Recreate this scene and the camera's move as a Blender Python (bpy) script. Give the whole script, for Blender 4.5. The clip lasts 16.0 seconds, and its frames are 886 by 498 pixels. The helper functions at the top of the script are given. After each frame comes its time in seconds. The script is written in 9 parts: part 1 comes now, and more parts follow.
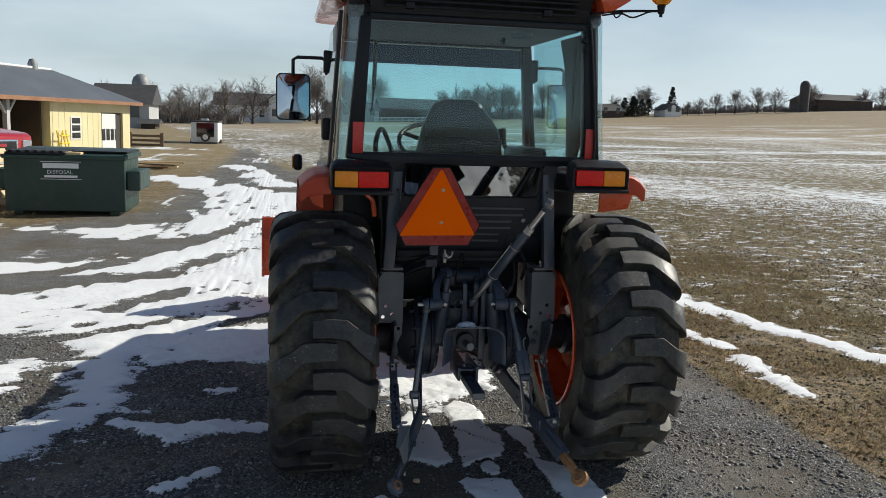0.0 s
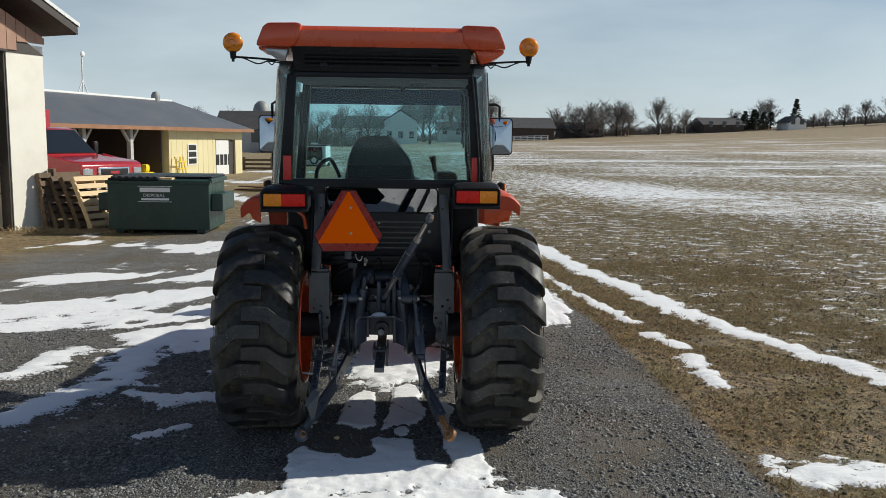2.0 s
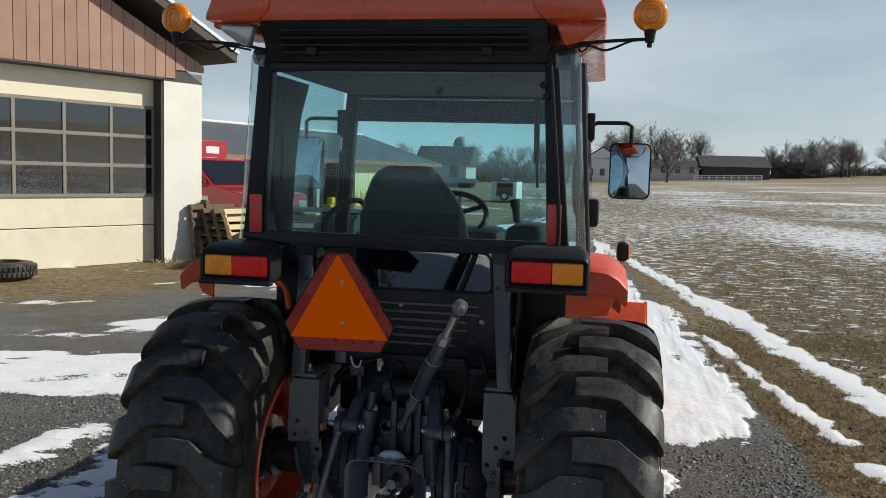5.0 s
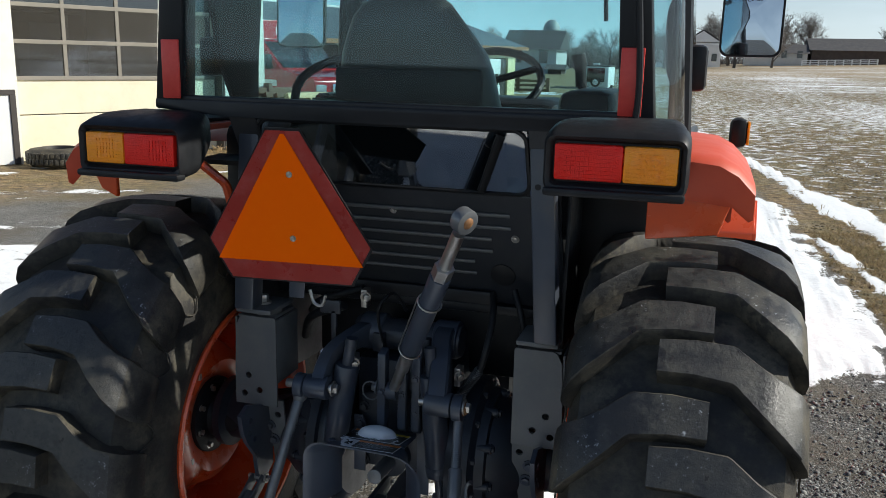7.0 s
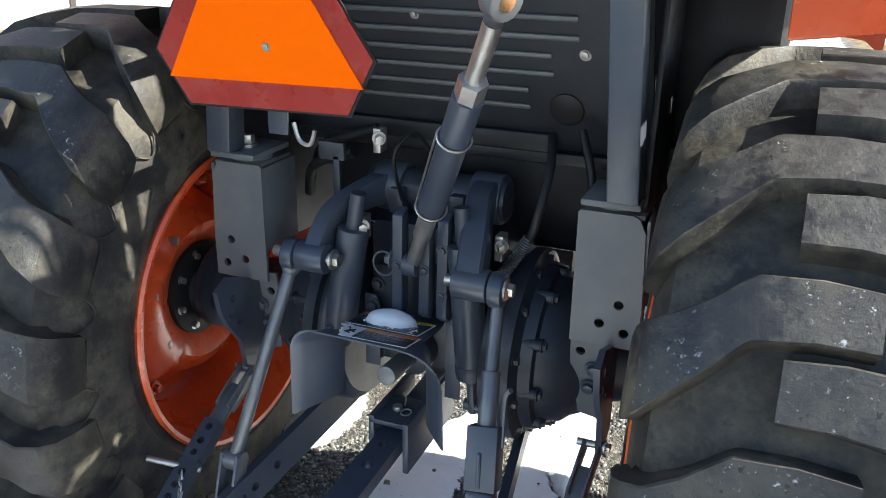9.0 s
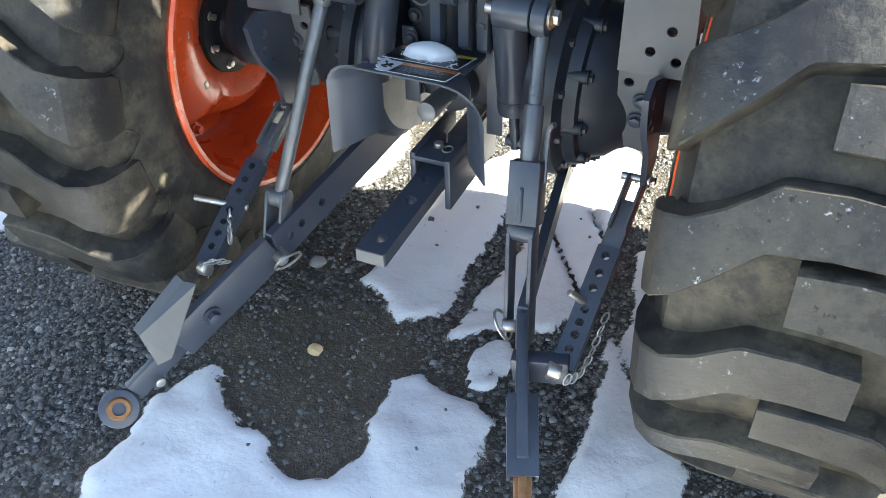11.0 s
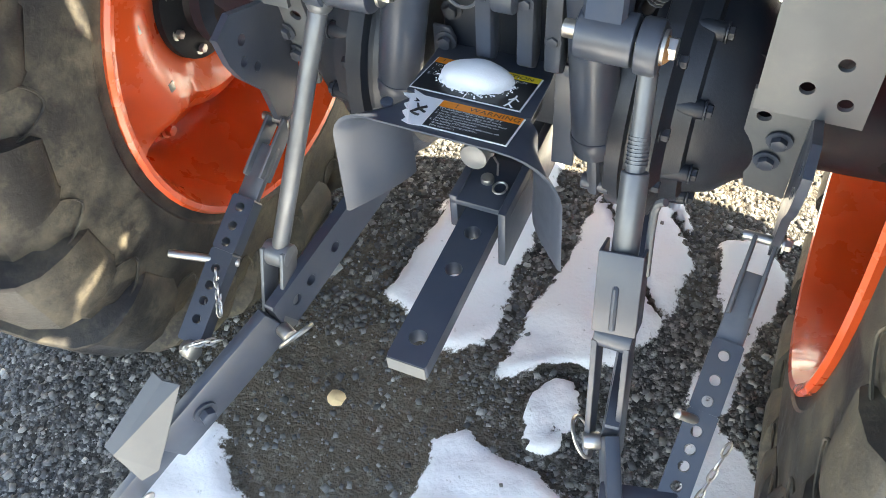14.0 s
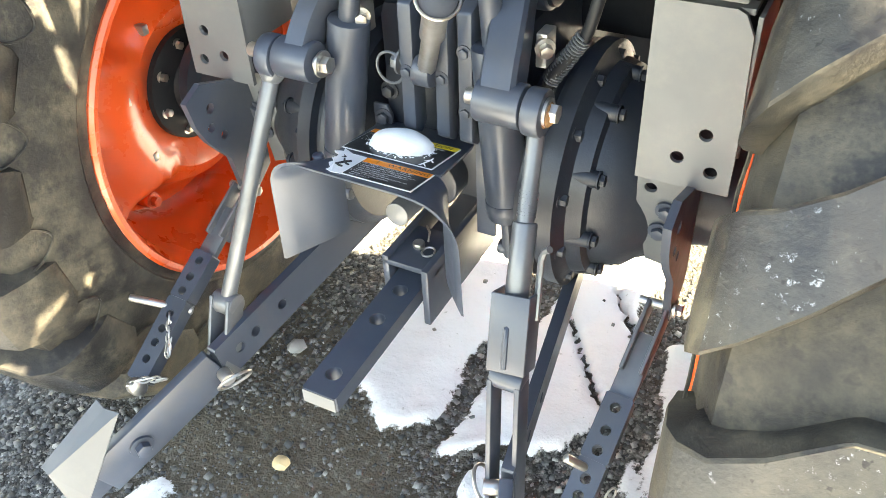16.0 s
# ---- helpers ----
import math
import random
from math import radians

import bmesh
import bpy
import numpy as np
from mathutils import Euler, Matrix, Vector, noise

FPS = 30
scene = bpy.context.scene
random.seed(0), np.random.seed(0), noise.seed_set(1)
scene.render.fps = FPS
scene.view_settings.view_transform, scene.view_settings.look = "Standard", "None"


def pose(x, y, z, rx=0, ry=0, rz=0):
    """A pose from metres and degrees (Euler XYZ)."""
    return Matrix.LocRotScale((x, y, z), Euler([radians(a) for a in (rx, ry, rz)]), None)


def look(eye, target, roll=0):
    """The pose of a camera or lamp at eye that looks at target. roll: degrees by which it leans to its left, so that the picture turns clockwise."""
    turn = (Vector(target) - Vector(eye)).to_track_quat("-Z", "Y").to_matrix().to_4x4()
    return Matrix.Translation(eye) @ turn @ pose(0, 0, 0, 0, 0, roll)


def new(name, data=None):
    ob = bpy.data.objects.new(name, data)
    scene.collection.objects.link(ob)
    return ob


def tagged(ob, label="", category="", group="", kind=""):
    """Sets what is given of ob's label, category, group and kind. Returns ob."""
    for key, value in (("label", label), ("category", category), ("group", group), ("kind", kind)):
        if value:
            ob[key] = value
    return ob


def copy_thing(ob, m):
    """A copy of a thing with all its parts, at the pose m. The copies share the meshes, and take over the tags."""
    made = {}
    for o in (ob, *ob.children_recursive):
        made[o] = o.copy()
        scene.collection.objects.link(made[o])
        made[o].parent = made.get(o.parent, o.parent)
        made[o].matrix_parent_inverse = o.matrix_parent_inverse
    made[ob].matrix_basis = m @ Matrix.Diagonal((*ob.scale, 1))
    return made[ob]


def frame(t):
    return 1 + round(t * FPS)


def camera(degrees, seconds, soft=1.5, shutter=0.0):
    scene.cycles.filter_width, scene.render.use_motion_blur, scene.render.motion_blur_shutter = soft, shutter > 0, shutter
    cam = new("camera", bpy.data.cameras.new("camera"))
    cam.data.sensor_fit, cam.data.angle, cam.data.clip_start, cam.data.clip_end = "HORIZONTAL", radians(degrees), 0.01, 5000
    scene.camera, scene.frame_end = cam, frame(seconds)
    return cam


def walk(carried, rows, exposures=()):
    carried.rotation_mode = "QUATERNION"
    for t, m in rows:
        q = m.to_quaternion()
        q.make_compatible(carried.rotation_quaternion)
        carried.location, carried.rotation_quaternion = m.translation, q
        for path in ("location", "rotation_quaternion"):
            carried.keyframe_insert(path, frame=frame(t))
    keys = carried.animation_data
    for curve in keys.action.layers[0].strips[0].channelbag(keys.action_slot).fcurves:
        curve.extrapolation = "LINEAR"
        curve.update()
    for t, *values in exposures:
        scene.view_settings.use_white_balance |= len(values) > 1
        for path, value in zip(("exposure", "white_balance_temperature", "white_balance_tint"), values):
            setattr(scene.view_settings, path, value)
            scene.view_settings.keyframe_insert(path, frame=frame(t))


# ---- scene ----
cam = camera(55.2, 16.0, 0.75)
PATH = [
    (0, (-0.872, -3.689, 1.658), (-0.503, -1.745, 1.366), 1.9),
    (0.5, (-0.552, -4.143, 1.678), (-0.291, -2.181, 1.392), 2.2),
    (1, (-0.279, -4.558, 1.729), (-0.075, -2.588, 1.451), 0.8),
    (1.5, (-0.12, -4.844, 1.748), (0.031, -2.868, 1.477), 0.5),
    (2, (0.129, -4.821, 1.755), (0.222, -2.839, 1.5), 0.7),
    (2.5, (0.303, -4.7, 1.765), (0.347, -2.717, 1.51), 0.8),
    (3, (0.423, -4.398, 1.758), (0.419, -2.412, 1.518), 1.1),
    (3.5, (0.571, -4.049, 1.758), (0.474, -2.064, 1.534), 1.2),
    (4, (0.73, -3.634, 1.774), (0.522, -1.657, 1.559), 1.6),
    (6.3, (0.7, -1.937, 1.698), (0.173, -0.013, 1.554), 1.3),
    (6.5, (0.69, -1.85, 1.687), (0.146, 0.06, 1.444), 1.1),
    (7, (0.697, -1.662, 1.627), (0.135, 0.206, 1.186), 1.3),
    (7.5, (0.718, -1.482, 1.589), (0.123, 0.357, 1.075), 1.6),
    (8, (0.703, -1.389, 1.534), (0.04, 0.404, 0.946), 1.3),
    (8.5, (0.656, -1.269, 1.494), (-0.015, 0.499, 0.844), 1.0),
    (9, (0.608, -1.13, 1.408), (-0.085, 0.602, 0.688), 0.9),
    (9.5, (0.605, -1.075, 1.359), (-0.102, 0.565, 0.458), 0.4),
    (10, (0.605, -1.065, 1.348), (-0.1, 0.486, 0.301), -0.0),
    (12.3, (0.564, -1.15, 1.423), (-0.058, 0.138, 0.025), -3.5),
    (12.5, (0.537, -1.093, 1.424), (-0.068, 0.181, 0.006), -3.4),
    (13, (0.454, -0.856, 1.412), (-0.148, 0.368, -0.05), -4.7),
    (13.5, (0.395, -0.721, 1.401), (-0.202, 0.446, -0.11), -4.7),
    (14, (0.323, -0.618, 1.386), (-0.272, 0.532, -0.138), -5.2),
    (14.5, (0.268, -0.539, 1.334), (-0.321, 0.603, -0.199), -6.1),
    (15, (0.251, -0.503, 1.282), (-0.28, 0.728, -0.202), -3.6),
    (15.5, (0.308, -0.566, 1.289), (-0.246, 0.751, -0.11), -3.0),
    (16, (0.549, -0.718, 1.352), (-0.223, 0.638, 0.099), -3.1),
]
EXPO = [(0, 0.0, 6480, 5), (1.0, -0.15, 6480, 5), (4.2, -0.14, 6480, 5), (6.3, -0.02, 6400, 5), (7.0, 0.25, 6350, 5), (8.0, 1.05, 6300, 5), (8.5, 1.45, 6350, 4), (9.0, 1.95, 6500, 4), (9.5, 2.7, 6600, 4), (10.2, 3.4, 6800, 3), (12.3, 1.05, 6850, 3), (12.6, 1.15, 6850, 3), (13.0, 2.0, 6900, 3), (13.5, 2.8, 7300, 3), (14.0, 3.4, 8100, 5), (15.0, 3.9, 9600, 8), (15.5, 3.95, 9600, 8), (16.0, 4.0, 8900, 3)]
walk(cam, [(t, look(eye, target, roll)) for t, eye, target, roll in PATH], EXPO)

# ---- world and sun ----
SUN = Vector((1.40, 0.41, 1.0)).normalized()
world = bpy.data.worlds.new("sky")
scene.world = world
world.use_nodes = True
wn, wl = world.node_tree.nodes, world.node_tree.links
wn.clear()
sky = wn.new("ShaderNodeTexSky")
sky.sky_type, sky.sun_disc = "NISHITA", False
sky.sun_elevation = math.asin(SUN.z)
sky.sun_rotation = math.atan2(SUN.x, SUN.y)
sky.air_density, sky.dust_density, sky.ozone_density = 0.9, 0.25, 1.8
tc = wn.new("ShaderNodeTexCoord")
mp = wn.new("ShaderNodeMapping")
mp.inputs["Scale"].default_value = (1.2, 2.2, 5.0)
wl.new(tc.outputs["Generated"], mp.inputs["Vector"])
cl = wn.new("ShaderNodeTexNoise")
cl.inputs["Scale"].default_value, cl.inputs["Detail"].default_value = 1.7, 6.0
wl.new(mp.outputs[0], cl.inputs["Vector"])
cr = wn.new("ShaderNodeMapRange")
cr.inputs["From Min"].default_value, cr.inputs["From Max"].default_value = 0.40, 0.66
cr.inputs["To Min"].default_value, cr.inputs["To Max"].default_value = 0.40, 0.85
wl.new(cl.outputs[0], cr.inputs[0])
hz = wn.new("ShaderNodeSeparateXYZ")
wl.new(tc.outputs["Generated"], hz.inputs[0])
hr = wn.new("ShaderNodeMapRange")
hr.inputs["From Min"].default_value, hr.inputs["From Max"].default_value = 0.0, 0.50
hr.inputs["To Min"].default_value, hr.inputs["To Max"].default_value = 1.35, 0.04
wl.new(hz.outputs[2], hr.inputs[0])
thin = wn.new("ShaderNodeMath")
thin.operation = "MULTIPLY"
wl.new(cr.outputs[0], thin.inputs[0])
wl.new(hr.outputs[0], thin.inputs[1])
mx = wn.new("ShaderNodeMixRGB")
mx.inputs[2].default_value = (9.6, 10.9, 12.0, 1)
wl.new(thin.outputs[0], mx.inputs[0])
tint = wn.new("ShaderNodeMixRGB")
tint.blend_type, tint.inputs[0].default_value, tint.inputs[2].default_value = "MULTIPLY", 1.0, (1.0, 1.0, 1.06, 1)
wl.new(sky.outputs[0], tint.inputs[1])
wl.new(tint.outputs[0], mx.inputs[1])
bg = wn.new("ShaderNodeBackground")
bg.inputs["Strength"].default_value = 0.070
wl.new(mx.outputs[0], bg.inputs["Color"])
wo = wn.new("ShaderNodeOutputWorld")
wl.new(bg.outputs[0], wo.inputs["Surface"])
sun = new("sun", bpy.data.lights.new("sun", "SUN"))
sun.data.energy, sun.data.angle, sun.data.color = 5.0, radians(0.55), (1.0, 0.93, 0.83)
sun.matrix_world = look((0, 0, 0), -SUN)
sun.location = (12, 6, 14)

# ---- materials ----
def node_mat(name):
    m = bpy.data.materials.new(name)
    m.use_nodes = True
    nt = m.node_tree
    nt.nodes.clear()
    out = nt.nodes.new("ShaderNodeOutputMaterial")
    bs = nt.nodes.new("ShaderNodeBsdfPrincipled")
    nt.links.new(bs.outputs[0], out.inputs[0])
    return m, nt, bs


def noise_tex(nt, scale, detail=5.0, rough=0.6, vec=None, coord="Object"):
    n = nt.nodes.new("ShaderNodeTexNoise")
    n.inputs["Scale"].default_value, n.inputs["Detail"].default_value, n.inputs["Roughness"].default_value = scale, detail, rough
    if vec is None:
        t = nt.nodes.new("ShaderNodeTexCoord")
        vec = t.outputs[coord]
    nt.links.new(vec, n.inputs["Vector"])
    return n.outputs[0]


def ramp(nt, val, lo, hi, a=0.0, b=1.0):
    r = nt.nodes.new("ShaderNodeMapRange")
    r.inputs["From Min"].default_value, r.inputs["From Max"].default_value = lo, hi
    r.inputs["To Min"].default_value, r.inputs["To Max"].default_value = a, b
    nt.links.new(val, r.inputs[0])
    return r.outputs[0]


def mix(nt, fac, a, b):
    m = nt.nodes.new("ShaderNodeMixRGB")
    for i, v in ((0, fac), (1, a), (2, b)):
        if isinstance(v, (tuple, list)):
            m.inputs[i].default_value = (*v[:3], 1)
        elif isinstance(v, (int, float)):
            m.inputs[i].default_value = v
        else:
            nt.links.new(v, m.inputs[i])
    return m.outputs[0]


def math_node(nt, op, a, b=0.0):
    m = nt.nodes.new("ShaderNodeMath")
    m.operation = op
    for i, v in ((0, a), (1, b)):
        if isinstance(v, (int, float)):
            m.inputs[i].default_value = v
        else:
            nt.links.new(v, m.inputs[i])
    return m.outputs[0]


def bump(nt, bs, height, strength=0.3, dist=0.01):
    b = nt.nodes.new("ShaderNodeBump")
    b.inputs["Strength"].default_value, b.inputs["Distance"].default_value = strength, dist
    nt.links.new(height, b.inputs["Height"])
    nt.links.new(b.outputs[0], bs.inputs["Normal"])


def pbr(name, c1, c2, scale=8.0, rough=(0.4, 0.6), metal=0.0, bumps=0.1, bscale=60.0, bdist=0.003, stain=None, stain_scale=2.0, stain_amt=0.4, coat=0.0, rand=0.0, spec=0.5):
    m, nt, bs = node_mat(name)
    n1 = noise_tex(nt, scale)
    col = mix(nt, ramp(nt, n1, 0.3, 0.7), c1, c2)
    if stain:
        n2 = noise_tex(nt, stain_scale, 6.0, 0.7)
        col = mix(nt, ramp(nt, n2, 0.48, 0.72, 0.0, stain_amt), col, stain)
    if rand:
        oi = nt.nodes.new("ShaderNodeObjectInfo")
        hs = nt.nodes.new("ShaderNodeHueSaturation")
        nt.links.new(ramp(nt, oi.outputs["Random"], 0, 1, 1 - rand, 1 + rand), hs.inputs["Value"])
        nt.links.new(col, hs.inputs["Color"])
        col = hs.outputs[0]
    nt.links.new(col, bs.inputs["Base Color"])
    n3 = noise_tex(nt, scale * 2.3)
    nt.links.new(ramp(nt, n3, 0.3, 0.7, rough[0], rough[1]), bs.inputs["Roughness"])
    bs.inputs["Metallic"].default_value = metal
    bs.inputs["Coat Weight"].default_value = coat
    bs.inputs["Specular IOR Level"].default_value = spec
    if bumps:
        bump(nt, bs, noise_tex(nt, bscale), bumps, bdist)
    return m


def glass_mat(name, tint, gloss=1.0, ior=1.45):
    m = bpy.data.materials.new(name)
    m.use_nodes = True
    nt = m.node_tree
    nt.nodes.clear()
    out = nt.nodes.new("ShaderNodeOutputMaterial")
    tr, gl, mx_ = nt.nodes.new("ShaderNodeBsdfTransparent"), nt.nodes.new("ShaderNodeBsdfGlossy"), nt.nodes.new("ShaderNodeMixShader")
    tr.inputs[0].default_value = (*tint, 1)
    gl.inputs["Roughness"].default_value = 0.02
    gl.inputs[0].default_value = (gloss, gloss, gloss, 1)
    lw = nt.nodes.new("ShaderNodeLayerWeight")
    lw.inputs["Blend"].default_value = 0.5
    f0 = ((ior - 1) / (ior + 1)) ** 2
    edge = math_node(nt, "POWER", lw.outputs["Facing"], 5.0)
    fac = math_node(nt, "ADD", math_node(nt, "MULTIPLY", edge, 1 - f0), f0)
    nt.links.new(fac, mx_.inputs[0])
    nt.links.new(tr.outputs[0], mx_.inputs[1])
    nt.links.new(gl.outputs[0], mx_.inputs[2])
    nt.links.new(mx_.outputs[0], out.inputs[0])
    return m


ORANGE = pbr("orange_paint", (0.62, 0.075, 0.018), (0.68, 0.09, 0.022), 4, (0.22, 0.36), 0, 0.03, 90, 0.001, (0.42, 0.09, 0.04), 5, 0.25, coat=0.4)
FADED = pbr("faded_orange_plastic", (0.60, 0.085, 0.035), (0.52, 0.065, 0.03), 5, (0.4, 0.55), 0, 0.05, 120, 0.001)
CHASSIS = pbr("slate_grey_paint", (0.038, 0.049, 0.073), (0.054, 0.066, 0.092), 7, (0.28, 0.44), 0.1, 0.06, 150, 0.001, (0.09, 0.083, 0.075), 6, 0.45, spec=0.6)
CAST = pbr("slate_grey_casting", (0.020, 0.025, 0.036), (0.030, 0.036, 0.048), 12, (0.30, 0.46), 0.1, 0.18, 240, 0.0015, (0.06, 0.055, 0.05), 7, 0.45, spec=0.5)
BULKHEAD = pbr("dark_bulkhead_paint", (0.023, 0.026, 0.032), (0.033, 0.037, 0.044), 5, (0.30, 0.43), 0.0, 0.05, 120, 0.001, (0.07, 0.066, 0.06), 8, 0.3, spec=0.3)
PANEL = pbr("grey_panel_paint", (0.098, 0.106, 0.114), (0.132, 0.139, 0.146), 5, (0.4, 0.55), 0.05, 0.05, 120, 0.001, (0.18, 0.17, 0.155), 8, 0.45)
BLACKPL = pbr("black_plastic", (0.010, 0.011, 0.013), (0.018, 0.019, 0.022), 15, (0.36, 0.55), 0, 0.15, 300, 0.001, (0.05, 0.048, 0.045), 6, 0.2, spec=0.25)
CABFRAME = pbr("cab_frame_black", (0.009, 0.010, 0.013), (0.014, 0.016, 0.020), 9, (0.3, 0.45), 0, 0.04, 200, 0.001, spec=0.3)
STEEL = pbr("zinc_steel", (0.42, 0.41, 0.39), (0.55, 0.54, 0.52), 30, (0.28, 0.45), 0.9, 0.15, 200, 0.001, (0.25, 0.17, 0.10), 18, 0.4)
RUST = pbr("rusty_steel", (0.20, 0.09, 0.035), (0.30, 0.17, 0.08), 40, (0.55, 0.8), 0.3, 0.4, 150, 0.002)
ROD = pbr("dark_steel_rod", (0.115, 0.125, 0.140), (0.165, 0.175, 0.19), 16, (0.28, 0.42), 0.4, 0.1, 200, 0.001, (0.2, 0.19, 0.17), 9, 0.4)
SEAT = pbr("black_vinyl", (0.026, 0.029, 0.031), (0.045, 0.049, 0.051), 6, (0.30, 0.42), 0, 0.12, 35, 0.004)
LINER = pbr("grey_headliner", (0.05, 0.054, 0.06), (0.075, 0.08, 0.085), 12, (0.7, 0.85), 0, 0.2, 200, 0.002)
AMBER = pbr("amber_lens", (1.0, 0.31, 0.008), (1.0, 0.36, 0.012), 20, (0.2, 0.3), 0, 0.5, 260, 0.003, coat=0.15)
REDLENS = pbr("red_lens", (0.80, 0.012, 0.006), (0.88, 0.018, 0.010), 20, (0.25, 0.35), 0, 0.6, 260, 0.003, coat=0.1, spec=0.35)
REFLECT = pbr("red_reflective_tape", (0.72, 0.05, 0.04), (0.78, 0.07, 0.05), 60, (0.3, 0.4), 0, 0.05, 300, 0.001)
SMV_O = pbr("fluorescent_orange_sheet", (1.0, 0.135, 0.001), (1.0, 0.15, 0.001), 6, (0.6, 0.7), 0, 0.03, 150, 0.001, spec=0.03)
SMV_R = pbr("dark_red_reflective_sheet", (0.27, 0.016, 0.012), (0.33, 0.026, 0.020), 14, (0.25, 0.35), 0, 0.03, 150, 0.001, (0.42, 0.12, 0.11), 18, 0.35)
AMBERB = pbr("amber_beacon_lens", (0.85, 0.25, 0.004), (0.92, 0.30, 0.008), 30, (0.08, 0.16), 0, 0.2, 200, 0.002, coat=0.6)
CLEARLENS = pbr("clear_lamp_lens", (0.35, 0.36, 0.38), (0.5, 0.5, 0.5), 30, (0.08, 0.15), 0.5, 0.2, 150, 0.002)
DARKPANE = pbr("dark_pane", (0.010, 0.012, 0.013), (0.014, 0.016, 0.018), 5, (0.03, 0.06), 0, 0.01, 20, 0.001, coat=0.5)
GLASS = glass_mat("tinted_cab_glass", (0.80, 0.935, 0.955), 0.8)
SMOKE = glass_mat("dark_corner_glass", (0.74, 0.86, 0.88), 0.9, 1.9)
SHADEBAND = pbr("windscreen_shade_band", (0.025, 0.055, 0.13), (0.03, 0.065, 0.15), 4, (0.15, 0.22), 0, 0.01, 40, 0.001)
DARKGLASS = glass_mat("dark_window_glass", (0.42, 0.45, 0.48), 1.0, 2.0)
LOWGLASS = glass_mat("dark_lower_glass", (0.45, 0.50, 0.52), 1.0, 2.6)
m_, nt_, bs_ = node_mat("mirror_glass")
bs_.inputs["Base Color"].default_value, bs_.inputs["Metallic"].default_value, bs_.inputs["Roughness"].default_value = (0.42, 0.48, 0.56, 1), 1.0, 0.02
MIRROR = m_


def rubber(name, worn):
    """Black rubber under a film of dried mud; worn: the scuffed grey faces of the tread bars."""
    m, nt, bs = node_mat(name)
    big, mid = noise_tex(nt, 5.0, 6, 0.65), noise_tex(nt, 26.0, 7, 0.72)
    dark, pale, film = ((0.014, 0.015, 0.017), (0.039, 0.039, 0.040), (0.078, 0.072, 0.055)) if worn else ((0.012, 0.012, 0.013), (0.030, 0.029, 0.028), (0.150, 0.130, 0.090))
    col = mix(nt, ramp(nt, mid, 0.3, 0.7), dark, pale)
    dust = math_node(nt, "MULTIPLY", ramp(nt, big, 0.36, 0.62), ramp(nt, mid, 0.32, 0.62))
    col = mix(nt, math_node(nt, "MULTIPLY", dust, 0.75), col, film)
    wet = math_node(nt, "MULTIPLY", ramp(nt, noise_tex(nt, 9.0, 5, 0.7), 0.53, 0.60), 0.8)
    col = mix(nt, wet, col, (0.012, 0.012, 0.014))
    if worn:
        chips = ramp(nt, noise_tex(nt, 60.0, 3, 0.6), 0.66, 0.70)
        col = mix(nt, chips, col, (0.008, 0.008, 0.009))
        frost = ramp(nt, noise_tex(nt, 85.0, 6, 0.75), 0.60, 0.67)
        zone = ramp(nt, noise_tex(nt, 6.0, 3), 0.50, 0.60)
        col = mix(nt, math_node(nt, "MULTIPLY", math_node(nt, "MULTIPLY", frost, zone), 0.8), col, (0.55, 0.58, 0.62))
    nt.links.new(col, bs.inputs["Base Color"])
    nt.links.new(math_node(nt, "SUBTRACT", ramp(nt, mid, 0.3, 0.7, 0.38, 0.62) if worn else ramp(nt, mid, 0.3, 0.7, 0.46, 0.72), math_node(nt, "MULTIPLY", wet, 0.15)), bs.inputs["Roughness"])
    bs.inputs["Specular IOR Level"].default_value = 0.55 if worn else 0.4
    bump(nt, bs, noise_tex(nt, 90.0, 8, 0.7), 0.45, 0.004)
    return m


TREADFACE = rubber("worn_tread_face", True)
RUBBER = rubber("tyre_rubber", False)
SOFTSNOW = pbr("soft_wet_snow", (0.82, 0.84, 0.87), (0.86, 0.87, 0.89), 30, (0.5, 0.7), 0, 0.25, 260, 0.002)
WHITEWALL = pbr("cream_stucco", (0.80, 0.77, 0.69), (0.85, 0.82, 0.74), 1.5, (0.75, 0.9), 0, 0.3, 40, 0.004, (0.55, 0.50, 0.40), 1.2, 0.3)
BROWNSID = pbr("brown_board_siding", (0.32, 0.18, 0.125), (0.38, 0.22, 0.155), 3, (0.5, 0.7), 0, 0.1, 60, 0.002, rand=0.12)
DOORPAN = pbr("cream_door_panel", (0.78, 0.70, 0.52), (0.82, 0.75, 0.58), 2, (0.4, 0.55), 0, 0.08, 50, 0.001, (0.55, 0.46, 0.32), 2.5, 0.3)
DOORFRM = pbr("taupe_door_rail", (0.22, 0.20, 0.165), (0.26, 0.235, 0.195), 6, (0.45, 0.6), 0, 0.05)
DARKTRIM = pbr("dark_brown_trim", (0.045, 0.038, 0.034), (0.06, 0.05, 0.045), 6, (0.5, 0.7), 0, 0.1)
ROOFGREY = pbr("grey_metal_roof", (0.10, 0.11, 0.13), (0.13, 0.14, 0.16), 0.6, (0.45, 0.6), 0.1, 0.1, 8, 0.01)
YELLOW = pbr("yellow_metal_siding", (0.70, 0.62, 0.36), (0.76, 0.68, 0.42), 1.0, (0.45, 0.6), 0, 0.05)
WOODOLD = pbr("weathered_pallet_wood", (0.10, 0.066, 0.04), (0.17, 0.115, 0.072), 9, (0.7, 0.9), 0, 0.4, 60, 0.004, rand=0.2)
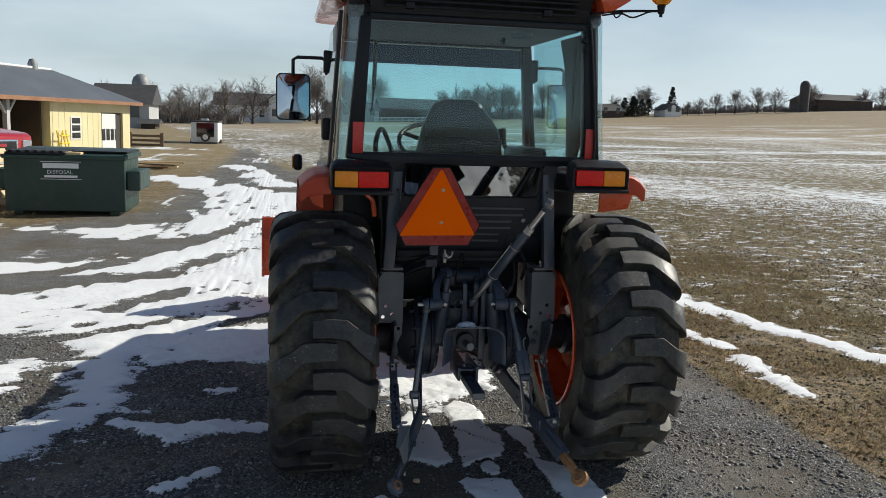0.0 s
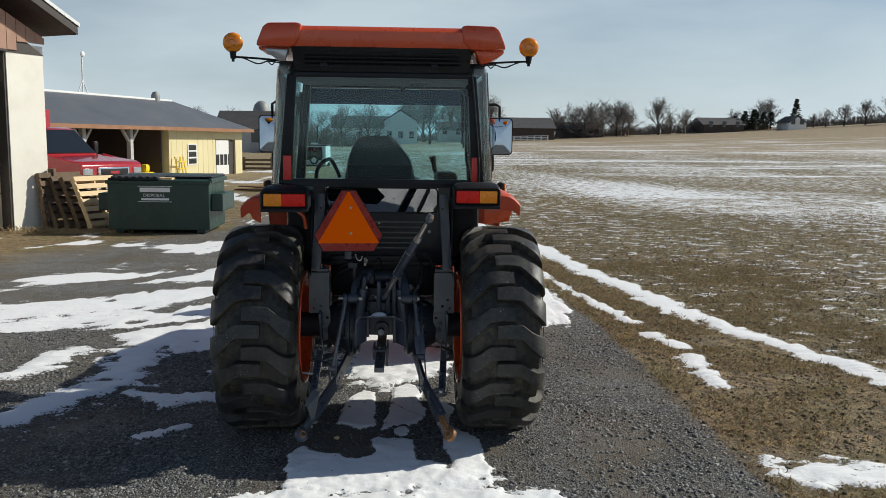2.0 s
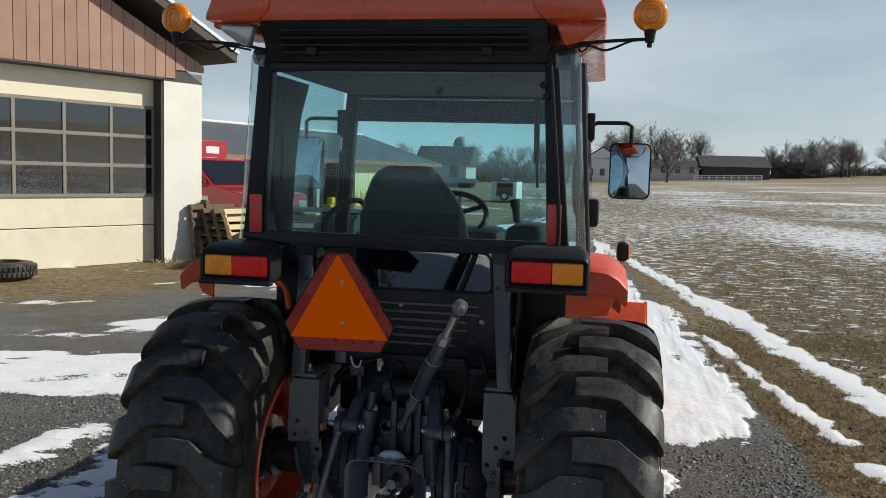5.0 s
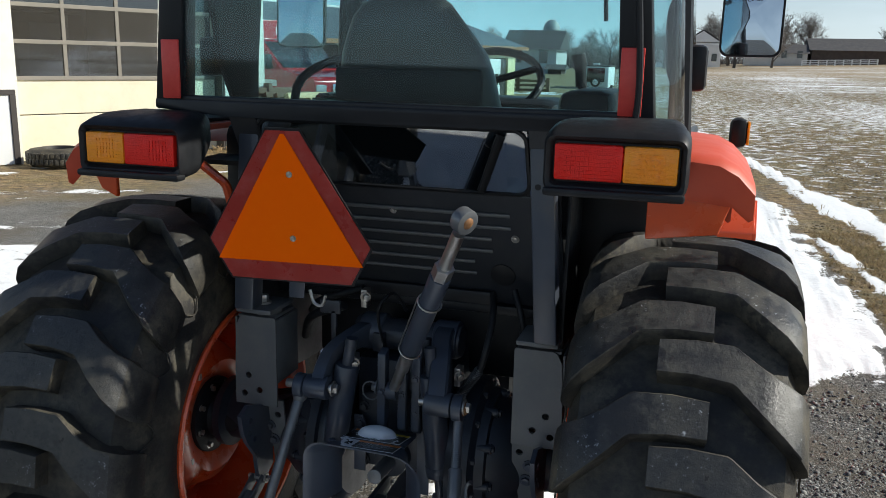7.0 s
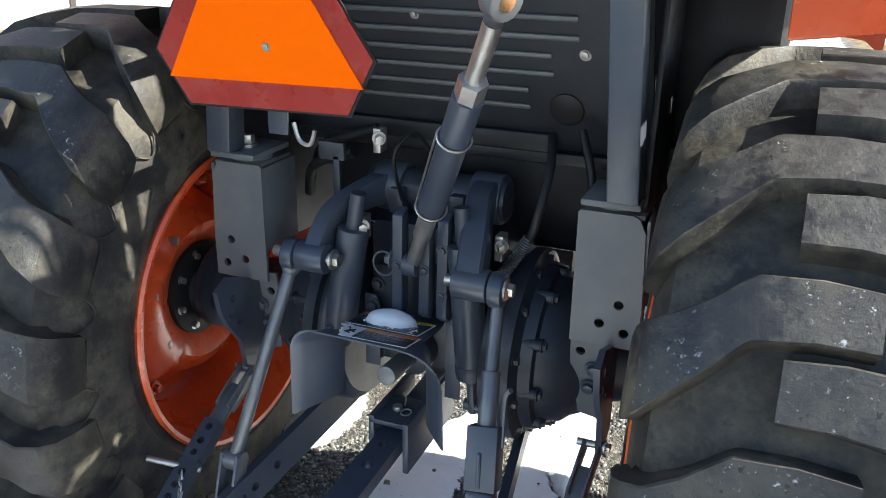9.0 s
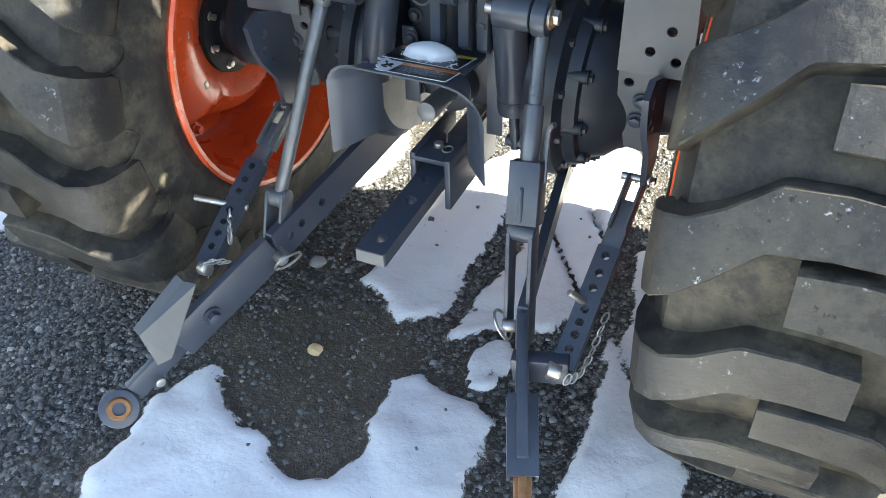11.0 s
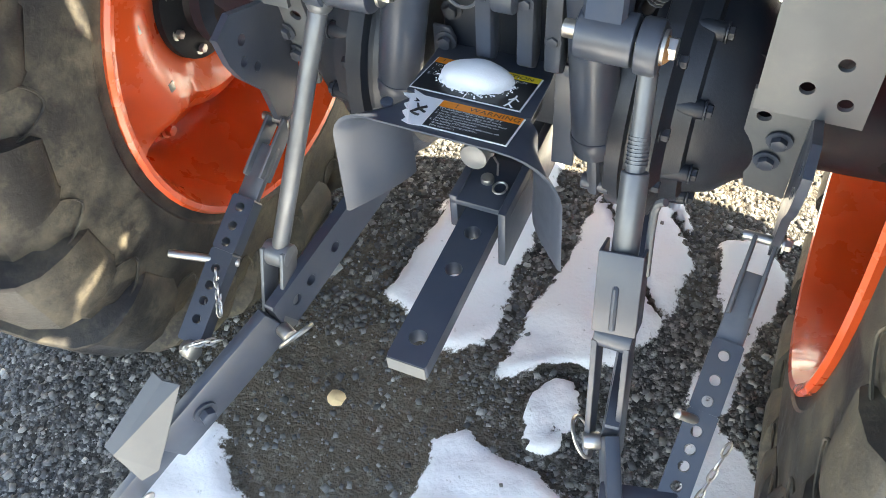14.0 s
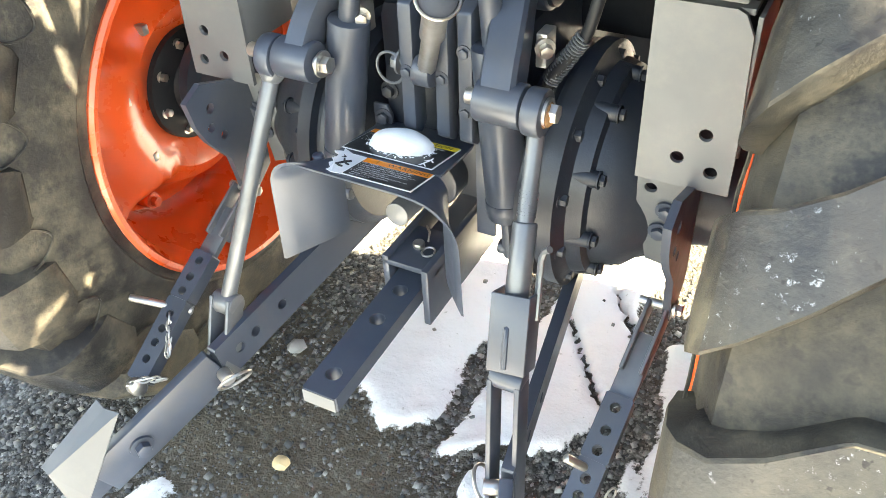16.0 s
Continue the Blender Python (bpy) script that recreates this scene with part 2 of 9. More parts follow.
WOODNEW = pbr("fresh_pallet_wood", (0.70, 0.51, 0.28), (0.78, 0.59, 0.34), 8, (0.6, 0.8), 0, 0.3, 60, 0.003, rand=0.12)
GREENBOX = pbr("dark_green_steel", (0.012, 0.036, 0.028), (0.02, 0.05, 0.038), 3, (0.35, 0.5), 0, 0.08, 40, 0.003, (0.06, 0.07, 0.055), 4, 0.35)
WHITEPAINT = pbr("white_paint", (0.72, 0.73, 0.73), (0.79, 0.79, 0.78), 5, (0.4, 0.6), 0, 0.05)
TRUCKRED = pbr("truck_red_paint", (0.34, 0.013, 0.018), (0.40, 0.02, 0.024), 3, (0.15, 0.25), 0, 0.02, coat=0.6)
CHROME = pbr("chrome", (0.7, 0.7, 0.7), (0.8, 0.8, 0.8), 10, (0.08, 0.18), 1.0, 0.02)
BARK = pbr("grey_bark", (0.085, 0.07, 0.058), (0.13, 0.11, 0.095), 2.0, (0.8, 0.95), 0, 0.3, 20, 0.01)
EVERGREEN = pbr("evergreen_needles", (0.018, 0.030, 0.018), (0.032, 0.045, 0.026), 1.5, (0.7, 0.9), 0, 0.3)
BRUSHWOOD = pbr("leafless_brush", (0.17, 0.15, 0.14), (0.24, 0.215, 0.20), 0.5, (0.85, 0.95), 0, 0.3)
DARKROOF = pbr("dark_shingle_roof", (0.05, 0.05, 0.055), (0.075, 0.07, 0.07), 1.0, (0.7, 0.9), 0, 0.2)
DARKWOOD = pbr("dark_barn_boards", (0.055, 0.04, 0.034), (0.08, 0.06, 0.05), 1.0, (0.7, 0.9), 0, 0.2)
GREYWALL = pbr("pale_grey_siding", (0.42, 0.42, 0.42), (0.50, 0.50, 0.49), 0.8, (0.6, 0.8), 0, 0.1)
CONCRETE = pbr("grey_concrete", (0.25, 0.25, 0.25), (0.33, 0.33, 0.32), 1.0, (0.7, 0.9), 0, 0.3)
STRAW = pbr("dead_straw", (0.26, 0.18, 0.09), (0.36, 0.26, 0.14), 9, (0.7, 0.9), 0, 0.2)
RUSTFASC = pbr("rusty_fascia", (0.26, 0.12, 0.06), (0.34, 0.18, 0.10), 2, (0.6, 0.8), 0, 0.2)
SILVER = pbr("weathered_silo", (0.22, 0.23, 0.23), (0.34, 0.35, 0.35), 0.8, (0.5, 0.7), 0.2, 0.1)
DARKSILO = pbr("dark_silo_stave", (0.06, 0.055, 0.055), (0.09, 0.08, 0.08), 0.8, (0.7, 0.9), 0, 0.1)
BARKTWIG = pbr("grey_twigs", (0.17, 0.15, 0.135), (0.23, 0.205, 0.19), 1.0, (0.85, 0.95), 0, 0.2)
LBL_BLACK = pbr("label_black", (0.012, 0.013, 0.015), (0.018, 0.019, 0.02), 30, (0.3, 0.4), 0, 0.02)
LBL_ORANGE = pbr("label_orange", (0.85, 0.24, 0.01), (0.88, 0.26, 0.015), 30, (0.3, 0.4), 0, 0.02)
LBL_YELLOW = pbr("label_yellow", (0.85, 0.62, 0.03), (0.88, 0.66, 0.04), 30, (0.3, 0.4), 0, 0.02)
LBL_WHITE = pbr("label_white", (0.75, 0.76, 0.77), (0.80, 0.81, 0.82), 30, (0.3, 0.4), 0, 0.02)


# ---- mesh helpers ----
def thing(name, loc, label, category, group="", kind=""):
    e = new(name)
    e.empty_display_size = 0.1
    e.location = loc
    return tagged(e, label, category, group, kind)


def to_mesh(name, bm, material, smooth=False):
    bmesh.ops.recalc_face_normals(bm, faces=bm.faces)
    me = bpy.data.meshes.new(name)
    bm.to_mesh(me)
    bm.free()
    me.materials.append(material)
    if smooth:
        for p in me.polygons:
            p.use_smooth = True
        me.set_sharp_from_angle(angle=radians(38))
    return me


def origin_of(ob):
    v = Vector(ob.location)
    while ob.parent is not None:
        ob = ob.parent
        v = v + Vector(ob.location)
    return v


def part(name, bm, material, parent, label="", smooth=True):
    """One mesh, given in world coordinates, under a thing or a part."""
    ob = new(name, to_mesh(name, bm, material, smooth))
    ob.parent = parent
    if parent.type == "EMPTY":
        ob.matrix_parent_inverse = Matrix.Translation(-origin_of(parent))
    if label:
        ob["label"] = label
    return ob


def solo(name, bm, material, label, category, group="", kind="", smooth=True):
    return tagged(new(name, to_mesh(name, bm, material, smooth)), label, category, group, kind)


def bev(bm, faces, width, segs=2):
    edges = {e for f in faces for e in f.edges}
    bmesh.ops.bevel(bm, geom=list(edges), offset=width, segments=segs, affect="EDGES", profile=0.5, clamp_overlap=True)


def box(bm, lo, hi, bevel=0.0, m=None, segs=2):
    lo, hi = Vector(lo), Vector(hi)
    c, s = (lo + hi) / 2, hi - lo
    mat = Matrix.Translation(c) @ Matrix.Diagonal((*s, 1))
    r = bmesh.ops.create_cube(bm, size=1.0, matrix=(m @ mat) if m is not None else mat)
    if bevel:
        faces = {f for v in r["verts"] for f in v.link_faces}
        bev(bm, faces, bevel, segs)
    return bm


def axis_mat(p0, p1):
    p0, p1 = Vector(p0), Vector(p1)
    d = p1 - p0
    return Matrix.Translation((p0 + p1) / 2) @ d.to_track_quat("Z", "Y").to_matrix().to_4x4(), d.length


def cyl(bm, p0, p1, r0, r1=None, seg=20, bevel=0.0):
    m, ln = axis_mat(p0, p1)
    r = bmesh.ops.create_cone(bm, cap_ends=True, cap_tris=False, segments=seg, radius1=r0, radius2=r0 if r1 is None else r1, depth=ln, matrix=m)
    if bevel:
        caps = {f for v in r["verts"] for f in v.link_faces if len(f.verts) > 4}
        bev(bm, caps, bevel)
    return bm


def beam(bm, p0, p1, w, h, bevel=0.003, up=(0, 0, 1)):
    """A rectangular bar from p0 to p1, w wide and h high."""
    p0, p1 = Vector(p0), Vector(p1)
    z = (p1 - p0).normalized()
    x = z.cross(Vector(up)).normalized()
    y = x.cross(z).normalized() * 1.0
    m = Matrix((x, y, z)).transposed().to_4x4()
    m.translation = (p0 + p1) / 2
    ln = (p1 - p0).length
    return box(bm, (-w / 2, -h / 2, -ln / 2), (w / 2, h / 2, ln / 2), bevel, m)


def smooth_path(pts, n=6):
    pts = [Vector(p) for p in pts]
    out = []
    for i in range(len(pts) - 1):
        a, b, c, d = pts[max(i - 1, 0)], pts[i], pts[i + 1], pts[min(i + 2, len(pts) - 1)]
        for k in range(n):
            t = k / n
            out.append(0.5 * ((2 * b) + (c - a) * t + (2 * a - 5 * b + 4 * c - d) * t * t + (3 * b - a - 3 * c + d) * t ** 3))
    out.append(pts[-1])
    return out


def tube(bm, pts, r, seg=10, smooth=0, closed=False):
    pts = smooth_path(pts, smooth) if smooth else [Vector(p) for p in pts]
    n = len(pts)
    rings, side = [], None
    for i, p in enumerate(pts):
        a, b = (pts[(i - 1) % n], pts[(i + 1) % n]) if closed else (pts[max(i - 1, 0)], pts[min(i + 1, n - 1)])
        d = (b - a).normalized()
        if side is None:
            side = d.orthogonal().normalized()
        side = (side - d * side.dot(d)).normalized()
        up = d.cross(side)
        rr = r[i] if isinstance(r, (list, tuple)) else r
        rings.append([bm.verts.new(p + (side * math.cos(2 * math.pi * k / seg) + up * math.sin(2 * math.pi * k / seg)) * rr) for k in range(seg)])
    for i in range(n if closed else n - 1):
        a, b = rings[i], rings[(i + 1) % n]
        for k in range(seg):
            bm.faces.new((a[k], a[(k + 1) % seg], b[(k + 1) % seg], b[k]))
    if not closed:
        bm.faces.new(rings[0][::-1])
        bm.faces.new(rings[-1])
    return bm


def prism(bm, poly, axis, d0, d1, bevel=0.0, m=None):
    """A flat outline in the two other axes, thick from d0 to d1 along axis (0, 1, 2)."""
    def at(u, v, d):
        p = [0, 0, 0]
        p[axis] = d
        p[(axis + 1) % 3], p[(axis + 2) % 3] = (u, v)
        q = Vector(p)
        return m @ q if m is not None else q
    a = [bm.verts.new(at(u, v, d0)) for u, v in poly]
    b = [bm.verts.new(at(u, v, d1)) for u, v in poly]
    fs = [bm.faces.new(a[::-1]), bm.faces.new(b)]
    n = len(poly)
    fs += [bm.faces.new((a[i], a[(i + 1) % n], b[(i + 1) % n], b[i])) for i in range(n)]
    if bevel:
        bev(bm, fs, bevel)
    return bm


def holed(bm, poly, holes, m, thick, seg=18):
    """A plate in the XY plane of m, cut through by round holes (x, y, radius)."""
    loops = [list(poly)] + [[(x + r * math.cos(2 * math.pi * k / seg), y + r * math.sin(2 * math.pi * k / seg)) for k in range(seg)] for x, y, r in holes]
    edges = []
    for loop in loops:
        vs = [bm.verts.new((x, y, -thick / 2)) for x, y in loop]
        edges += [bm.edges.new((vs[k], vs[(k + 1) % len(vs)])) for k in range(len(vs))]
    made = bmesh.ops.triangle_fill(bm, edges=edges, use_beauty=True, use_dissolve=False)
    faces = [g for g in made["geom"] if isinstance(g, bmesh.types.BMFace)]
    grown = bmesh.ops.extrude_face_region(bm, geom=faces, use_keep_orig=True)["geom"]
    top = [g for g in grown if isinstance(g, bmesh.types.BMVert)]
    bmesh.ops.translate(bm, verts=top, vec=(0, 0, thick))
    bmesh.ops.transform(bm, matrix=m, verts=bm.verts)
    return bm


def holed_bar(p0, p1, w, h, spots, r, across):
    """A flat bar from p0 to p1, w wide and h thick along across, with holes at distances from p0."""
    z = Vector(p1) - Vector(p0)
    x = z.normalized()
    t = (Vector(across) - x * x.dot(Vector(across))).normalized()
    m = Matrix((x, t.cross(x), t)).transposed().to_4x4()
    m.translation = Vector(p0)
    c = 0.003
    ln = z.length
    poly = [(c, -w / 2), (ln - c, -w / 2), (ln, c - w / 2), (ln, w / 2 - c), (ln - c, w / 2), (c, w / 2), (0, w / 2 - c), (0, c - w / 2)]
    return holed(nb(), poly, [(d, 0, r) for d in spots], m, h)


def lathe(bm, prof, centre, axis="x", seg=48, sharp=False):
    """A profile of (along the axis, radius) turned round the axis through centre."""
    c = Vector(centre)
    rings = []
    for a, r in prof:
        ring = []
        for k in range(seg):
            t = 2 * math.pi * k / seg
            if axis == "x":
                p = Vector((a, r * math.cos(t), r * math.sin(t)))
            elif axis == "y":
                p = Vector((r * math.cos(t), a, r * math.sin(t)))
            else:
                p = Vector((r * math.cos(t), r * math.sin(t), a))
            ring.append(bm.verts.new(c + p))
        rings.append(ring)
    for i in range(len(rings) - 1):
        for k in range(seg):
            bm.faces.new((rings[i][k], rings[i][(k + 1) % seg], rings[i + 1][(k + 1) % seg], rings[i + 1][k]))
    return bm


def rounded(x0, y0, x1, y1, r, n=6):
    pts = []
    for cx, cy, a0 in ((x1 - r, y0 + r, -90), (x1 - r, y1 - r, 0), (x0 + r, y1 - r, 90), (x0 + r, y0 + r, 180)):
        for k in range(n + 1):
            a = radians(a0 + 90 * k / n)
            pts.append((cx + r * math.cos(a), cy + r * math.sin(a)))
    return pts


def loft(bm, levels):
    rings = [[bm.verts.new((x, y, z)) for x, y in poly] for poly, z in levels]
    n = len(rings[0])
    for a, b in zip(rings, rings[1:]):
        for k in range(n):
            bm.faces.new((a[k], a[(k + 1) % n], b[(k + 1) % n], b[k]))
    bm.faces.new(rings[0][::-1])
    bm.faces.new(rings[-1])
    return bm


def hexbolt(bm, p, d, r=0.012, h=0.012):
    p, d = Vector(p), Vector(d).normalized()
    cyl(bm, p, p + d * h * 0.25, r * 1.5, seg=16)
    cyl(bm, p + d * h * 0.25, p + d * h, r, seg=6, bevel=r * 0.12)
    return bm


def ball(bm, p, r, seg=20, scale=(1, 1, 1)):
    bmesh.ops.create_uvsphere(bm, u_segments=seg, v_segments=max(8, seg // 2), radius=r, matrix=Matrix.Translation(p) @ Matrix.Diagonal((*scale, 1)))
    return bm


def nb():
    return bmesh.new()


def words(name, text, size, material, parent, m, spacing=1.0, label=""):
    """Flat lettering as a mesh, its lower left corner at the pose m."""
    cu = bpy.data.curves.new(name, "FONT")
    cu.body, cu.size, cu.space_character = text, size, spacing
    tmp = bpy.data.objects.new(name, cu)
    scene.collection.objects.link(tmp)
    me = bpy.data.meshes.new_from_object(tmp.evaluated_get(bpy.context.evaluated_depsgraph_get()))
    bpy.data.objects.remove(tmp)
    me.transform(m)
    me.materials.clear()
    me.materials.append(material)
    ob = new(name, me)
    ob.parent = parent
    if parent.type == "EMPTY":
        ob.matrix_parent_inverse = Matrix.Translation(-origin_of(parent))
    if label:
        ob["label"] = label
    return ob


# ---- ground: one sheet, gravel lane, verge, field and snow ----
def lattice(ix, iy, seed):
    h = np.sin(ix * 127.1 + iy * 311.7 + seed * 74.7) * 43758.5453
    return h - np.floor(h)


def vnoise(x, y, seed=0):
    ix, iy = np.floor(x), np.floor(y)
    fx, fy = x - ix, y - iy
    fx, fy = fx * fx * (3 - 2 * fx), fy * fy * (3 - 2 * fy)
    a, b = lattice(ix, iy, seed), lattice(ix + 1, iy, seed)
    c, d = lattice(ix, iy + 1, seed), lattice(ix + 1, iy + 1, seed)
    return (a * (1 - fx) + b * fx) * (1 - fy) + (c * (1 - fx) + d * fx) * fy


def fbm(x, y, seed=0, octaves=5):
    s, amp, tot = 0.0, 1.0, 0.0
    for k in range(octaves):
        s = s + amp * vnoise(x * 2 ** k, y * 2 ** k, seed + k)
        tot += amp
        amp *= 0.55
    return s / tot


def sstep(a, b, v):
    t = np.clip((v - a) / (b - a), 0, 1)
    return t * t * (3 - 2 * t)


def seg_dist(x, y, x0, y0, x1, y1):
    dx, dy = x1 - x0, y1 - y0
    t = np.clip(((x - x0) * dx + (y - y0) * dy) / (dx * dx + dy * dy + 1e-9), 0, 1)
    return np.hypot(x - x0 - t * dx, y - y0 - t * dy)


SNOW_TRACTOR = [  # streaks of snow under and behind the tractor: from, to, half width
    (-0.46, -0.96, 0.42, -1.0, 0.34), (-0.2, -1.6, 0.6, -1.7, 0.35), (0.80, -0.80, 0.98, -1.0, 0.14), (0.30, -0.55, 0.52, -0.78, 0.24),
    (-0.02, 1.25, 0.02, 1.7, 0.22), (0.05, 1.6, 0.1, 4.5, 0.45),
]
PATCH_REAR = [(-0.43, -0.10), (-0.38, -0.19), (-0.29, -0.24), (-0.22, -0.24), (-0.18, -0.30), (-0.10, -0.31), (-0.04, -0.27), (-0.01, -0.18), (-0.05, -0.12), (-0.05, 0.0), (-0.02, 0.05), (0.06, 0.02), (0.18, -0.02), (0.20, -0.10), (0.19, -0.31), (0.22, -0.45), (0.18, -0.75), (-0.50, -0.72), (-0.47, -0.56), (-0.50, -0.44), (-0.49, -0.34), (-0.51, -0.24), (-0.48, -0.12)]
PATCH_RIGHT = [(0.34, 0.34), (0.39, 0.23), (0.46, 0.15), (0.59, 0.02), (0.57, -0.11), (0.59, -0.24), (0.60, -0.55), (0.41, -0.60), (0.40, -0.32), (0.36, -0.14), (0.38, -0.01), (0.38, 0.17)]
PATCH_BAR = [(-0.28, 0.27), (-0.20, 0.25), (-0.13, 0.18), (-0.05, 0.24), (-0.05, 0.43), (-0.04, 0.64), (-0.06, 0.95), (-0.15, 1.05), (-0.24, 0.80), (-0.27, 0.47)]
PATCH_SIDE = [(-0.50, 0.64), (-0.50, 0.80), (-0.53, 1.02), (-0.49, 1.03), (-0.46, 0.82), (-0.44, 0.72)]
PATCH_MID = [(-0.01, 0.16), (0.02, 0.28), (0.02, 0.40), (0.04, 0.54), (0.05, 0.86), (0.07, 1.05), (0.15, 1.2), (0.24, 1.1), (0.27, 0.85), (0.23, 0.73), (0.28, 0.58), (0.27, 0.45), (0.24, 0.35), (0.20, 0.29), (0.10, 0.22)]
PATCH_TYRE = [(0.33, 0.64), (0.41, 0.70), (0.46, 0.60), (0.44, 0.40), (0.41, 0.26), (0.37, 0.33), (0.36, 0.50)]


SNOW_LEFT = [
    (-4.8, 3.3, -2.7, 3.75, 0.85), (-2.7, 3.75, -1.3, 4.5, 0.95), (-1.3, 4.5, -0.5, 7.0, 0.8), (-1.75, 2.75, -1.0, 2.55, 0.65),
    (-2.0, 2.1, -1.95, 1.25, 0.22), (-1.95, 1.2, -2.3, 0.4, 0.20), (-2.3, 0.4, -2.9, 0.0, 0.18), (-2.65, 2.1, -2.75, 1.4, 0.16),
    (-1.47, 0.80, -1.18, 0.82, 0.15), (-1.18, 0.82, -0.9, 0.83, 0.08), (-1.40, 0.06, -1.22, 0.22, 0.08), (-1.34, 1.49, -1.22, 1.48, 0.09), (-1.75, 0.98, -1.62, 0.92, 0.08),
]
SNOW_LANE = [
    (-4.3, 5.75, -2.6, 5.85, 0.30), (-2.6, 5.85, -1.2, 8.2, 0.38), (-5.2, 9.4, -2.9, 8.7, 0.30), (-2.9, 8.7, -1.3, 10.5, 0.75),
    (-1.2, 8.2, -0.5, 12.0, 0.6), (-1.2, 11.0, -1.4, 15.0, 1.1), (-1.4, 15.0, -3.6, 19.0, 0.9), (-3.6, 19.0, -6.5, 22.0, 0.9), (-1.0, 18.0, -2.6, 27.0, 0.5),
]
SNOW_RIGHT = [
    (0.92, 1.1, 1.04, 2.3, 0.13), (1.28, 3.55, 1.05, 9.0, 0.62), (0.8, 9.0, 0.1, 20.0, 0.55), (1.85, 7.0, 2.38, 3.3, 0.08),
    (2.42, 2.75, 2.54, 2.25, 0.10), (2.50, 1.95, 2.44, 1.12, 0.11), (2.36, -0.48, 3.1, -0.70, 0.22),
]
VERGE = [(-4.0, 5.4), (-2.0, 4.75), (1.2, 3.86), (2.7, 3.40), (4.0, 3.08), (9.6, 2.25), (20.0, 0.55), (45.0, -4.0), (120.0, -18.0)]
BARE = [(-2.3, 3.75, -1.9, 4.6, 0.16), (-3.7, 4.5, -2.1, 5.55, 0.12), (-1.2, 1.95, -1.55, 1.55, 0.25), (-3.2, 8.0, -1.0, 9.6, 0.08), (-2.2, 8.0, -0.7, 12.0, 0.09), (0.05, 0.72, 0.24, 0.43, 0.008), (0.17, 0.76, 0.26, 0.62, 0.007)]


def poly_dist(x, y, pts):
    """Signed distance to a closed outline, positive inside."""
    d, inside = np.full_like(x, 1e9), np.zeros(x.shape, bool)
    for (x0, y0), (x1, y1) in zip(pts, pts[1:] + pts[:1]):
        d = np.minimum(d, seg_dist(x, y, x0, y0, x1, y1))
        inside ^= ((y0 > y) != (y1 > y)) & (x < (x1 - x0) * (y - y0) / (y1 - y0 + 1e-12) + x0)
    return np.where(inside, d, -d)


def verge_x(y):
    return np.interp(y, [v[0] for v in VERGE], [v[1] for v in VERGE])


WALL_AT, WALL_OUT = (-7.12, 11.26), (0.891, -0.454)


def lane_edge(y):
    return 2.05 - 0.085 * np.maximum(y - 3, 0) + 0.12 * (fbm(y * 0.8, y * 0 + 3.3, 5) - 0.5)


def height(x, y):
    r = np.clip((np.hypot(x, y) - 25) / 190, 0, 1.02)
    side = np.clip(3.4 + 0.045 * (x - 37), 0.3, 13.0)
    left = sstep(-40, 20, x)
    z = r * r * (3 - 1.2 * r) / 1.8 * (side * left + 1.0 * (1 - left))
    return z


def snow_mask(x, y):
    s = np.full_like(x, -1.0)
    for rows in (SNOW_TRACTOR, SNOW_LEFT, SNOW_LANE, SNOW_RIGHT):
        for x0, y0, x1, y1, w in rows:
            s = np.maximum(s, np.clip((w - seg_dist(x, y, x0, y0, x1, y1)) / np.minimum(w, 0.22), -1, 1))
    near = (np.abs(x) < 1.6) & (y > -1.6) & (y < 2.2)
    xn, yn = x[near], y[near]
    sn = s[near]
    for pts in (PATCH_REAR, PATCH_RIGHT, PATCH_BAR, PATCH_SIDE, PATCH_MID, PATCH_TYRE):
        sn = np.maximum(sn, np.clip(poly_dist(xn, yn, pts) / 0.034 + 0.30, -1, 1))
    s[near] = sn
    s = np.maximum(s, np.where(y < 22, np.clip((0.04 + 0.28 * fbm(y * 0.9, y * 0.0 + 7.7, 19, 3) - np.abs(x - verge_x(y) + 0.05)) / 0.15, -1, 1), -1.0))
    for x0, y0, x1, y1, w in BARE:
        s = s - 1.3 * np.clip(1.4 - seg_dist(x, y, x0, y0, x1, y1) / w, 0, 1)
    heel = np.hypot((x - 0.125) * 1.25, (y - 0.14) * 0.85)
    s = np.where(heel < 0.075, np.maximum(s, 0.7), s)
    s = s - 1.7 * np.clip(1.2 - np.abs(heel - 0.078) / 0.016, 0, 1) * (y > 0.08)
    far = np.clip(np.hypot(x, y) / 6 - 0.4, 0, 1)
    n = (fbm(x * 7, y * 7, 11) - 0.5) * (1 + 0.5 * np.clip(np.abs(x) - 0.8, 0, 1))
    n2 = fbm(x * 1.6, y * 1.6, 23) - 0.5
    rr = np.hypot(x + 7.2, y - 10.0)
    tracks = fbm(np.arctan2(y - 10.0, x + 7.2) * 2.6, rr * 5.0, 47) - 0.5
    fine = np.clip(1 - np.abs(x) / 0.6, 0, 1) * np.clip(1 - np.abs(y) / 0.9, 0, 1)
    return s + n * (1.6 - 0.3 * fine) + (fbm(x * 24, y * 24, 71) - 0.5) * 0.9 + n2 * (0.6 + 1.2 * far) * (1 - 0.8 * fine) + tracks * 4.6 * np.clip((-x - 0.7) / 0.6, 0, 1) * np.clip((y - 2.2) / 1.2, 0, 1)


def spaced(lo, hi, fine_lo, fine_hi, step):
    out = list(np.arange(fine_lo, fine_hi, step))
    d, v = step, out[-1]
    while v < hi:
        d *= 1.055
        v += d
        out.append(v)
    d, v = step, out[0]
    while v > lo:
        d *= 1.055
        v -= d
        out.insert(0, v)
    return np.array(out)


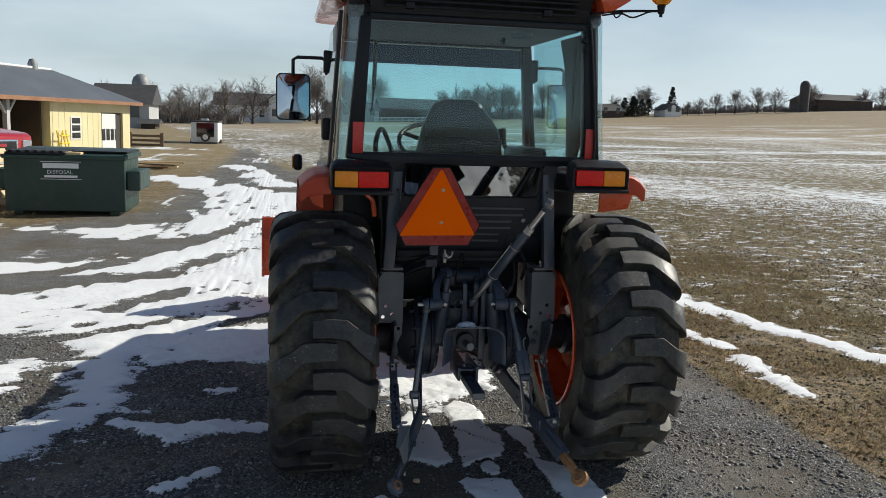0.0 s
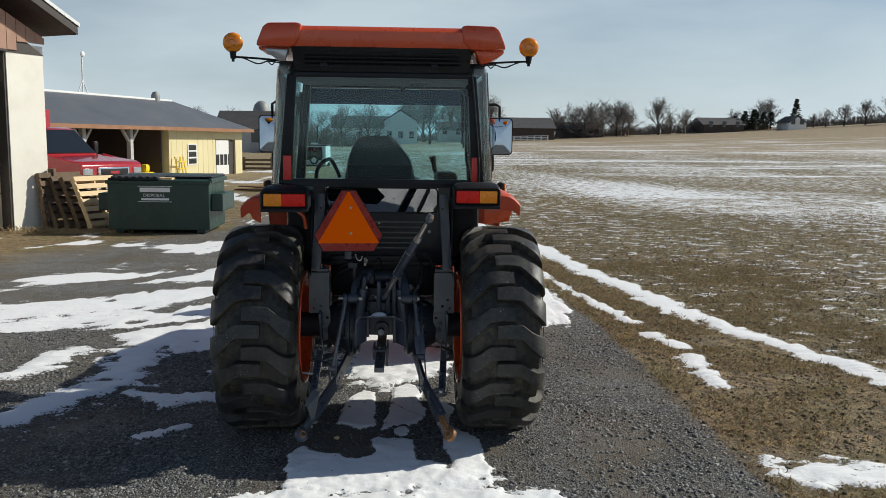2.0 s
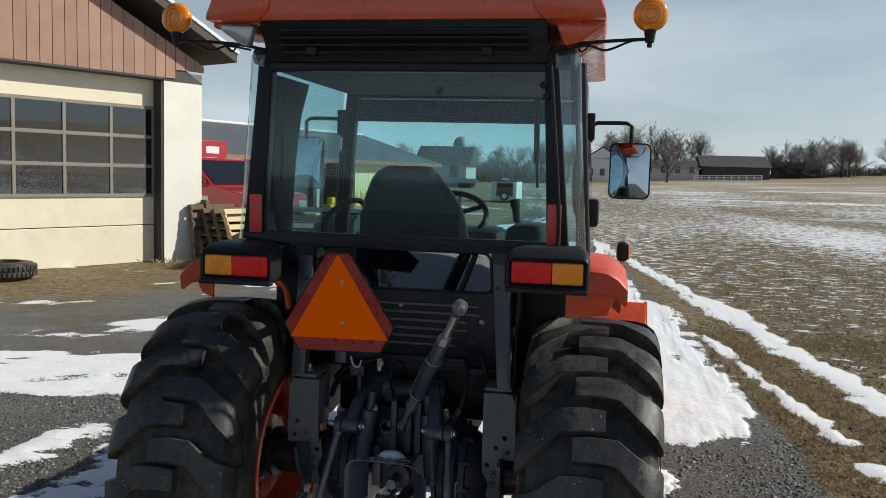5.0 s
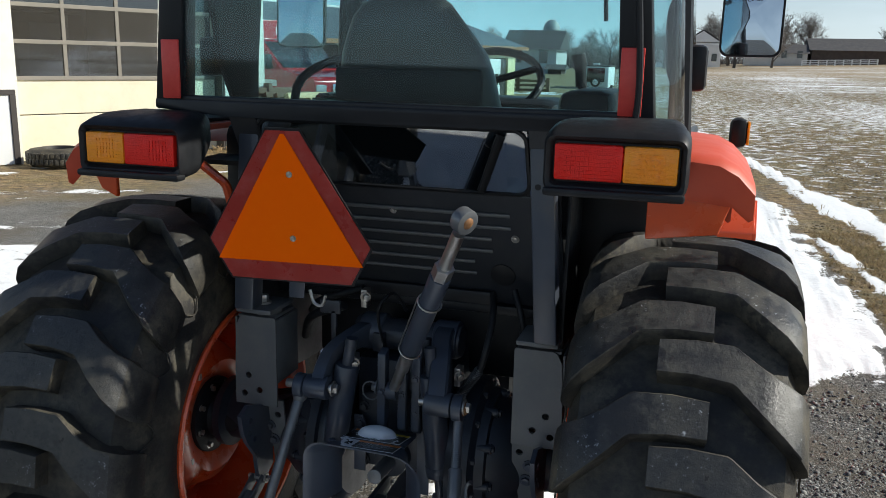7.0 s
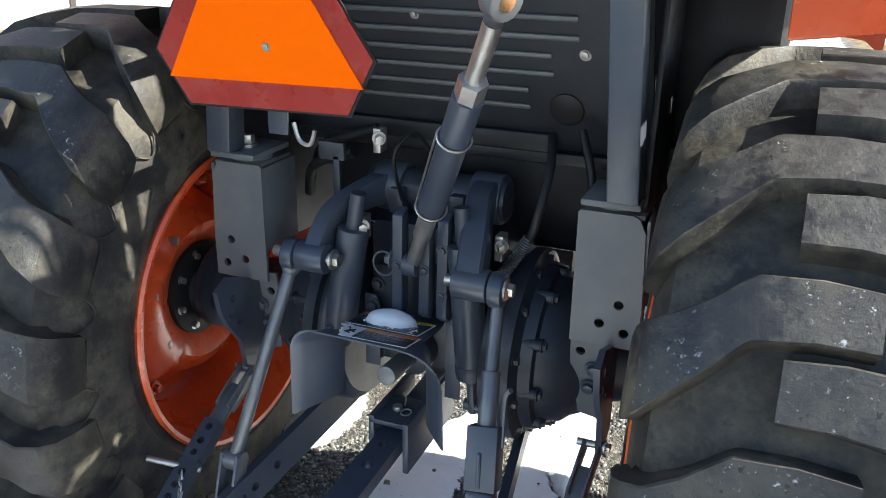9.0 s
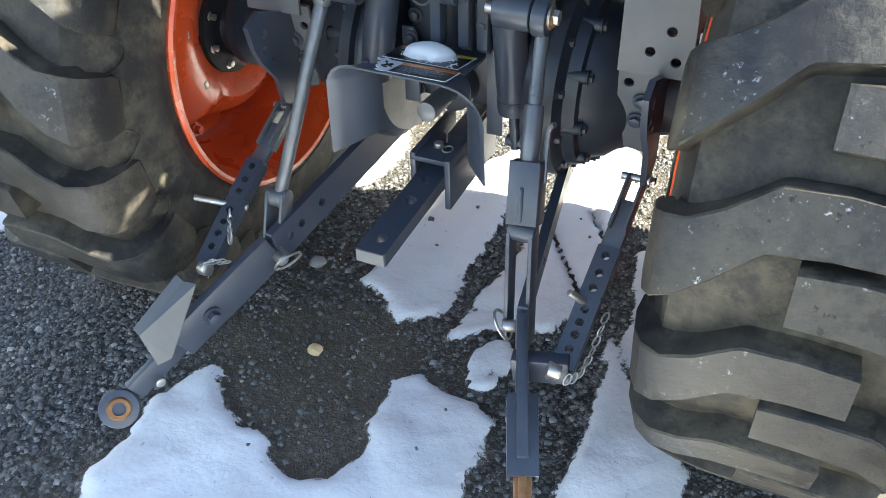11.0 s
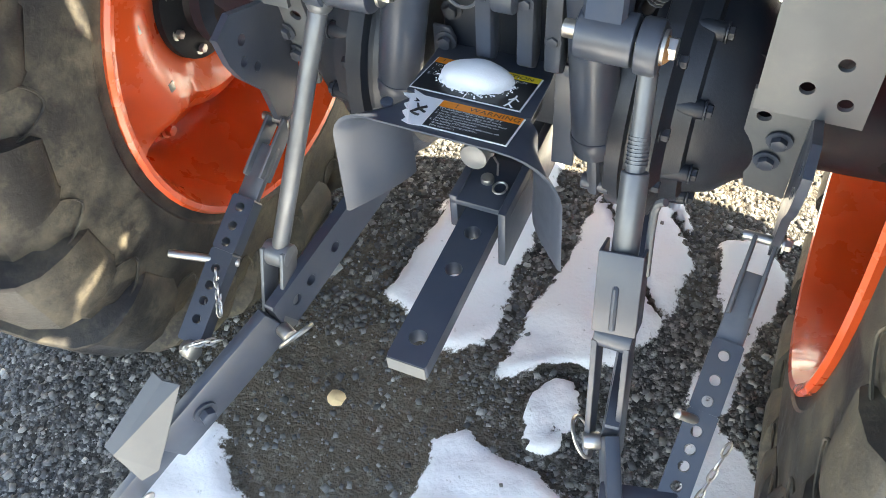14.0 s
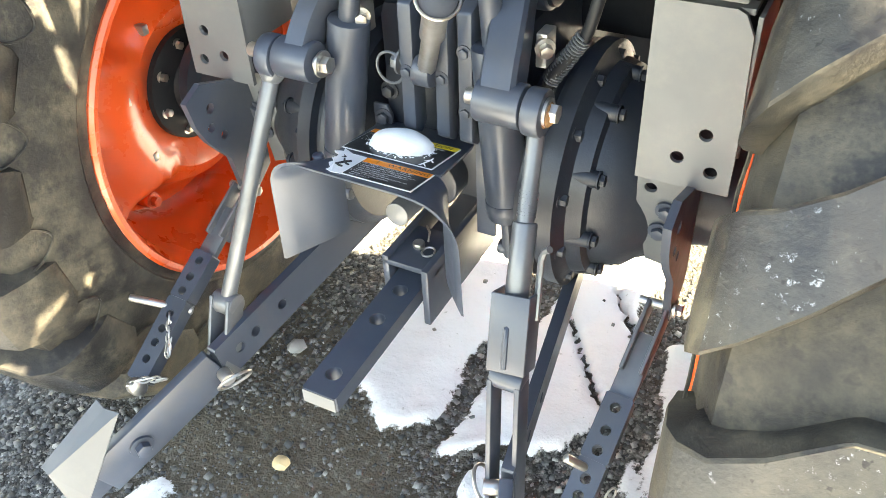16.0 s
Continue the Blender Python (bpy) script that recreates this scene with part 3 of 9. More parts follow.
def surface(x, y):
    """Height of the ground and how far it is snow, lane and field."""
    s = snow_mask(x, y)
    near = np.clip(1 - np.hypot(x, y) / 30, 0, 1)
    lane = sstep(0.1, -0.1, x - lane_edge(y)) * sstep(27, 22, y + 0.15 * x)
    lane = np.maximum(lane, sstep(1.6, 1.1, np.abs(x + 0.10 * y - 0.3)) * sstep(46, 40, y) * sstep(10, 20, y))
    foot = (x - WALL_AT[0]) * WALL_OUT[0] + (y - WALL_AT[1]) * WALL_OUT[1]
    grassy = sstep(3.8, 2.3, foot + 1.6 * (fbm(x * 0.9, y * 0.9, 91) - 0.5)) * sstep(-2.6, -3.6, x)
    lane = lane * (1 - grassy)
    field = sstep(-0.1, 0.3, x - verge_x(y))
    snow = sstep(0.0, 0.3, s)
    z = height(x, y) + near * ((fbm(x * 5, y * 5, 3) - 0.5) * 0.018 + (fbm(x * 0.7, y * 0.7, 7) - 0.5) * 0.03)
    z = z + 0.018 * sstep(-0.05, 0.55, s) + snow * near * ((fbm(x * 7, y * 7, 31, 3) - 0.5) * 0.030 + (fbm(x * 26, y * 26, 37, 2) - 0.5) * 0.007)
    z = z + (1 - lane) * near * (fbm(x * 11, y * 11, 41) - 0.45) * 0.03
    z = z - 0.012
    flat = sstep(1.3, 0.7, np.abs(np.abs(x) - 0.69) / 0.35) * sstep(0.32, 0.16, np.abs(y - 0.34))
    z = z * (1 - flat) + flat * 0.0
    return z, s, lane, field


def build_ground():
    gx, gy = spaced(-900, 900, -1.6, 1.8, 0.015), spaced(-120, 1500, -1.1, 2.2, 0.015)
    X, Y = np.meshgrid(gx, gy)
    x, y = X.ravel(), Y.ravel()
    z, s, lane, field = surface(x, y)
    ny, nx = X.shape
    idx = np.arange(nx * ny).reshape(ny, nx)
    quads = np.stack([idx[:-1, :-1], idx[:-1, 1:], idx[1:, 1:], idx[1:, :-1]], -1).reshape(-1, 4)
    me = bpy.data.meshes.new("ground")
    me.vertices.add(nx * ny)
    me.vertices.foreach_set("co", np.stack([x, y, z], -1).ravel().astype(np.float32))
    me.loops.add(quads.size)
    me.loops.foreach_set("vertex_index", quads.ravel().astype(np.int32))
    me.polygons.add(len(quads))
    me.polygons.foreach_set("loop_start", np.arange(0, quads.size, 4, dtype=np.int32))
    me.update(calc_edges=True)
    for nm, v in (("snow", s), ("lane", lane), ("field", field)):
        at = me.attributes.new(nm, "FLOAT", "POINT")
        at.data.foreach_set("value", v.astype(np.float32))
    for p in (me.polygons,):
        p.foreach_set("use_smooth", np.ones(len(me.polygons), dtype=bool))
    me.update()
    return me


def ground_mat():
    m, nt, bs = node_mat("ground")
    geo = nt.nodes.new("ShaderNodeNewGeometry")
    pos = geo.outputs["Position"]

    def attr(n):
        a = nt.nodes.new("ShaderNodeAttribute")
        a.attribute_name = n
        return a.outputs["Fac"]

    def noise(scale, detail=5, rough=0.6):
        return noise_tex(nt, scale, detail, rough, pos)
    snow_a, lane_a, field_a = attr("snow"), attr("lane"), attr("field")
    # crushed stone
    jit = nt.nodes.new("ShaderNodeTexNoise")
    jit.inputs["Scale"].default_value, jit.inputs["Detail"].default_value = 70.0, 4.0
    nt.links.new(pos, jit.inputs["Vector"])
    shake = nt.nodes.new("ShaderNodeVectorMath")
    shake.operation, shake.inputs[1].default_value, = "MULTIPLY_ADD", (0.014, 0.014, 0.014)
    nt.links.new(jit.outputs["Color"], shake.inputs[0])
    nt.links.new(pos, shake.inputs[2])
    vo = nt.nodes.new("ShaderNodeTexVoronoi")
    vo.inputs["Scale"].default_value = 85.0
    nt.links.new(shake.outputs[0], vo.inputs["Vector"])
    vo2 = nt.nodes.new("ShaderNodeTexVoronoi")
    vo2.inputs["Scale"].default_value = 170.0
    nt.links.new(shake.outputs[0], vo2.inputs["Vector"])
    sep = nt.nodes.new("ShaderNodeSeparateColor")
    nt.links.new(vo.outputs["Color"], sep.inputs[0])
    stone = mix(nt, ramp(nt, sep.outputs[0], 0.3, 0.95), (0.028, 0.030, 0.031), (0.29, 0.29, 0.28))
    stone = mix(nt, ramp(nt, sep.outputs[1], 0.84, 0.87), stone, (0.48, 0.47, 0.44))
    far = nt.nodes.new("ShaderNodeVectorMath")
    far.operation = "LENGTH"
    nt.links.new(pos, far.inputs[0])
    # sunlit brightness put into the colour: stone is paled with distance from the tractor
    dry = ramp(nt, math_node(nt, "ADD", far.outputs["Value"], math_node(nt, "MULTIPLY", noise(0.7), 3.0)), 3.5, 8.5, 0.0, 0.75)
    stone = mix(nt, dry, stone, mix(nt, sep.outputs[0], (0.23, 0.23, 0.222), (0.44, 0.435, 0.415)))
    gaps = ramp(nt, vo.outputs["Distance"], 0.25, 0.6)
    stone = mix(nt, math_node(nt, "MULTIPLY", gaps, 0.65), stone, (0.022, 0.021, 0.019))
    grain = noise(260.0, 4, 0.7)
    mott = noise(28.0, 6, 0.75)
    stone = mix(nt, math_node(nt, "MULTIPLY", ramp(nt, mott, 0.52, 0.62), 0.45), stone, (0.030, 0.030, 0.030))
    stone = mix(nt, math_node(nt, "MULTIPLY", ramp(nt, mott, 0.44, 0.36), 0.4), stone, (0.30, 0.295, 0.28))
    stone = mix(nt, math_node(nt, "MULTIPLY", ramp(nt, grain, 0.50, 0.62), 0.55), stone, (0.028, 0.028, 0.028))
    mid = nt.nodes.new("ShaderNodeVectorMath")
    mid.operation = "DISTANCE"
    mid.inputs[1].default_value = (-0.22, 0.05, 0)
    nt.links.new(pos, mid.inputs[0])
    trod = math_node(nt, "MULTIPLY", ramp(nt, mid.outputs["Value"], 0.50, 0.12), 0.20)
    mud = ramp(nt, math_node(nt, "ADD", noise(1.1, 6, 0.65), trod), 0.44, 0.62)
    stone = mix(nt, math_node(nt, "MULTIPLY", mud, 0.78), stone, mix(nt, noise(45.0, 7, 0.75), (0.050, 0.042, 0.030), (0.17, 0.135, 0.09)))
    # verge and field
    g1, g2 = noise(9.0, 7, 0.7), noise(1.1, 5)
    grass = mix(nt, ramp(nt, g1, 0.38, 0.62), (0.075, 0.050, 0.026), (0.38, 0.265, 0.125))
    g3 = noise(55.0, 6, 0.75)
    grass = mix(nt, math_node(nt, "MULTIPLY", ramp(nt, g3, 0.50, 0.60), 0.75), grass, (0.045, 0.033, 0.018))
    grass = mix(nt, math_node(nt, "MULTIPLY", ramp(nt, g3, 0.44, 0.36), 0.6), grass, (0.40, 0.30, 0.16))
    grass = mix(nt, math_node(nt, "MULTIPLY", ramp(nt, g2, 0.48, 0.64), 0.5), grass, (0.165, 0.15, 0.05))
    fm = nt.nodes.new("ShaderNodeMapping")
    fm.inputs["Rotation"].default_value = (0, 0, radians(-9))
    fm.inputs["Scale"].default_value = (1.5, 0.55, 1)
    nt.links.new(pos, fm.inputs["Vector"])
    f1 = noise_tex(nt, 2.2, 8, 0.72, fm.outputs[0])
    soil = mix(nt, ramp(nt, f1, 0.40, 0.60), (0.070, 0.051, 0.025), (0.26, 0.19, 0.09))
    soil = mix(nt, math_node(nt, "MULTIPLY", ramp(nt, noise(0.22, 5, 0.6), 0.44, 0.62), 0.55), soil, (0.175, 0.165, 0.068))
    fine = noise(9.0, 7, 0.75)
    soil = mix(nt, math_node(nt, "MULTIPLY", ramp(nt, fine, 0.50, 0.60), 0.8), soil, (0.37, 0.28, 0.14))
    soil = mix(nt, math_node(nt, "MULTIPLY", ramp(nt, fine, 0.46, 0.38), 0.8), soil, (0.040, 0.032, 0.018))
    soil = mix(nt, math_node(nt, "MULTIPLY", ramp(nt, g3, 0.50, 0.60), 0.6), soil, (0.030, 0.023, 0.013))
    clump = noise_tex(nt, 4.2, 6, 0.7, fm.outputs[0])
    soil = mix(nt, math_node(nt, "MULTIPLY", ramp(nt, clump, 0.54, 0.62), 0.5), soil, (0.045, 0.036, 0.02))
    sx = nt.nodes.new("ShaderNodeSeparateXYZ")
    nt.links.new(pos, sx.inputs[0])
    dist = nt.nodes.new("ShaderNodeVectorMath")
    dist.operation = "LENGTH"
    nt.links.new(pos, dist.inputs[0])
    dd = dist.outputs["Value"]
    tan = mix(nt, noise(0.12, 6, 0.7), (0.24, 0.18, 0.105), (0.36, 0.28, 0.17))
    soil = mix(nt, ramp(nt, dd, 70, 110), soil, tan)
    pm = nt.nodes.new("ShaderNodeMapping")
    pm.inputs["Rotation"].default_value = (0, 0, radians(-9))
    pm.inputs["Scale"].default_value = (0.7, 1.0, 1)
    nt.links.new(pos, pm.inputs["Vector"])
    speck = noise_tex(nt, 4.4, 6, 0.66, pm.outputs[0])
    patch = noise_tex(nt, 0.07, 3, 0.5, fm.outputs[0])
    bias = math_node(nt, "ADD", ramp(nt, patch, 0.36, 0.66, -0.075, 0.02), math_node(nt, "MULTIPLY", ramp(nt, dd, 1, 6), 0.07))
    sweep = math_node(nt, "MULTIPLY", math_node(nt, "MAXIMUM", sx.outputs[0], 0.0), math_node(nt, "MAXIMUM", sx.outputs[1], 0.0))
    near_band = math_node(nt, "MULTIPLY", math_node(nt, "MULTIPLY", ramp(nt, sweep, 80, 170), ramp(nt, sweep, 380, 270)), ramp(nt, sx.outputs[0], 4.5, 7.5, 0.15, 1.0))
    bias = math_node(nt, "ADD", bias, math_node(nt, "MULTIPLY", near_band, 0.09))
    fs = ramp(nt, math_node(nt, "ADD", speck, bias), 0.575, 0.605)
    fs = math_node(nt, "MULTIPLY", fs, ramp(nt, dd, 150, 90))
    rm = nt.nodes.new("ShaderNodeMapping")
    rm.inputs["Rotation"].default_value = (0, 0, radians(-7))
    rm.inputs["Scale"].default_value = (0.035, 0.22, 1)
    nt.links.new(pos, rm.inputs["Vector"])
    drift = ramp(nt, noise_tex(nt, 1.0, 5, 0.6, rm.outputs[0]), 0.54, 0.60)
    drift = math_node(nt, "MULTIPLY", drift, ramp(nt, noise_tex(nt, 1.6, 6, 0.75, fm.outputs[0]), 0.40, 0.52))
    drift = math_node(nt, "MULTIPLY", math_node(nt, "MULTIPLY", drift, ramp(nt, sweep, 250, 450)), ramp(nt, dd, 170, 120))
    fs = math_node(nt, "MAXIMUM", fs, drift)
    soil = mix(nt, fs, soil, (0.82, 0.84, 0.87))
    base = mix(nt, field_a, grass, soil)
    left_tan = mix(nt, noise(0.5, 7, 0.7), (0.20, 0.15, 0.075), (0.34, 0.26, 0.14))
    base = mix(nt, math_node(nt, "MULTIPLY", ramp(nt, dd, 20, 28), ramp(nt, field_a, 0.9, 0.1)), base, left_tan)
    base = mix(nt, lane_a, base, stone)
    # snow, its rim broken up finely, and into streaks along the wheel ruts farther off
    sm = nt.nodes.new("ShaderNodeMapping")
    sm.inputs["Rotation"].default_value = (0, 0, radians(35))
    sm.inputs["Scale"].default_value = (0.45, 1.5, 1)
    nt.links.new(pos, sm.inputs["Vector"])
    sn = math_node(nt, "ADD", snow_a, math_node(nt, "MULTIPLY", math_node(nt, "SUBTRACT", noise(38.0, 7, 0.75), 0.5), 1.7))
    sn = math_node(nt, "ADD", sn, math_node(nt, "MULTIPLY", math_node(nt, "SUBTRACT", noise_tex(nt, 4.0, 7, 0.72, sm.outputs[0]), 0.5), ramp(nt, dd, 3.0, 6.5, 0.0, 2.6)))
    snow_f = ramp(nt, sn, 0.06, 0.2)
    grit = ramp(nt, noise(60.0, 4, 0.6), 0.67, 0.71)
    snow_c = mix(nt, noise(5.0), (0.80, 0.82, 0.855), (0.87, 0.88, 0.89))
    snow_c = mix(nt, math_node(nt, "MULTIPLY", grit, 0.4), snow_c, (0.22, 0.21, 0.2))
    col = mix(nt, snow_f, base, snow_c)
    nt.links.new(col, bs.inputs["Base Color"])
    wet = ramp(nt, noise(1.3, 4), 0.45, 0.62, 0.85, 0.55)
    nt.links.new(mix(nt, snow_f, wet, (0.7, 0.7, 0.7)), bs.inputs["Roughness"])
    h = math_node(nt, "MULTIPLY", math_node(nt, "MULTIPLY", math_node(nt, "SUBTRACT", 0.6, vo.outputs["Distance"]), lane_a), math_node(nt, "SUBTRACT", 0.75, math_node(nt, "MULTIPLY", mud, 0.5)))
    h = math_node(nt, "ADD", h, math_node(nt, "MULTIPLY", grain, 0.35))
    h = math_node(nt, "ADD", h, math_node(nt, "MULTIPLY", math_node(nt, "SUBTRACT", 0.5, vo2.outputs["Distance"]), 0.3))
    h = math_node(nt, "ADD", h, math_node(nt, "MULTIPLY", fine, math_node(nt, "SUBTRACT", 3.2, math_node(nt, "MULTIPLY", lane_a, 2.6))))
    h = math_node(nt, "MULTIPLY", h, math_node(nt, "SUBTRACT", 1.0, snow_f))
    h = math_node(nt, "ADD", h, math_node(nt, "MULTIPLY", noise(11.0, 7, 0.60), math_node(nt, "MULTIPLY", snow_f, 0.75)))
    bump(nt, bs, h, 0.9, 0.014)
    return m


ground_mesh = build_ground()
ground_mesh.materials.append(ground_mat())
ground = tagged(new("ground", ground_mesh), "crushed-stone farm lane, dry verge and stubble field with patches of melting snow", "ground", kind="structure")


# ---- tractor ----
AXLE_Y, HUB_Z, TYRE_R = 0.34, 0.607, 0.625
tractor = thing("tractor", (0, 0.9, 0), "orange compact tractor with glazed cab and bar-tread tyres on snowy gravel", "tractor")


def wheel_point(s, xc, u, r, th, yc=AXLE_Y, hz=HUB_Z):
    return Vector((s * (xc + u), yc - r * math.cos(th), max(hz + r * math.sin(th), 0.003)))


def lug_mesh(s, xc, k, R, lug_h, side, th0, yc, hz, i):
    """One tread bar: straight across the middle, bent back over the shoulder and cut off square on the side wall."""
    bm = nb()
    st = [(-0.056, R - 0.001, R - lug_h - 0.004, 0.085, 0.060), (0.02, R, R - lug_h - 0.004, 0.090, 0.064), (0.098, R - 0.001, R - lug_h - 0.006, 0.080, 0.068), (0.108, R - 0.0015, R - lug_h - 0.006, 0.072, 0.069),
          (0.16, R - 0.006, R - lug_h - 0.012, 0.006, 0.078), (0.208, R - 0.014, R - 0.075, -0.045, 0.090), (0.240, R - 0.034, R - 0.09, -0.072, 0.104), (0.256, R - 0.064, R - 0.10, -0.088, 0.112),
          (0.264, R - 0.105, R - 0.135, -0.098, 0.114), (0.262, R - 0.140, R - 0.150, -0.102, 0.106), (0.250, R - 0.158, R - 0.160, -0.104, 0.080)]
    secs = []
    wob = 0.004 * math.sin(i * 12.9 + side)
    for u, rt, rf, lag, ha in st:
        uu = side * u * k
        if abs(u) > 0.25:
            tops = [(uu, rt, -ha * 0.96), (uu * 1.004, rt, -ha * 0.86), (uu * 1.004, rt, ha * 0.86), (uu, rt, ha * 0.96), (side * 0.234 * k, rf, ha), (side * 0.234 * k, rf, -ha)]
        else:
            tops = [(uu, rt - 0.003, -ha), (uu, rt, -ha * 0.93), (uu, rt, ha * 0.93), (uu, rt - 0.003, ha), (uu * 0.95, rf, ha * 1.12), (uu * 0.95, rf, -ha * 1.12)]
        secs.append([bm.verts.new(wheel_point(s, xc, a, r, th0 + lag + d + wob, yc, hz)) for a, r, d in tops])
    for n, (p, q) in enumerate(zip(secs, secs[1:])):
        for e in range(6):
            f = bm.faces.new((p[e], p[(e + 1) % 6], q[(e + 1) % 6], q[e]))
            f.material_index = 1 if e == 1 and n < 6 else 0
    bm.faces.new(secs[0][::-1])
    bm.faces.new(secs[-1])
    return bm


def pad_mesh(s, xc, k, R, side, th, yc, hz):
    """The low rounded pad moulded on the side wall between two bars."""
    bm = nb()
    pts = [(0.236, R - 0.085, -0.085), (0.250, R - 0.115, -0.075), (0.2545, R - 0.150, -0.055), (0.258, R - 0.172, 0.0), (0.2545, R - 0.150, 0.055), (0.250, R - 0.115, 0.075), (0.236, R - 0.085, 0.085)]
    line = smooth_path([wheel_point(s, xc, side * u * k, r, th + d, yc, hz) for u, r, d in pts], 4)
    return tube(bm, line, 0.0022, 5)


def tread(s, xc, half, R, count, yc, hz, lug_h, owner, phase=(0.0, 0.5), pads=False):
    step = 2 * math.pi / count
    for side, ph in zip((-1, 1), phase):
        for i in range(count):
            th0 = step * (i + ph)
            lug = part("tread_lug", lug_mesh(s, xc, half / 0.25, R, lug_h, side, th0, yc, hz, i), RUBBER, owner)
            lug.data.materials.append(TREADFACE)
            if pads:
                part("sidewall_pad", pad_mesh(s, xc, half / 0.25, R, side, th0 - 0.10 - step / 2, yc, hz), RUBBER, owner)


def lug_tyre(s, xc, half, R, rim_r, count, yc, hz, lug_h=0.042):
    """A bar-tread tyre: carcass with two rows of skewed lugs that wrap over the shoulders."""
    bm = nb()
    k = half / 0.25
    prof = [(-0.235, rim_r), (-0.254, rim_r + 0.010), (-0.255, rim_r + 0.030), (-0.259, rim_r + 0.034), (-0.259, rim_r + 0.042), (-0.257, rim_r + 0.07), (-0.252, rim_r + 0.12), (-0.236, R - 0.105), (-0.215, R - 0.065), (-0.17, R - lug_h - 0.006),
            (-0.09, R - lug_h + 0.002), (0, R - lug_h + 0.004)]
    prof = prof + [(-a, r) for a, r in reversed(prof[:-1])]
    seg = 72
    rings = [[bm.verts.new(wheel_point(s, xc, a * k, r, 2 * math.pi * i / seg, yc, hz)) for i in range(seg)] for a, r in prof]
    for a, b in zip(rings, rings[1:]):
        for i in range(seg):
            bm.faces.new((a[i], a[(i + 1) % seg], b[(i + 1) % seg], b[i]))
    return bm


def rear_wheel(s):
    xc, c = 0.702, (0, AXLE_Y, HUB_Z)
    rim = nb()
    # inner flange, barrel, drop centre, outer flange
    pr = [(0.480, 0.345), (0.468, 0.350), (0.462, 0.345), (0.464, 0.336), (0.480, 0.327), (0.50, 0.318), (0.57, 0.312), (0.62, 0.290), (0.70, 0.285), (0.75, 0.306), (0.87, 0.312), (0.905, 0.332), (0.918, 0.350), (0.905, 0.345)]
    lathe(rim, [(s * a, r) for a, r in pr], c, "x", 64)
    # wavy disc: swells inwards round the hub, falls away in two deep scallops below and above it
    seg, rads = 96, [0.085, 0.105, 0.13, 0.16, 0.19, 0.215, 0.235, 0.255, 0.275, 0.29, 0.300]
    rows = []
    for r in rads:
        row = []
        for i in range(seg):
            t = 2 * math.pi * i / seg
            f = (r - 0.085) / (0.300 - 0.085)
            dip = min(max((0.5 + 0.5 * math.cos(2 * (t + 1.50)) - 0.28) / 0.30, 0.0), 1.0)
            dip = dip * dip * (3 - 2 * dip)
            fall = min(max((r - 0.165 - 0.03 * (1 - dip)) / 0.085, 0.0), 1.0)
            x = 0.606 - 0.040 * math.sin(math.pi * min(f * 1.15, 1.0)) ** 1.2 - 0.012 * f + 0.105 * dip * fall * fall * (3 - 2 * fall)
            row.append(rim.verts.new((s * x, AXLE_Y + r * math.cos(t), HUB_Z + r * math.sin(t))))
        rows.append(row)
    for a, b in zip(rows, rows[1:]):
        for i in range(seg):
            rim.faces.new((a[i], a[(i + 1) % seg], b[(i + 1) % seg], b[i]))
    cyl(rim, (s * 0.604, AXLE_Y, HUB_Z), (s * 0.618, AXLE_Y, HUB_Z), 0.09, seg=40)
    rim_ob = part("rear_wheel", rim, ORANGE, tractor, "orange pressed-steel wheel")
    part("tyre", lug_tyre(s, xc, 0.222, TYRE_R, 0.335, 18, AXLE_Y, HUB_Z, 0.046), RUBBER, rim_ob, "muddy black bar-tread tyre")
    tread(s, xc, 0.222, TYRE_R, 18, AXLE_Y, HUB_Z, 0.046, rim_ob, (0.68, 0.22), True)
    hub = nb()
    lathe(hub, [(s * 0.46, 0.045), (s * 0.55, 0.05), (s * 0.572, 0.062), (s * 0.576, 0.094), (s * 0.580, 0.108), (s * 0.600, 0.110), (s * 0.605, 0.06)], c, "x", 40)
    part("hub", hub, BLACKPL, rim_ob, "black wheel hub flange")
    for i in range(8):
        t = 2 * math.pi * (i + 0.3) / 8
        part("wheel_bolt", hexbolt(nb(), (s * 0.579, AXLE_Y + 0.088 * math.cos(t), HUB_Z + 0.088 * math.sin(t)), (-s, 0, 0), 0.008, 0.012), STEEL, rim_ob)
    for i in range(4):
        t = (-2.05, -0.75, 1.10, 2.40)[i]
        part("rim_clamp_bolt", cyl(hexbolt(nb(), (s * 0.655, AXLE_Y + 0.252 * math.cos(t), HUB_Z + 0.252 * math.sin(t)), (-s, 0, 0), 0.011, 0.018), (s * 0.655, AXLE_Y + 0.252 * math.cos(t), HUB_Z + 0.252 * math.sin(t)), (s * 0.72, AXLE_Y + 0.252 * math.cos(t), HUB_Z + 0.252 * math.sin(t)), 0.018, seg=16), ORANGE, rim_ob)
    # steel squares stand in for holes with sunlight showing through
    for y, z in ((0.165, 0.655), (0.245, 0.755), (0.19, 0.53)):
        part("square_bolt_head", box(nb(), (s * 0.574 - 0.012, y - 0.007, z - 0.009), (s * 0.574 + 0.012, y + 0.007, z + 0.009), 0.002), STEEL, rim_ob, "bright steel square in place of a sunlit hole")
    return rim_ob


for s in (-1, 1):
    rear_wheel(s)


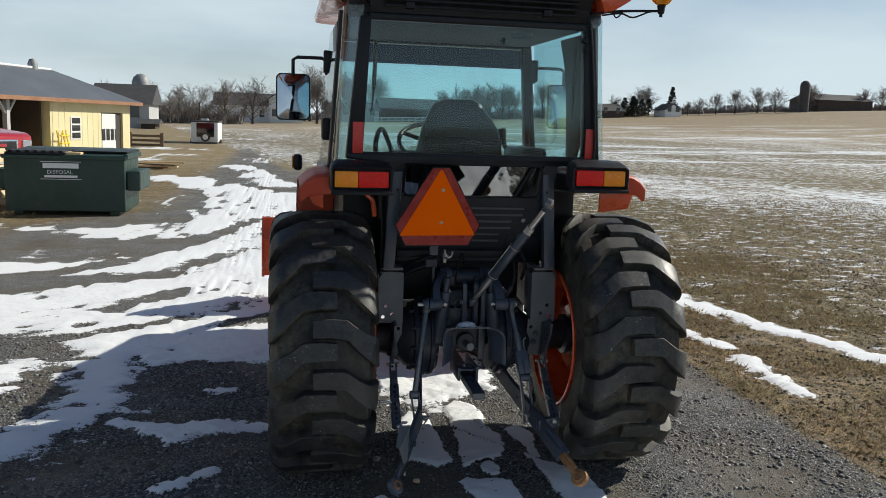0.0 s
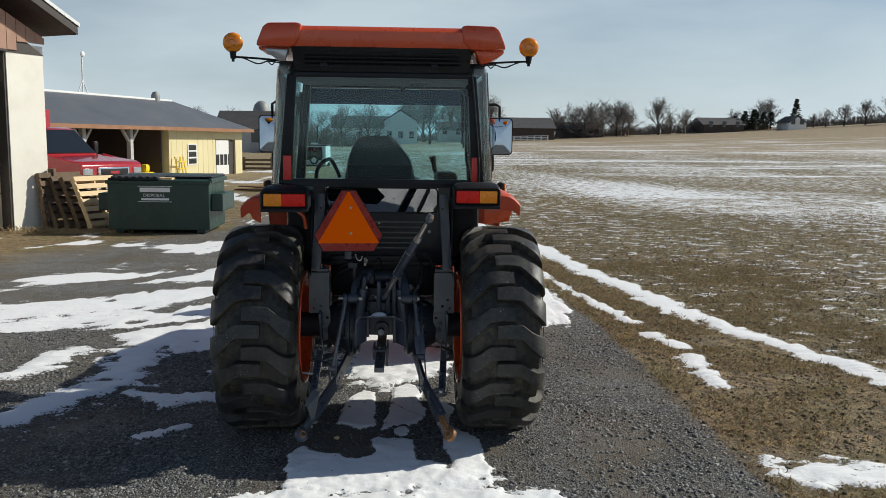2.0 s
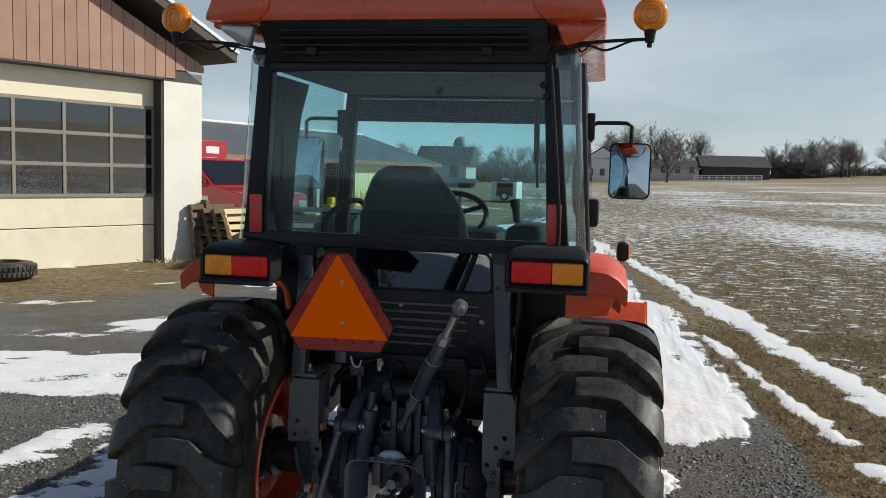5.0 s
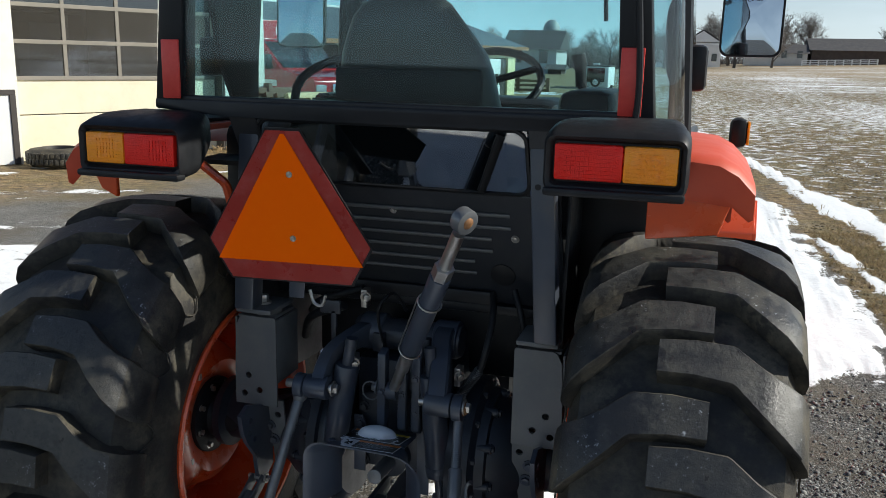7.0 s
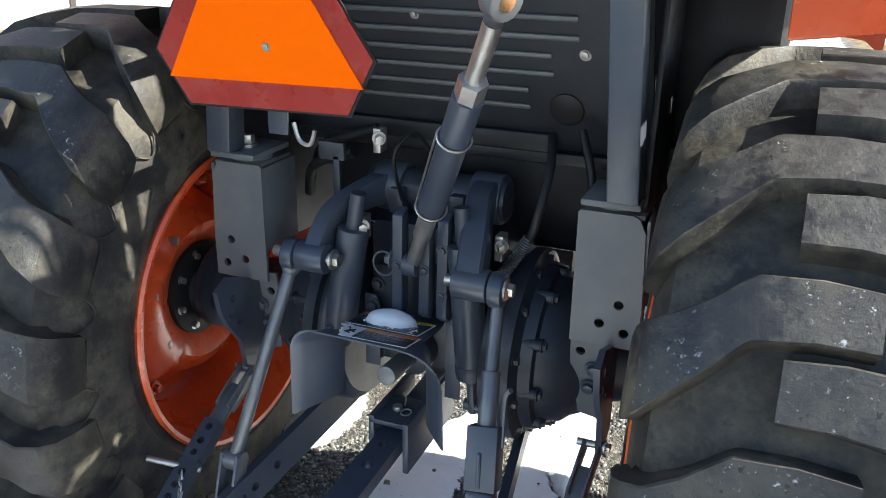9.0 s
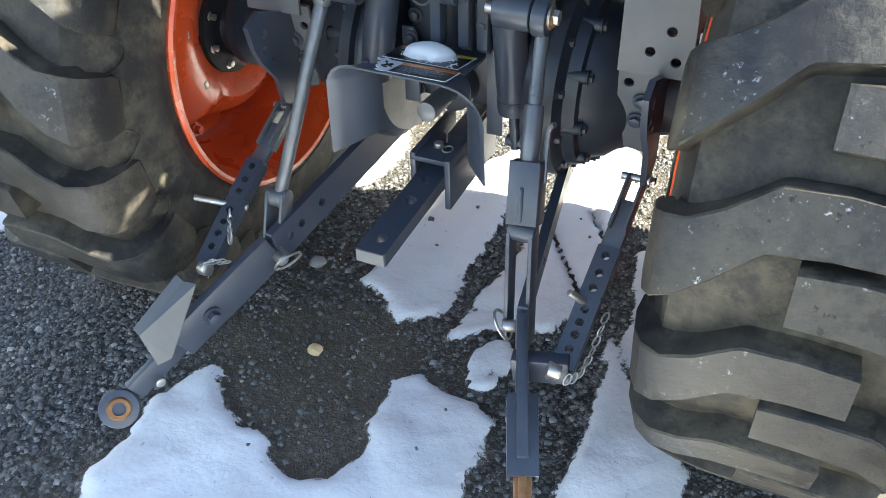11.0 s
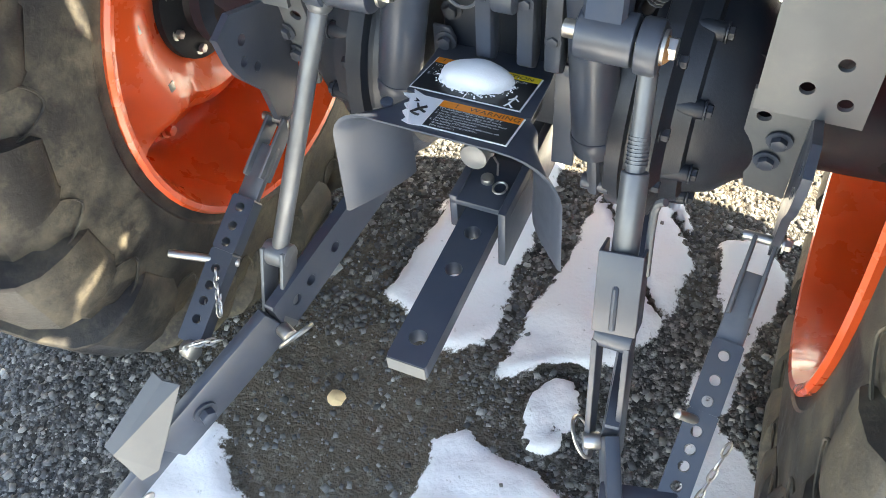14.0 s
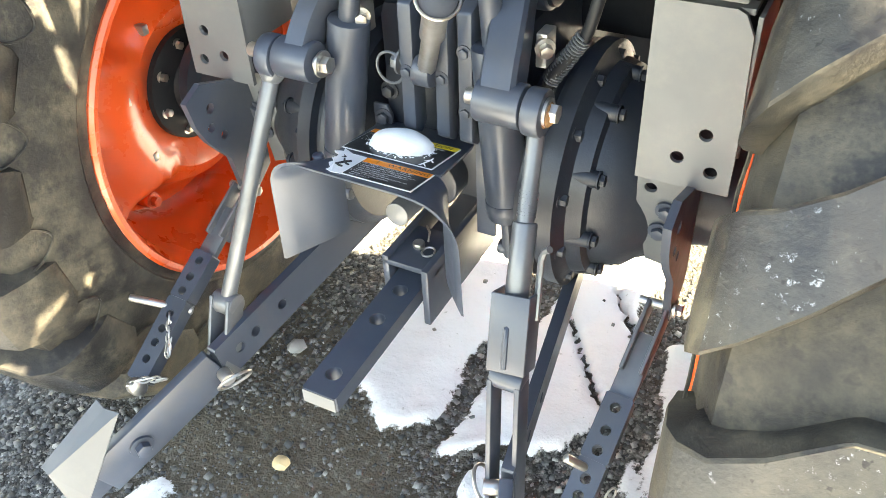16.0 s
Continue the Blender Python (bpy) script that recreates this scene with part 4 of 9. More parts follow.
def front_wheel(s):
    yc, hz, xc = 2.25, 0.42, 0.62
    rim = nb()
    lathe(rim, [(s * (xc + a), r) for a, r in ((-0.13, 0.19), (-0.135, 0.225), (-0.12, 0.205), (0.0, 0.19), (0.12, 0.205), (0.135, 0.225), (0.13, 0.19), (0.06, 0.17), (0.04, 0.06), (0.06, 0.0))], (0, yc, hz), "x", 40)
    ob = part("front_wheel", rim, ORANGE, tractor, "orange front wheel")
    part("tyre", lug_tyre(s, xc, 0.16, 0.43, 0.20, 16, yc, hz, 0.03), RUBBER, ob, "black front tyre")
    tread(s, xc, 0.16, 0.43, 15, yc, hz, 0.03, ob)


for s in (-1, 1):
    front_wheel(s)

# hood, frame and loader
bm = nb()
prism(bm, [(1.55, 0.75), (3.25, 0.75), (3.38, 0.95), (3.30, 1.20), (2.6, 1.36), (1.55, 1.42)], 0, -0.33, 0.33, 0.05)
part("hood", bm, ORANGE, tractor, "orange engine hood")
bm = nb()
box(bm, (-0.2, 0.75, 0.58), (0.2, 3.2, 0.88), 0.03)
part("chassis_frame", bm, CAST, tractor)
bm = nb()
cyl(bm, (-0.6, 2.25, 0.42), (0.6, 2.25, 0.42), 0.055)
box(bm, (-0.12, 2.1, 0.34), (0.12, 2.4, 0.52), 0.03)
part("front_axle", bm, CAST, tractor)
for s in (-1, 1):
    bm = nb()
    tube(bm, [(s * 0.47, 1.75, 1.20), (s * 0.48, 2.5, 1.22), (s * 0.48, 3.2, 0.85), (s * 0.48, 3.75, 0.42)], 0.055, 8)
    box(bm, (s * 0.47 - 0.05, 1.65, 0.55), (s * 0.47 + 0.05, 1.83, 1.28), 0.012)
    part("loader_arm", bm, ORANGE, tractor, "orange loader arm")
bm = nb()
prism(bm, [(3.75, 0.30), (4.35, 0.22), (4.38, 0.26), (3.95, 0.38), (3.84, 0.55), (3.92, 0.78), (3.86, 0.80), (3.73, 0.62)], 0, -1.05, 1.05, 0.008)
for s in (-1, 1):
    prism(bm, [(3.74, 0.29), (4.36, 0.21), (4.15, 0.50), (3.92, 0.80), (3.73, 0.62)], 0, s * 1.05 - 0.012, s * 1.05 + 0.012, 0.004)
part("loader_bucket", bm, ORANGE, tractor, "orange loader bucket resting low")

def strap(bm, pts, w, heights):
    """A bar of w across x that follows pts in the upright plane, with a height for each point."""
    secs = []
    for i, p in enumerate(pts):
        d = (pts[min(i + 1, len(pts) - 1)] - pts[max(i - 1, 0)]).normalized()
        n = d.cross(Vector((1, 0, 0))).normalized() * heights[min(i, len(heights) - 1)] / 2
        x = Vector((w / 2, 0, 0))
        c = 0.006 / max(n.length, 0.01)
        secs.append([bm.verts.new(p + v) for v in (n * (1 - c) - x, n - x * 0.8, n + x * 0.8, n * (1 - c) + x, -n * (1 - c) + x, -n + x * 0.8, -n - x * 0.8, -n * (1 - c) - x)])
    for a, b in zip(secs, secs[1:]):
        for k in range(8):
            bm.faces.new((a[k], a[(k + 1) % 8], b[(k + 1) % 8], b[k]))
    bm.faces.new(secs[0][::-1])
    bm.faces.new(secs[-1])
    return bm


# rear axle, gearbox and final drives
bm = nb()
box(bm, (-0.13, 0.30, 0.56), (0.13, 0.80, 0.86), 0.03)
box(bm, (-0.10, 0.26, 0.565), (0.10, 0.32, 0.78), 0.02)
cyl(bm, (0, 0.22, 0.612), (0, 0.30, 0.612), 0.045, seg=24, bevel=0.006)
for z in (0.585, 0.66, 0.735):
    for s in (-1, 1):
        hexbolt(bm, (s * 0.085, 0.26, z), (0, -1, 0), 0.010, 0.012)
part("gearbox", bm, CAST, tractor, "slate grey cast gearbox")
# black block added to stop light showing through the gap
part("transmission_cover", box(nb(), (-0.33, 0.50, 0.76), (0.33, 0.72, 1.0), 0.03), BLACKPL, tractor)
for s in (-1, 1):
    bm = nb()
    fy, fz = 0.37, 0.612
    c = (0, fy, fz)
    lathe(bm, [(s * a, r) for a, r in ((0.135, 0.05), (0.138, 0.172), (0.150, 0.178), (0.156, 0.190), (0.176, 0.192), (0.179, 0.180), (0.190, 0.180), (0.193, 0.196), (0.216, 0.196), (0.220, 0.184), (0.228, 0.172), (0.250, 0.166), (0.254, 0.152), (0.29, 0.142), (0.315, 0.120), (0.36, 0.090), (0.40, 0.080), (0.52, 0.075), (0.53, 0.10), (0.55, 0.10), (0.56, 0.05))], c, "x", 56)
    for i in range(12):
        t = 2 * math.pi * (i + 0.5) / 12
        hexbolt(bm, (s * 0.216, fy + 0.176 * math.cos(t), fz + 0.176 * math.sin(t)), (s, 0, 0), 0.009, 0.014)
    for i in range(10):
        t = 2 * math.pi * (i + 0.25) / 10
        cyl(bm, (s * 0.22, fy + 0.158 * math.cos(t), fz + 0.158 * math.sin(t)), (s * 0.262, fy + 0.156 * math.cos(t), fz + 0.156 * math.sin(t)), 0.015, 0.012, seg=14, bevel=0.003)
        hexbolt(bm, (s * 0.262, fy + 0.156 * math.cos(t), fz + 0.156 * math.sin(t)), (s, 0, 0), 0.009, 0.010)
    for i in range(6):
        t = 2 * math.pi * i / 6
        beam(bm, (s * 0.225, fy + 0.15 * math.cos(t), fz + 0.15 * math.sin(t)), (s * 0.37, fy + 0.08 * math.cos(t), fz + 0.08 * math.sin(t)), 0.014, 0.03, 0.004)
    part("axle_housing", bm, CAST, tractor, "cast final-drive housing with bolted flange")

# fender mounts: folded plates with three holes, cap plate and bolt
for s in (-1, 1):
    x0, x1 = (0.315, 0.436)
    bm = nb()
    xa, xb = sorted((s * x0, s * x1))
    la, lb = (0.0, 0.006) if s > 0 else (0.006, 0.0)
    outline = [(xa, 0.715), (xb, 0.715), (xb, 0.80), (xb - lb, 0.93), (xb - 3 * lb, 0.955), (xb - 4 * lb - 0.004, 0.96), (xa + 4 * la + 0.004, 0.96), (xa + 3 * la, 0.955), (xa + la, 0.93), (xa, 0.80)]
    upright = Matrix(((1, 0, 0, 0), (0, 0, -1, 0.2185), (0, 1, 0, 0), (0, 0, 0, 1)))
    holed(bm, outline, [(s * hx, hz, 0.0088) for hx, hz in ((0.366, 0.757), (0.397, 0.796), (0.410, 0.744))], upright, 0.007)
    ob = part("fender_mount", bm, PANEL, tractor, "folded grey steel mount plate with three holes")
    for lo, hi in (((xa, 0.221, 0.74), (xa + 0.006, 0.34, 0.952)), ((xb - 0.006, 0.221, 0.78), (xb, 0.34, 0.952)), ((xa + 0.01, 0.222, 0.952), (xb - 0.01, 0.34, 0.960))):
        part("flange", box(nb(), lo, hi, 0.001), PANEL, ob)
    # plate added behind the right-hand holes so that they look dark
    if s > 0:
        part("stiffener", box(nb(), (xa + 0.006, 0.300, 0.72), (xb - 0.006, 0.306, 0.952), 0.001), CAST, ob)
    bm = nb()
    box(bm, (s * 0.37 - 0.05, 0.20, 0.972), (s * 0.37 + 0.05, 0.33, 0.984), 0.003)
    cyl(bm, (s * 0.37, 0.27, 0.955), (s * 0.37, 0.27, 0.975), 0.04, seg=24)
    cap = part("mount_cap_plate", bm, PANEL, tractor)
    part("bolt", hexbolt(nb(), (s * 0.372, 0.262, 0.984), (0, 0, 1), 0.013, 0.024), STEEL, cap)
    # lower carrier: a plate behind the mount and a folded cheek that reaches back to the check link
    cx = 0.362 if s < 0 else 0.390
    cheek = Matrix(((0, 0, 1, s * cx), (1, 0, 0, 0), (0, 1, 0, 0), (0, 0, 0, 1)))
    bm = holed(nb(), [(0.102, 0.728), (0.14, 0.745), (0.262, 0.70), (0.262, 0.53), (0.215, 0.498), (0.188, 0.505), (0.171, 0.592), (0.129, 0.645), (0.112, 0.68)], [(0.150, 0.698, 0.009), (0.143, 0.666, 0.008), (0.168, 0.640, 0.008)], cheek, 0.011)
    ob = part("check_link_carrier", bm, CHASSIS, tractor, "slate grey bolted carrier plate with holes")
    bm = nb()
    inner = s * 0.312
    edge = s * (cx - 0.0055)
    back = Matrix(((1, 0, 0, 0), (0, -0.17, -0.985, 0.369), (0, 0.985, -0.17, 0.0), (0, 0, 0, 1)))
    holed(bm, [(inner, 0.735), (edge, 0.735), (edge, 0.535), (s * 0.330, 0.545), (s * 0.322, 0.60), (inner, 0.66)], [(s * 0.331, 0.69, 0.009)], back, 0.007)
    plate_ = part("carrier_plate", bm, PANEL, ob)
    for bx, bz in ((0.357, 0.655), (0.349, 0.612)):
        p = back @ Vector((s * bx, bz, 0.0035))
        part("bolt", hexbolt(cyl(nb(), p, p + Vector((0, -0.003, 0)), 0.014, seg=18), p + Vector((0, -0.003, 0)), (0, -1, -0.17), 0.011, 0.011), CHASSIS, plate_)

# hydraulic cylinders, rockshaft and lift arms
for s in (-1, 1):
    bm = nb()
    top_, low_ = (Vector((-0.112, 0.212, 0.865)), Vector((-0.150, 0.205, 0.622))) if s < 0 else (Vector((0.112, 0.212, 0.865)), Vector((0.138, 0.205, 0.602)))
    d = (low_ - top_).normalized()
    cyl(bm, top_, low_, 0.031, seg=32, bevel=0.004)
    cyl(bm, low_ - d * 0.03, low_ - d * 0.012, 0.0325, seg=32, bevel=0.002)
    cyl(bm, top_ - d * 0.07, top_, 0.015, seg=16)
    beam(bm, low_ - d * 0.01, low_ + d * 0.075, 0.026, 0.018, 0.006)
    cyl(bm, low_ + d * 0.06 - Vector((0.02, 0, 0)), low_ + d * 0.06 + Vector((0.02, 0, 0)), 0.012, seg=16, bevel=0.002)
    part("lift_cylinder", bm, CHASSIS, tractor, "slate grey hydraulic lift cylinder")
bm = nb()
cyl(bm, (-0.14, 0.355, 0.910), (0.15, 0.355, 0.910), 0.042, seg=28, bevel=0.005)
box(bm, (-0.12, 0.365, 0.78), (0.12, 0.48, 0.90), 0.015)
for x in (-0.09, 0.09):
    box(bm, (x * 0.7 - 0.015, 0.295, 0.875), (x * 0.7 + 0.015, 0.34, 0.925), 0.003)
part("rockshaft", bm, CAST, tractor)
ARM = {-1: [(-0.092, 0.355, 0.912), (-0.118, 0.285, 0.912), (-0.158, 0.215, 0.882), (-0.166, 0.158, 0.816)],
       1: [(0.110, 0.355, 0.918), (0.116, 0.285, 0.922), (0.135, 0.215, 0.886), (0.146, 0.158, 0.818)]}
for s in (-1, 1):
    bm = nb()
    strap(bm, smooth_path(ARM[s], 5), 0.038 if s < 0 else 0.050, [0.085, 0.075, 0.066, 0.06, 0.058, 0.056, 0.054, 0.052, 0.05, 0.05, 0.05, 0.05, 0.052, 0.052, 0.052, 0.052])
    b0, b1 = (-0.1995, -0.138) if s < 0 else (0.116, 0.1815)
    cyl(bm, (b0, 0.158, 0.816), (b1, 0.158, 0.816), 0.03, seg=28, bevel=0.004)
    cyl(bm, (ARM[s][0][0] - 0.032, 0.355, 0.912), (ARM[s][0][0] + 0.032, 0.355, 0.912), 0.05, seg=28, bevel=0.006)
    arm = part("lift_arm", bm, CHASSIS, tractor, "slate grey lift arm")
    xa, xb = (-0.255, -0.118) if s < 0 else (0.098, 0.222)
    part("arm_bolt", cyl(hexbolt(nb(), (xb - 0.012, 0.158, 0.816), (1, 0, 0), 0.013, 0.016), (xa, 0.158, 0.816), (xb - 0.01, 0.158, 0.816), 0.011, seg=16, bevel=0.002), STEEL, arm, "zinc-plated pivot bolt")
    x = -0.215 if s < 0 else 0.197
    eye = nb()
    cyl(eye, (x - 0.013, 0.158, 0.813), (x + 0.013, 0.158, 0.813), 0.032, seg=28, bevel=0.004)
    part("rod_eye", eye, CHASSIS, arm)
    part("ball_joint", ball(nb(), (x + 0.006, 0.158, 0.813), 0.020, 18), RUST, arm, "brassy ball joint")

# gear selector brackets, top link bracket and hoses
for x, h in ((-0.018, 0.0), (0.037, 0.0), (0.073, 0.0)):
    bm = nb()
    prism(bm, [(0.205, 0.905 + h), (0.235, 0.915 + h), (0.235, 0.715), (0.22, 0.70), (0.20, 0.715)], 0, x - 0.011, x + 0.011, 0.004)
    for zz in ((0.805,) if x < 0.05 else (0.76, 0.85)):
        hexbolt(bm, (x, 0.203, zz), (0, -1, 0), 0.0075, 0.006)
    part("top_link_bracket", bm, CHASSIS, tractor)
bm = nb()
hexbolt(bm, (-0.029, 0.21, 0.815), (-1, 0, 0), 0.012, 0.014)
tube(bm, [(-0.046 + 0.022 * math.cos(a), 0.205, 0.805 + 0.024 * math.sin(a)) for a in np.linspace(0, 6.1, 22)], 0.0022, 6)
part("top_link_pin", bm, ROD, tractor, "steel pin with ring clip")
TOPLINK = [Vector((0.011, 0.205, 0.808)), Vector((0.278, -0.125, 1.33))]


def on_link(f):
    return TOPLINK[0].lerp(TOPLINK[1], f)


bm = nb()
cyl(bm, on_link(0.28), on_link(0.72), 0.0235, seg=24, bevel=0.003)
link = part("top_link", bm, CHASSIS, tractor, "stowed threaded top link leaning across the hitch")
part("screw", cyl(cyl(nb(), on_link(0.03), on_link(0.28), 0.013, seg=18), on_link(0.17), on_link(0.29), 0.0165, seg=18), STEEL, link, "bare threaded end")
part("screw", cyl(cyl(nb(), on_link(0.72), on_link(0.93), 0.0135, seg=18), on_link(0.715), on_link(0.77), 0.022, seg=6), STEEL, link, "bare threaded end")
part("link_eye", cyl(nb(), on_link(0.985) + Vector((-0.011, 0.007, 0.004)), on_link(0.985) + Vector((0.011, -0.007, -0.004)), 0.026, seg=26, bevel=0.004), ROD, link)
part("ball_joint", ball(nb(), on_link(0.985), 0.0185, 18), RUST, link, "rust-brown ball joint")
part("link_eye", cyl(nb(), on_link(0.01) + Vector((-0.014, 0, 0)), on_link(0.01) + Vector((0.014, 0, 0)), 0.022, seg=22, bevel=0.003), CHASSIS, link)
d = (TOPLINK[1] - TOPLINK[0]).normalized()
u = d.cross(Vector((1, 0, 0))).normalized()
w = d.cross(u)
bm = nb()
for f in (0.30, 0.58):
    tube(bm, [on_link(f) + (u * math.cos(a) + w * math.sin(a)) * 0.0265 for a in np.linspace(0.3, 5.6, 18)], 0.0022, 6)
tube(bm, [on_link(0.30) + w * 0.0265, on_link(0.58) + w * 0.0275], 0.002, 6)
tube(bm, [on_link(0.58) + u * 0.027, on_link(0.63) + u * 0.045, on_link(0.66) + u * 0.04], 0.0022, 6, 4)
part("wire_clip", bm, STEEL, link, "bent wire retaining clip")
for pts, r in (([(0.170, 0.26, 0.79), (0.180, 0.248, 0.815), (0.205, 0.246, 0.850), (0.224, 0.250, 0.882), (0.237, 0.254, 0.935), (0.240, 0.30, 1.0), (0.22, 0.38, 1.04)], 0.0085), ([(-0.05, 0.30, 0.90), (-0.045, 0.25, 1.0), (-0.02, 0.29, 1.04), (0.0, 0.34, 0.98)], 0.004),
               ([(-0.17, 0.33, 0.98), (-0.28, 0.36, 0.93), (-0.33, 0.42, 0.85)], 0.012), ([(-0.12, 0.34, 1.03), (-0.25, 0.36, 0.98), (-0.32, 0.44, 0.92)], 0.010), ([(0.28, 0.36, 1.06), (0.31, 0.33, 0.98), (0.30, 0.36, 0.90)], 0.008)):
    part("hose", tube(nb(), pts, r, 10, 6), BLACKPL, tractor)
bm = nb()
for k in range(150):
    a = k * 0.75
    f = k / 149
    p = Vector((0.176, 0.252, 0.806)).lerp(Vector((0.223, 0.249, 0.881)), f)
    bm.verts.new(p + Vector((math.cos(a) * 0.0095, math.sin(a) * 0.0115, -math.cos(a) * 0.006)))
vs = [v.co.copy() for v in bm.verts]
bm.free()
part("hose_spring", tube(nb(), vs, 0.0017, 5), ROD, tractor)
for x, y, z in ((-0.100, 0.225, 0.866), (0.176, 0.230, 0.866), (-0.10, 0.30, 1.02)):
    bm = hexbolt(nb(), (x, y, z), (0.6, -1, 0), 0.009, 0.02)
    box(bm, (x - 0.012, y - 0.002, z - 0.03), (x + 0.004, y + 0.03, z + 0.018), 0.002)
    part("valve_fitting", bm, STEEL, tractor)

# PTO guard, drawbar and hitch
bm = nb()
arch = [(-0.150, 0.565), (-0.150, 0.655)] + [(-0.150 + 0.045 * (1 - math.cos(a)), 0.655 + 0.047 * math.sin(a)) for a in np.linspace(0.2, 1.57, 6)] + [(0.06, 0.700)] + \
       [(0.075 + 0.072 * math.sin(a), 0.628 + 0.070 * math.cos(a)) for a in np.linspace(0.15, 1.45, 7)] + [(0.149, 0.60)]


def guard_rise(y):
    return 0.026 - 0.21 * (y - 0.05)


# flared hood: wide at its rear rim, drawn in towards the gearbox, with a flat tongue on top
neck = [(-0.089, 0.556), (-0.089, 0.672)] + [(-0.089 + 0.028 * (1 - math.cos(a)), 0.672 + 0.028 * math.sin(a)) for a in np.linspace(0.2, 1.57, 6)] + [(0.05, 0.700)] + \
       [(0.058 + 0.029 * math.sin(a), 0.671 + 0.029 * math.cos(a)) for a in np.linspace(0.15, 1.45, 7)] + [(0.087, 0.60)]
arch[0], arch[-1] = (-0.153, 0.520), (0.150, 0.520)
neck[-1] = (0.087, 0.545)
rows = []
for j in range(7):
    f = j / 6
    y = 0.030 + 0.085 * f
    g = math.sin(f * math.pi / 2)
    dz = guard_rise(y)
    ring = [(a[0] + (b[0] - a[0]) * g, a[1] + (b[1] - a[1]) * g) for a, b in zip(arch, neck)]
    outer = [bm.verts.new((x, y, z + dz)) for x, z in ring]
    inner = [bm.verts.new((x * 0.97, y + 0.001, z + dz - (0.004 if 2 < i < len(arch) - 4 else 0))) for i, (x, z) in enumerate(ring)]
    rows.append((outer, inner))
for (o0, i0), (o1, i1) in zip(rows, rows[1:]):
    for k in range(len(arch) - 1):
        bm.faces.new((o0[k], o0[k + 1], o1[k + 1], o1[k]))
        bm.faces.new((i0[k], i1[k], i1[k + 1], i0[k + 1]))
for k in range(len(arch) - 1):
    bm.faces.new((rows[0][0][k], rows[0][1][k], rows[0][1][k + 1], rows[0][0][k + 1]))
    bm.faces.new((rows[-1][0][k + 1], rows[-1][1][k + 1], rows[-1][1][k], rows[-1][0][k]))
tongue = [(-0.061, 0.108), (0.052, 0.108), (0.078, 0.114), (0.070, 0.21), (0.066, 0.238), (0.058, 0.258), (0.048, 0.266), (-0.082, 0.256), (-0.095, 0.248), (-0.098, 0.236), (-0.086, 0.114)]
ta = [bm.verts.new((x, y, 0.6995 + guard_rise(y))) for x, y in tongue]
tb = [bm.verts.new((x, y, 0.6955 + guard_rise(y))) for x, y in tongue]
bm.faces.new(ta)
bm.faces.new(tb[::-1])
for k in range(len(tongue)):
    bm.faces.new((ta[k], ta[(k + 1) % len(tongue)], tb[(k + 1) % len(tongue)], tb[k]))
guard = part("pto_guard", bm, CHASSIS, tractor, "folded slate grey shaft guard")
for x, y in ((-0.092, 0.072),):
    part("bolt", cyl(nb(), (x, y, 0.696 + guard_rise(y)), (x, y, 0.7045 + guard_rise(y)), 0.008, seg=16, bevel=0.001), CHASSIS, guard)
for x, z0 in ((-0.092, 0.56), (0.082, 0.52)):
    br = part("guard_bracket", prism(nb(), [(z0, x - 0.016), (z0, x + 0.016), (0.70, x + 0.016), (0.716, x + 0.008), (0.716, x - 0.016)], 1, 0.244, 0.250, 0.001), CHASSIS, tractor)
    part("bolt", hexbolt(nb(), (x + 0.003, 0.244, 0.695), (0, -1, 0), 0.010, 0.011), CHASSIS, br)
bm = nb()
cyl(bm, (-0.002, 0.118, 0.618), (-0.002, 0.32, 0.60), 0.019, seg=18, bevel=0.002)
part("pto_shaft", bm, ROD, tractor, "bare steel splined stub shaft")
TIP = Vector((-0.006, -0.115, 0.452))
draw = part("drawbar", holed_bar(TIP, (-0.006, 0.75, 0.475), 0.056, 0.028, (0.04, 0.16, 0.23), 0.0125, (0, 0, 1)), CHASSIS, tractor, "slate grey drawbar with bare front edge and pin hole")
part("worn_end", box(nb(), (-0.033, -0.1168, 0.4395), (0.021, -0.1148, 0.4645)), PANEL, draw, "scuffed bare steel end")
hitch = part("drawbar_hanger", box(nb(), (-0.052, 0.14, 0.493), (0.042, 0.24, 0.504), 0.002), CHASSIS, tractor)
part("side_plate", box(nb(), (-0.052, 0.14, 0.445), (-0.040, 0.34, 0.51), 0.002), CHASSIS, hitch)
part("side_plate", box(nb(), (0.030, 0.12, 0.41), (0.042, 0.36, 0.52), 0.002), CHASSIS, hitch)
bm = nb()
cyl(bm, (-0.012, 0.19, 0.500), (-0.012, 0.19, 0.513), 0.010, seg=20, bevel=0.003)
tube(bm, [(0.012 + 0.010 * math.cos(a), 0.178 + 0.012 * math.sin(a), 0.509) for a in np.linspace(0, 6.0, 16)], 0.0018, 6)
tube(bm, [(0.0, 0.20, 0.51), (-0.005, 0.215, 0.518), (-0.014, 0.222, 0.522)], 0.0018, 6)
part("hitch_pin", bm, STEEL, hitch, "zinc hitch pin with hairpin clip")

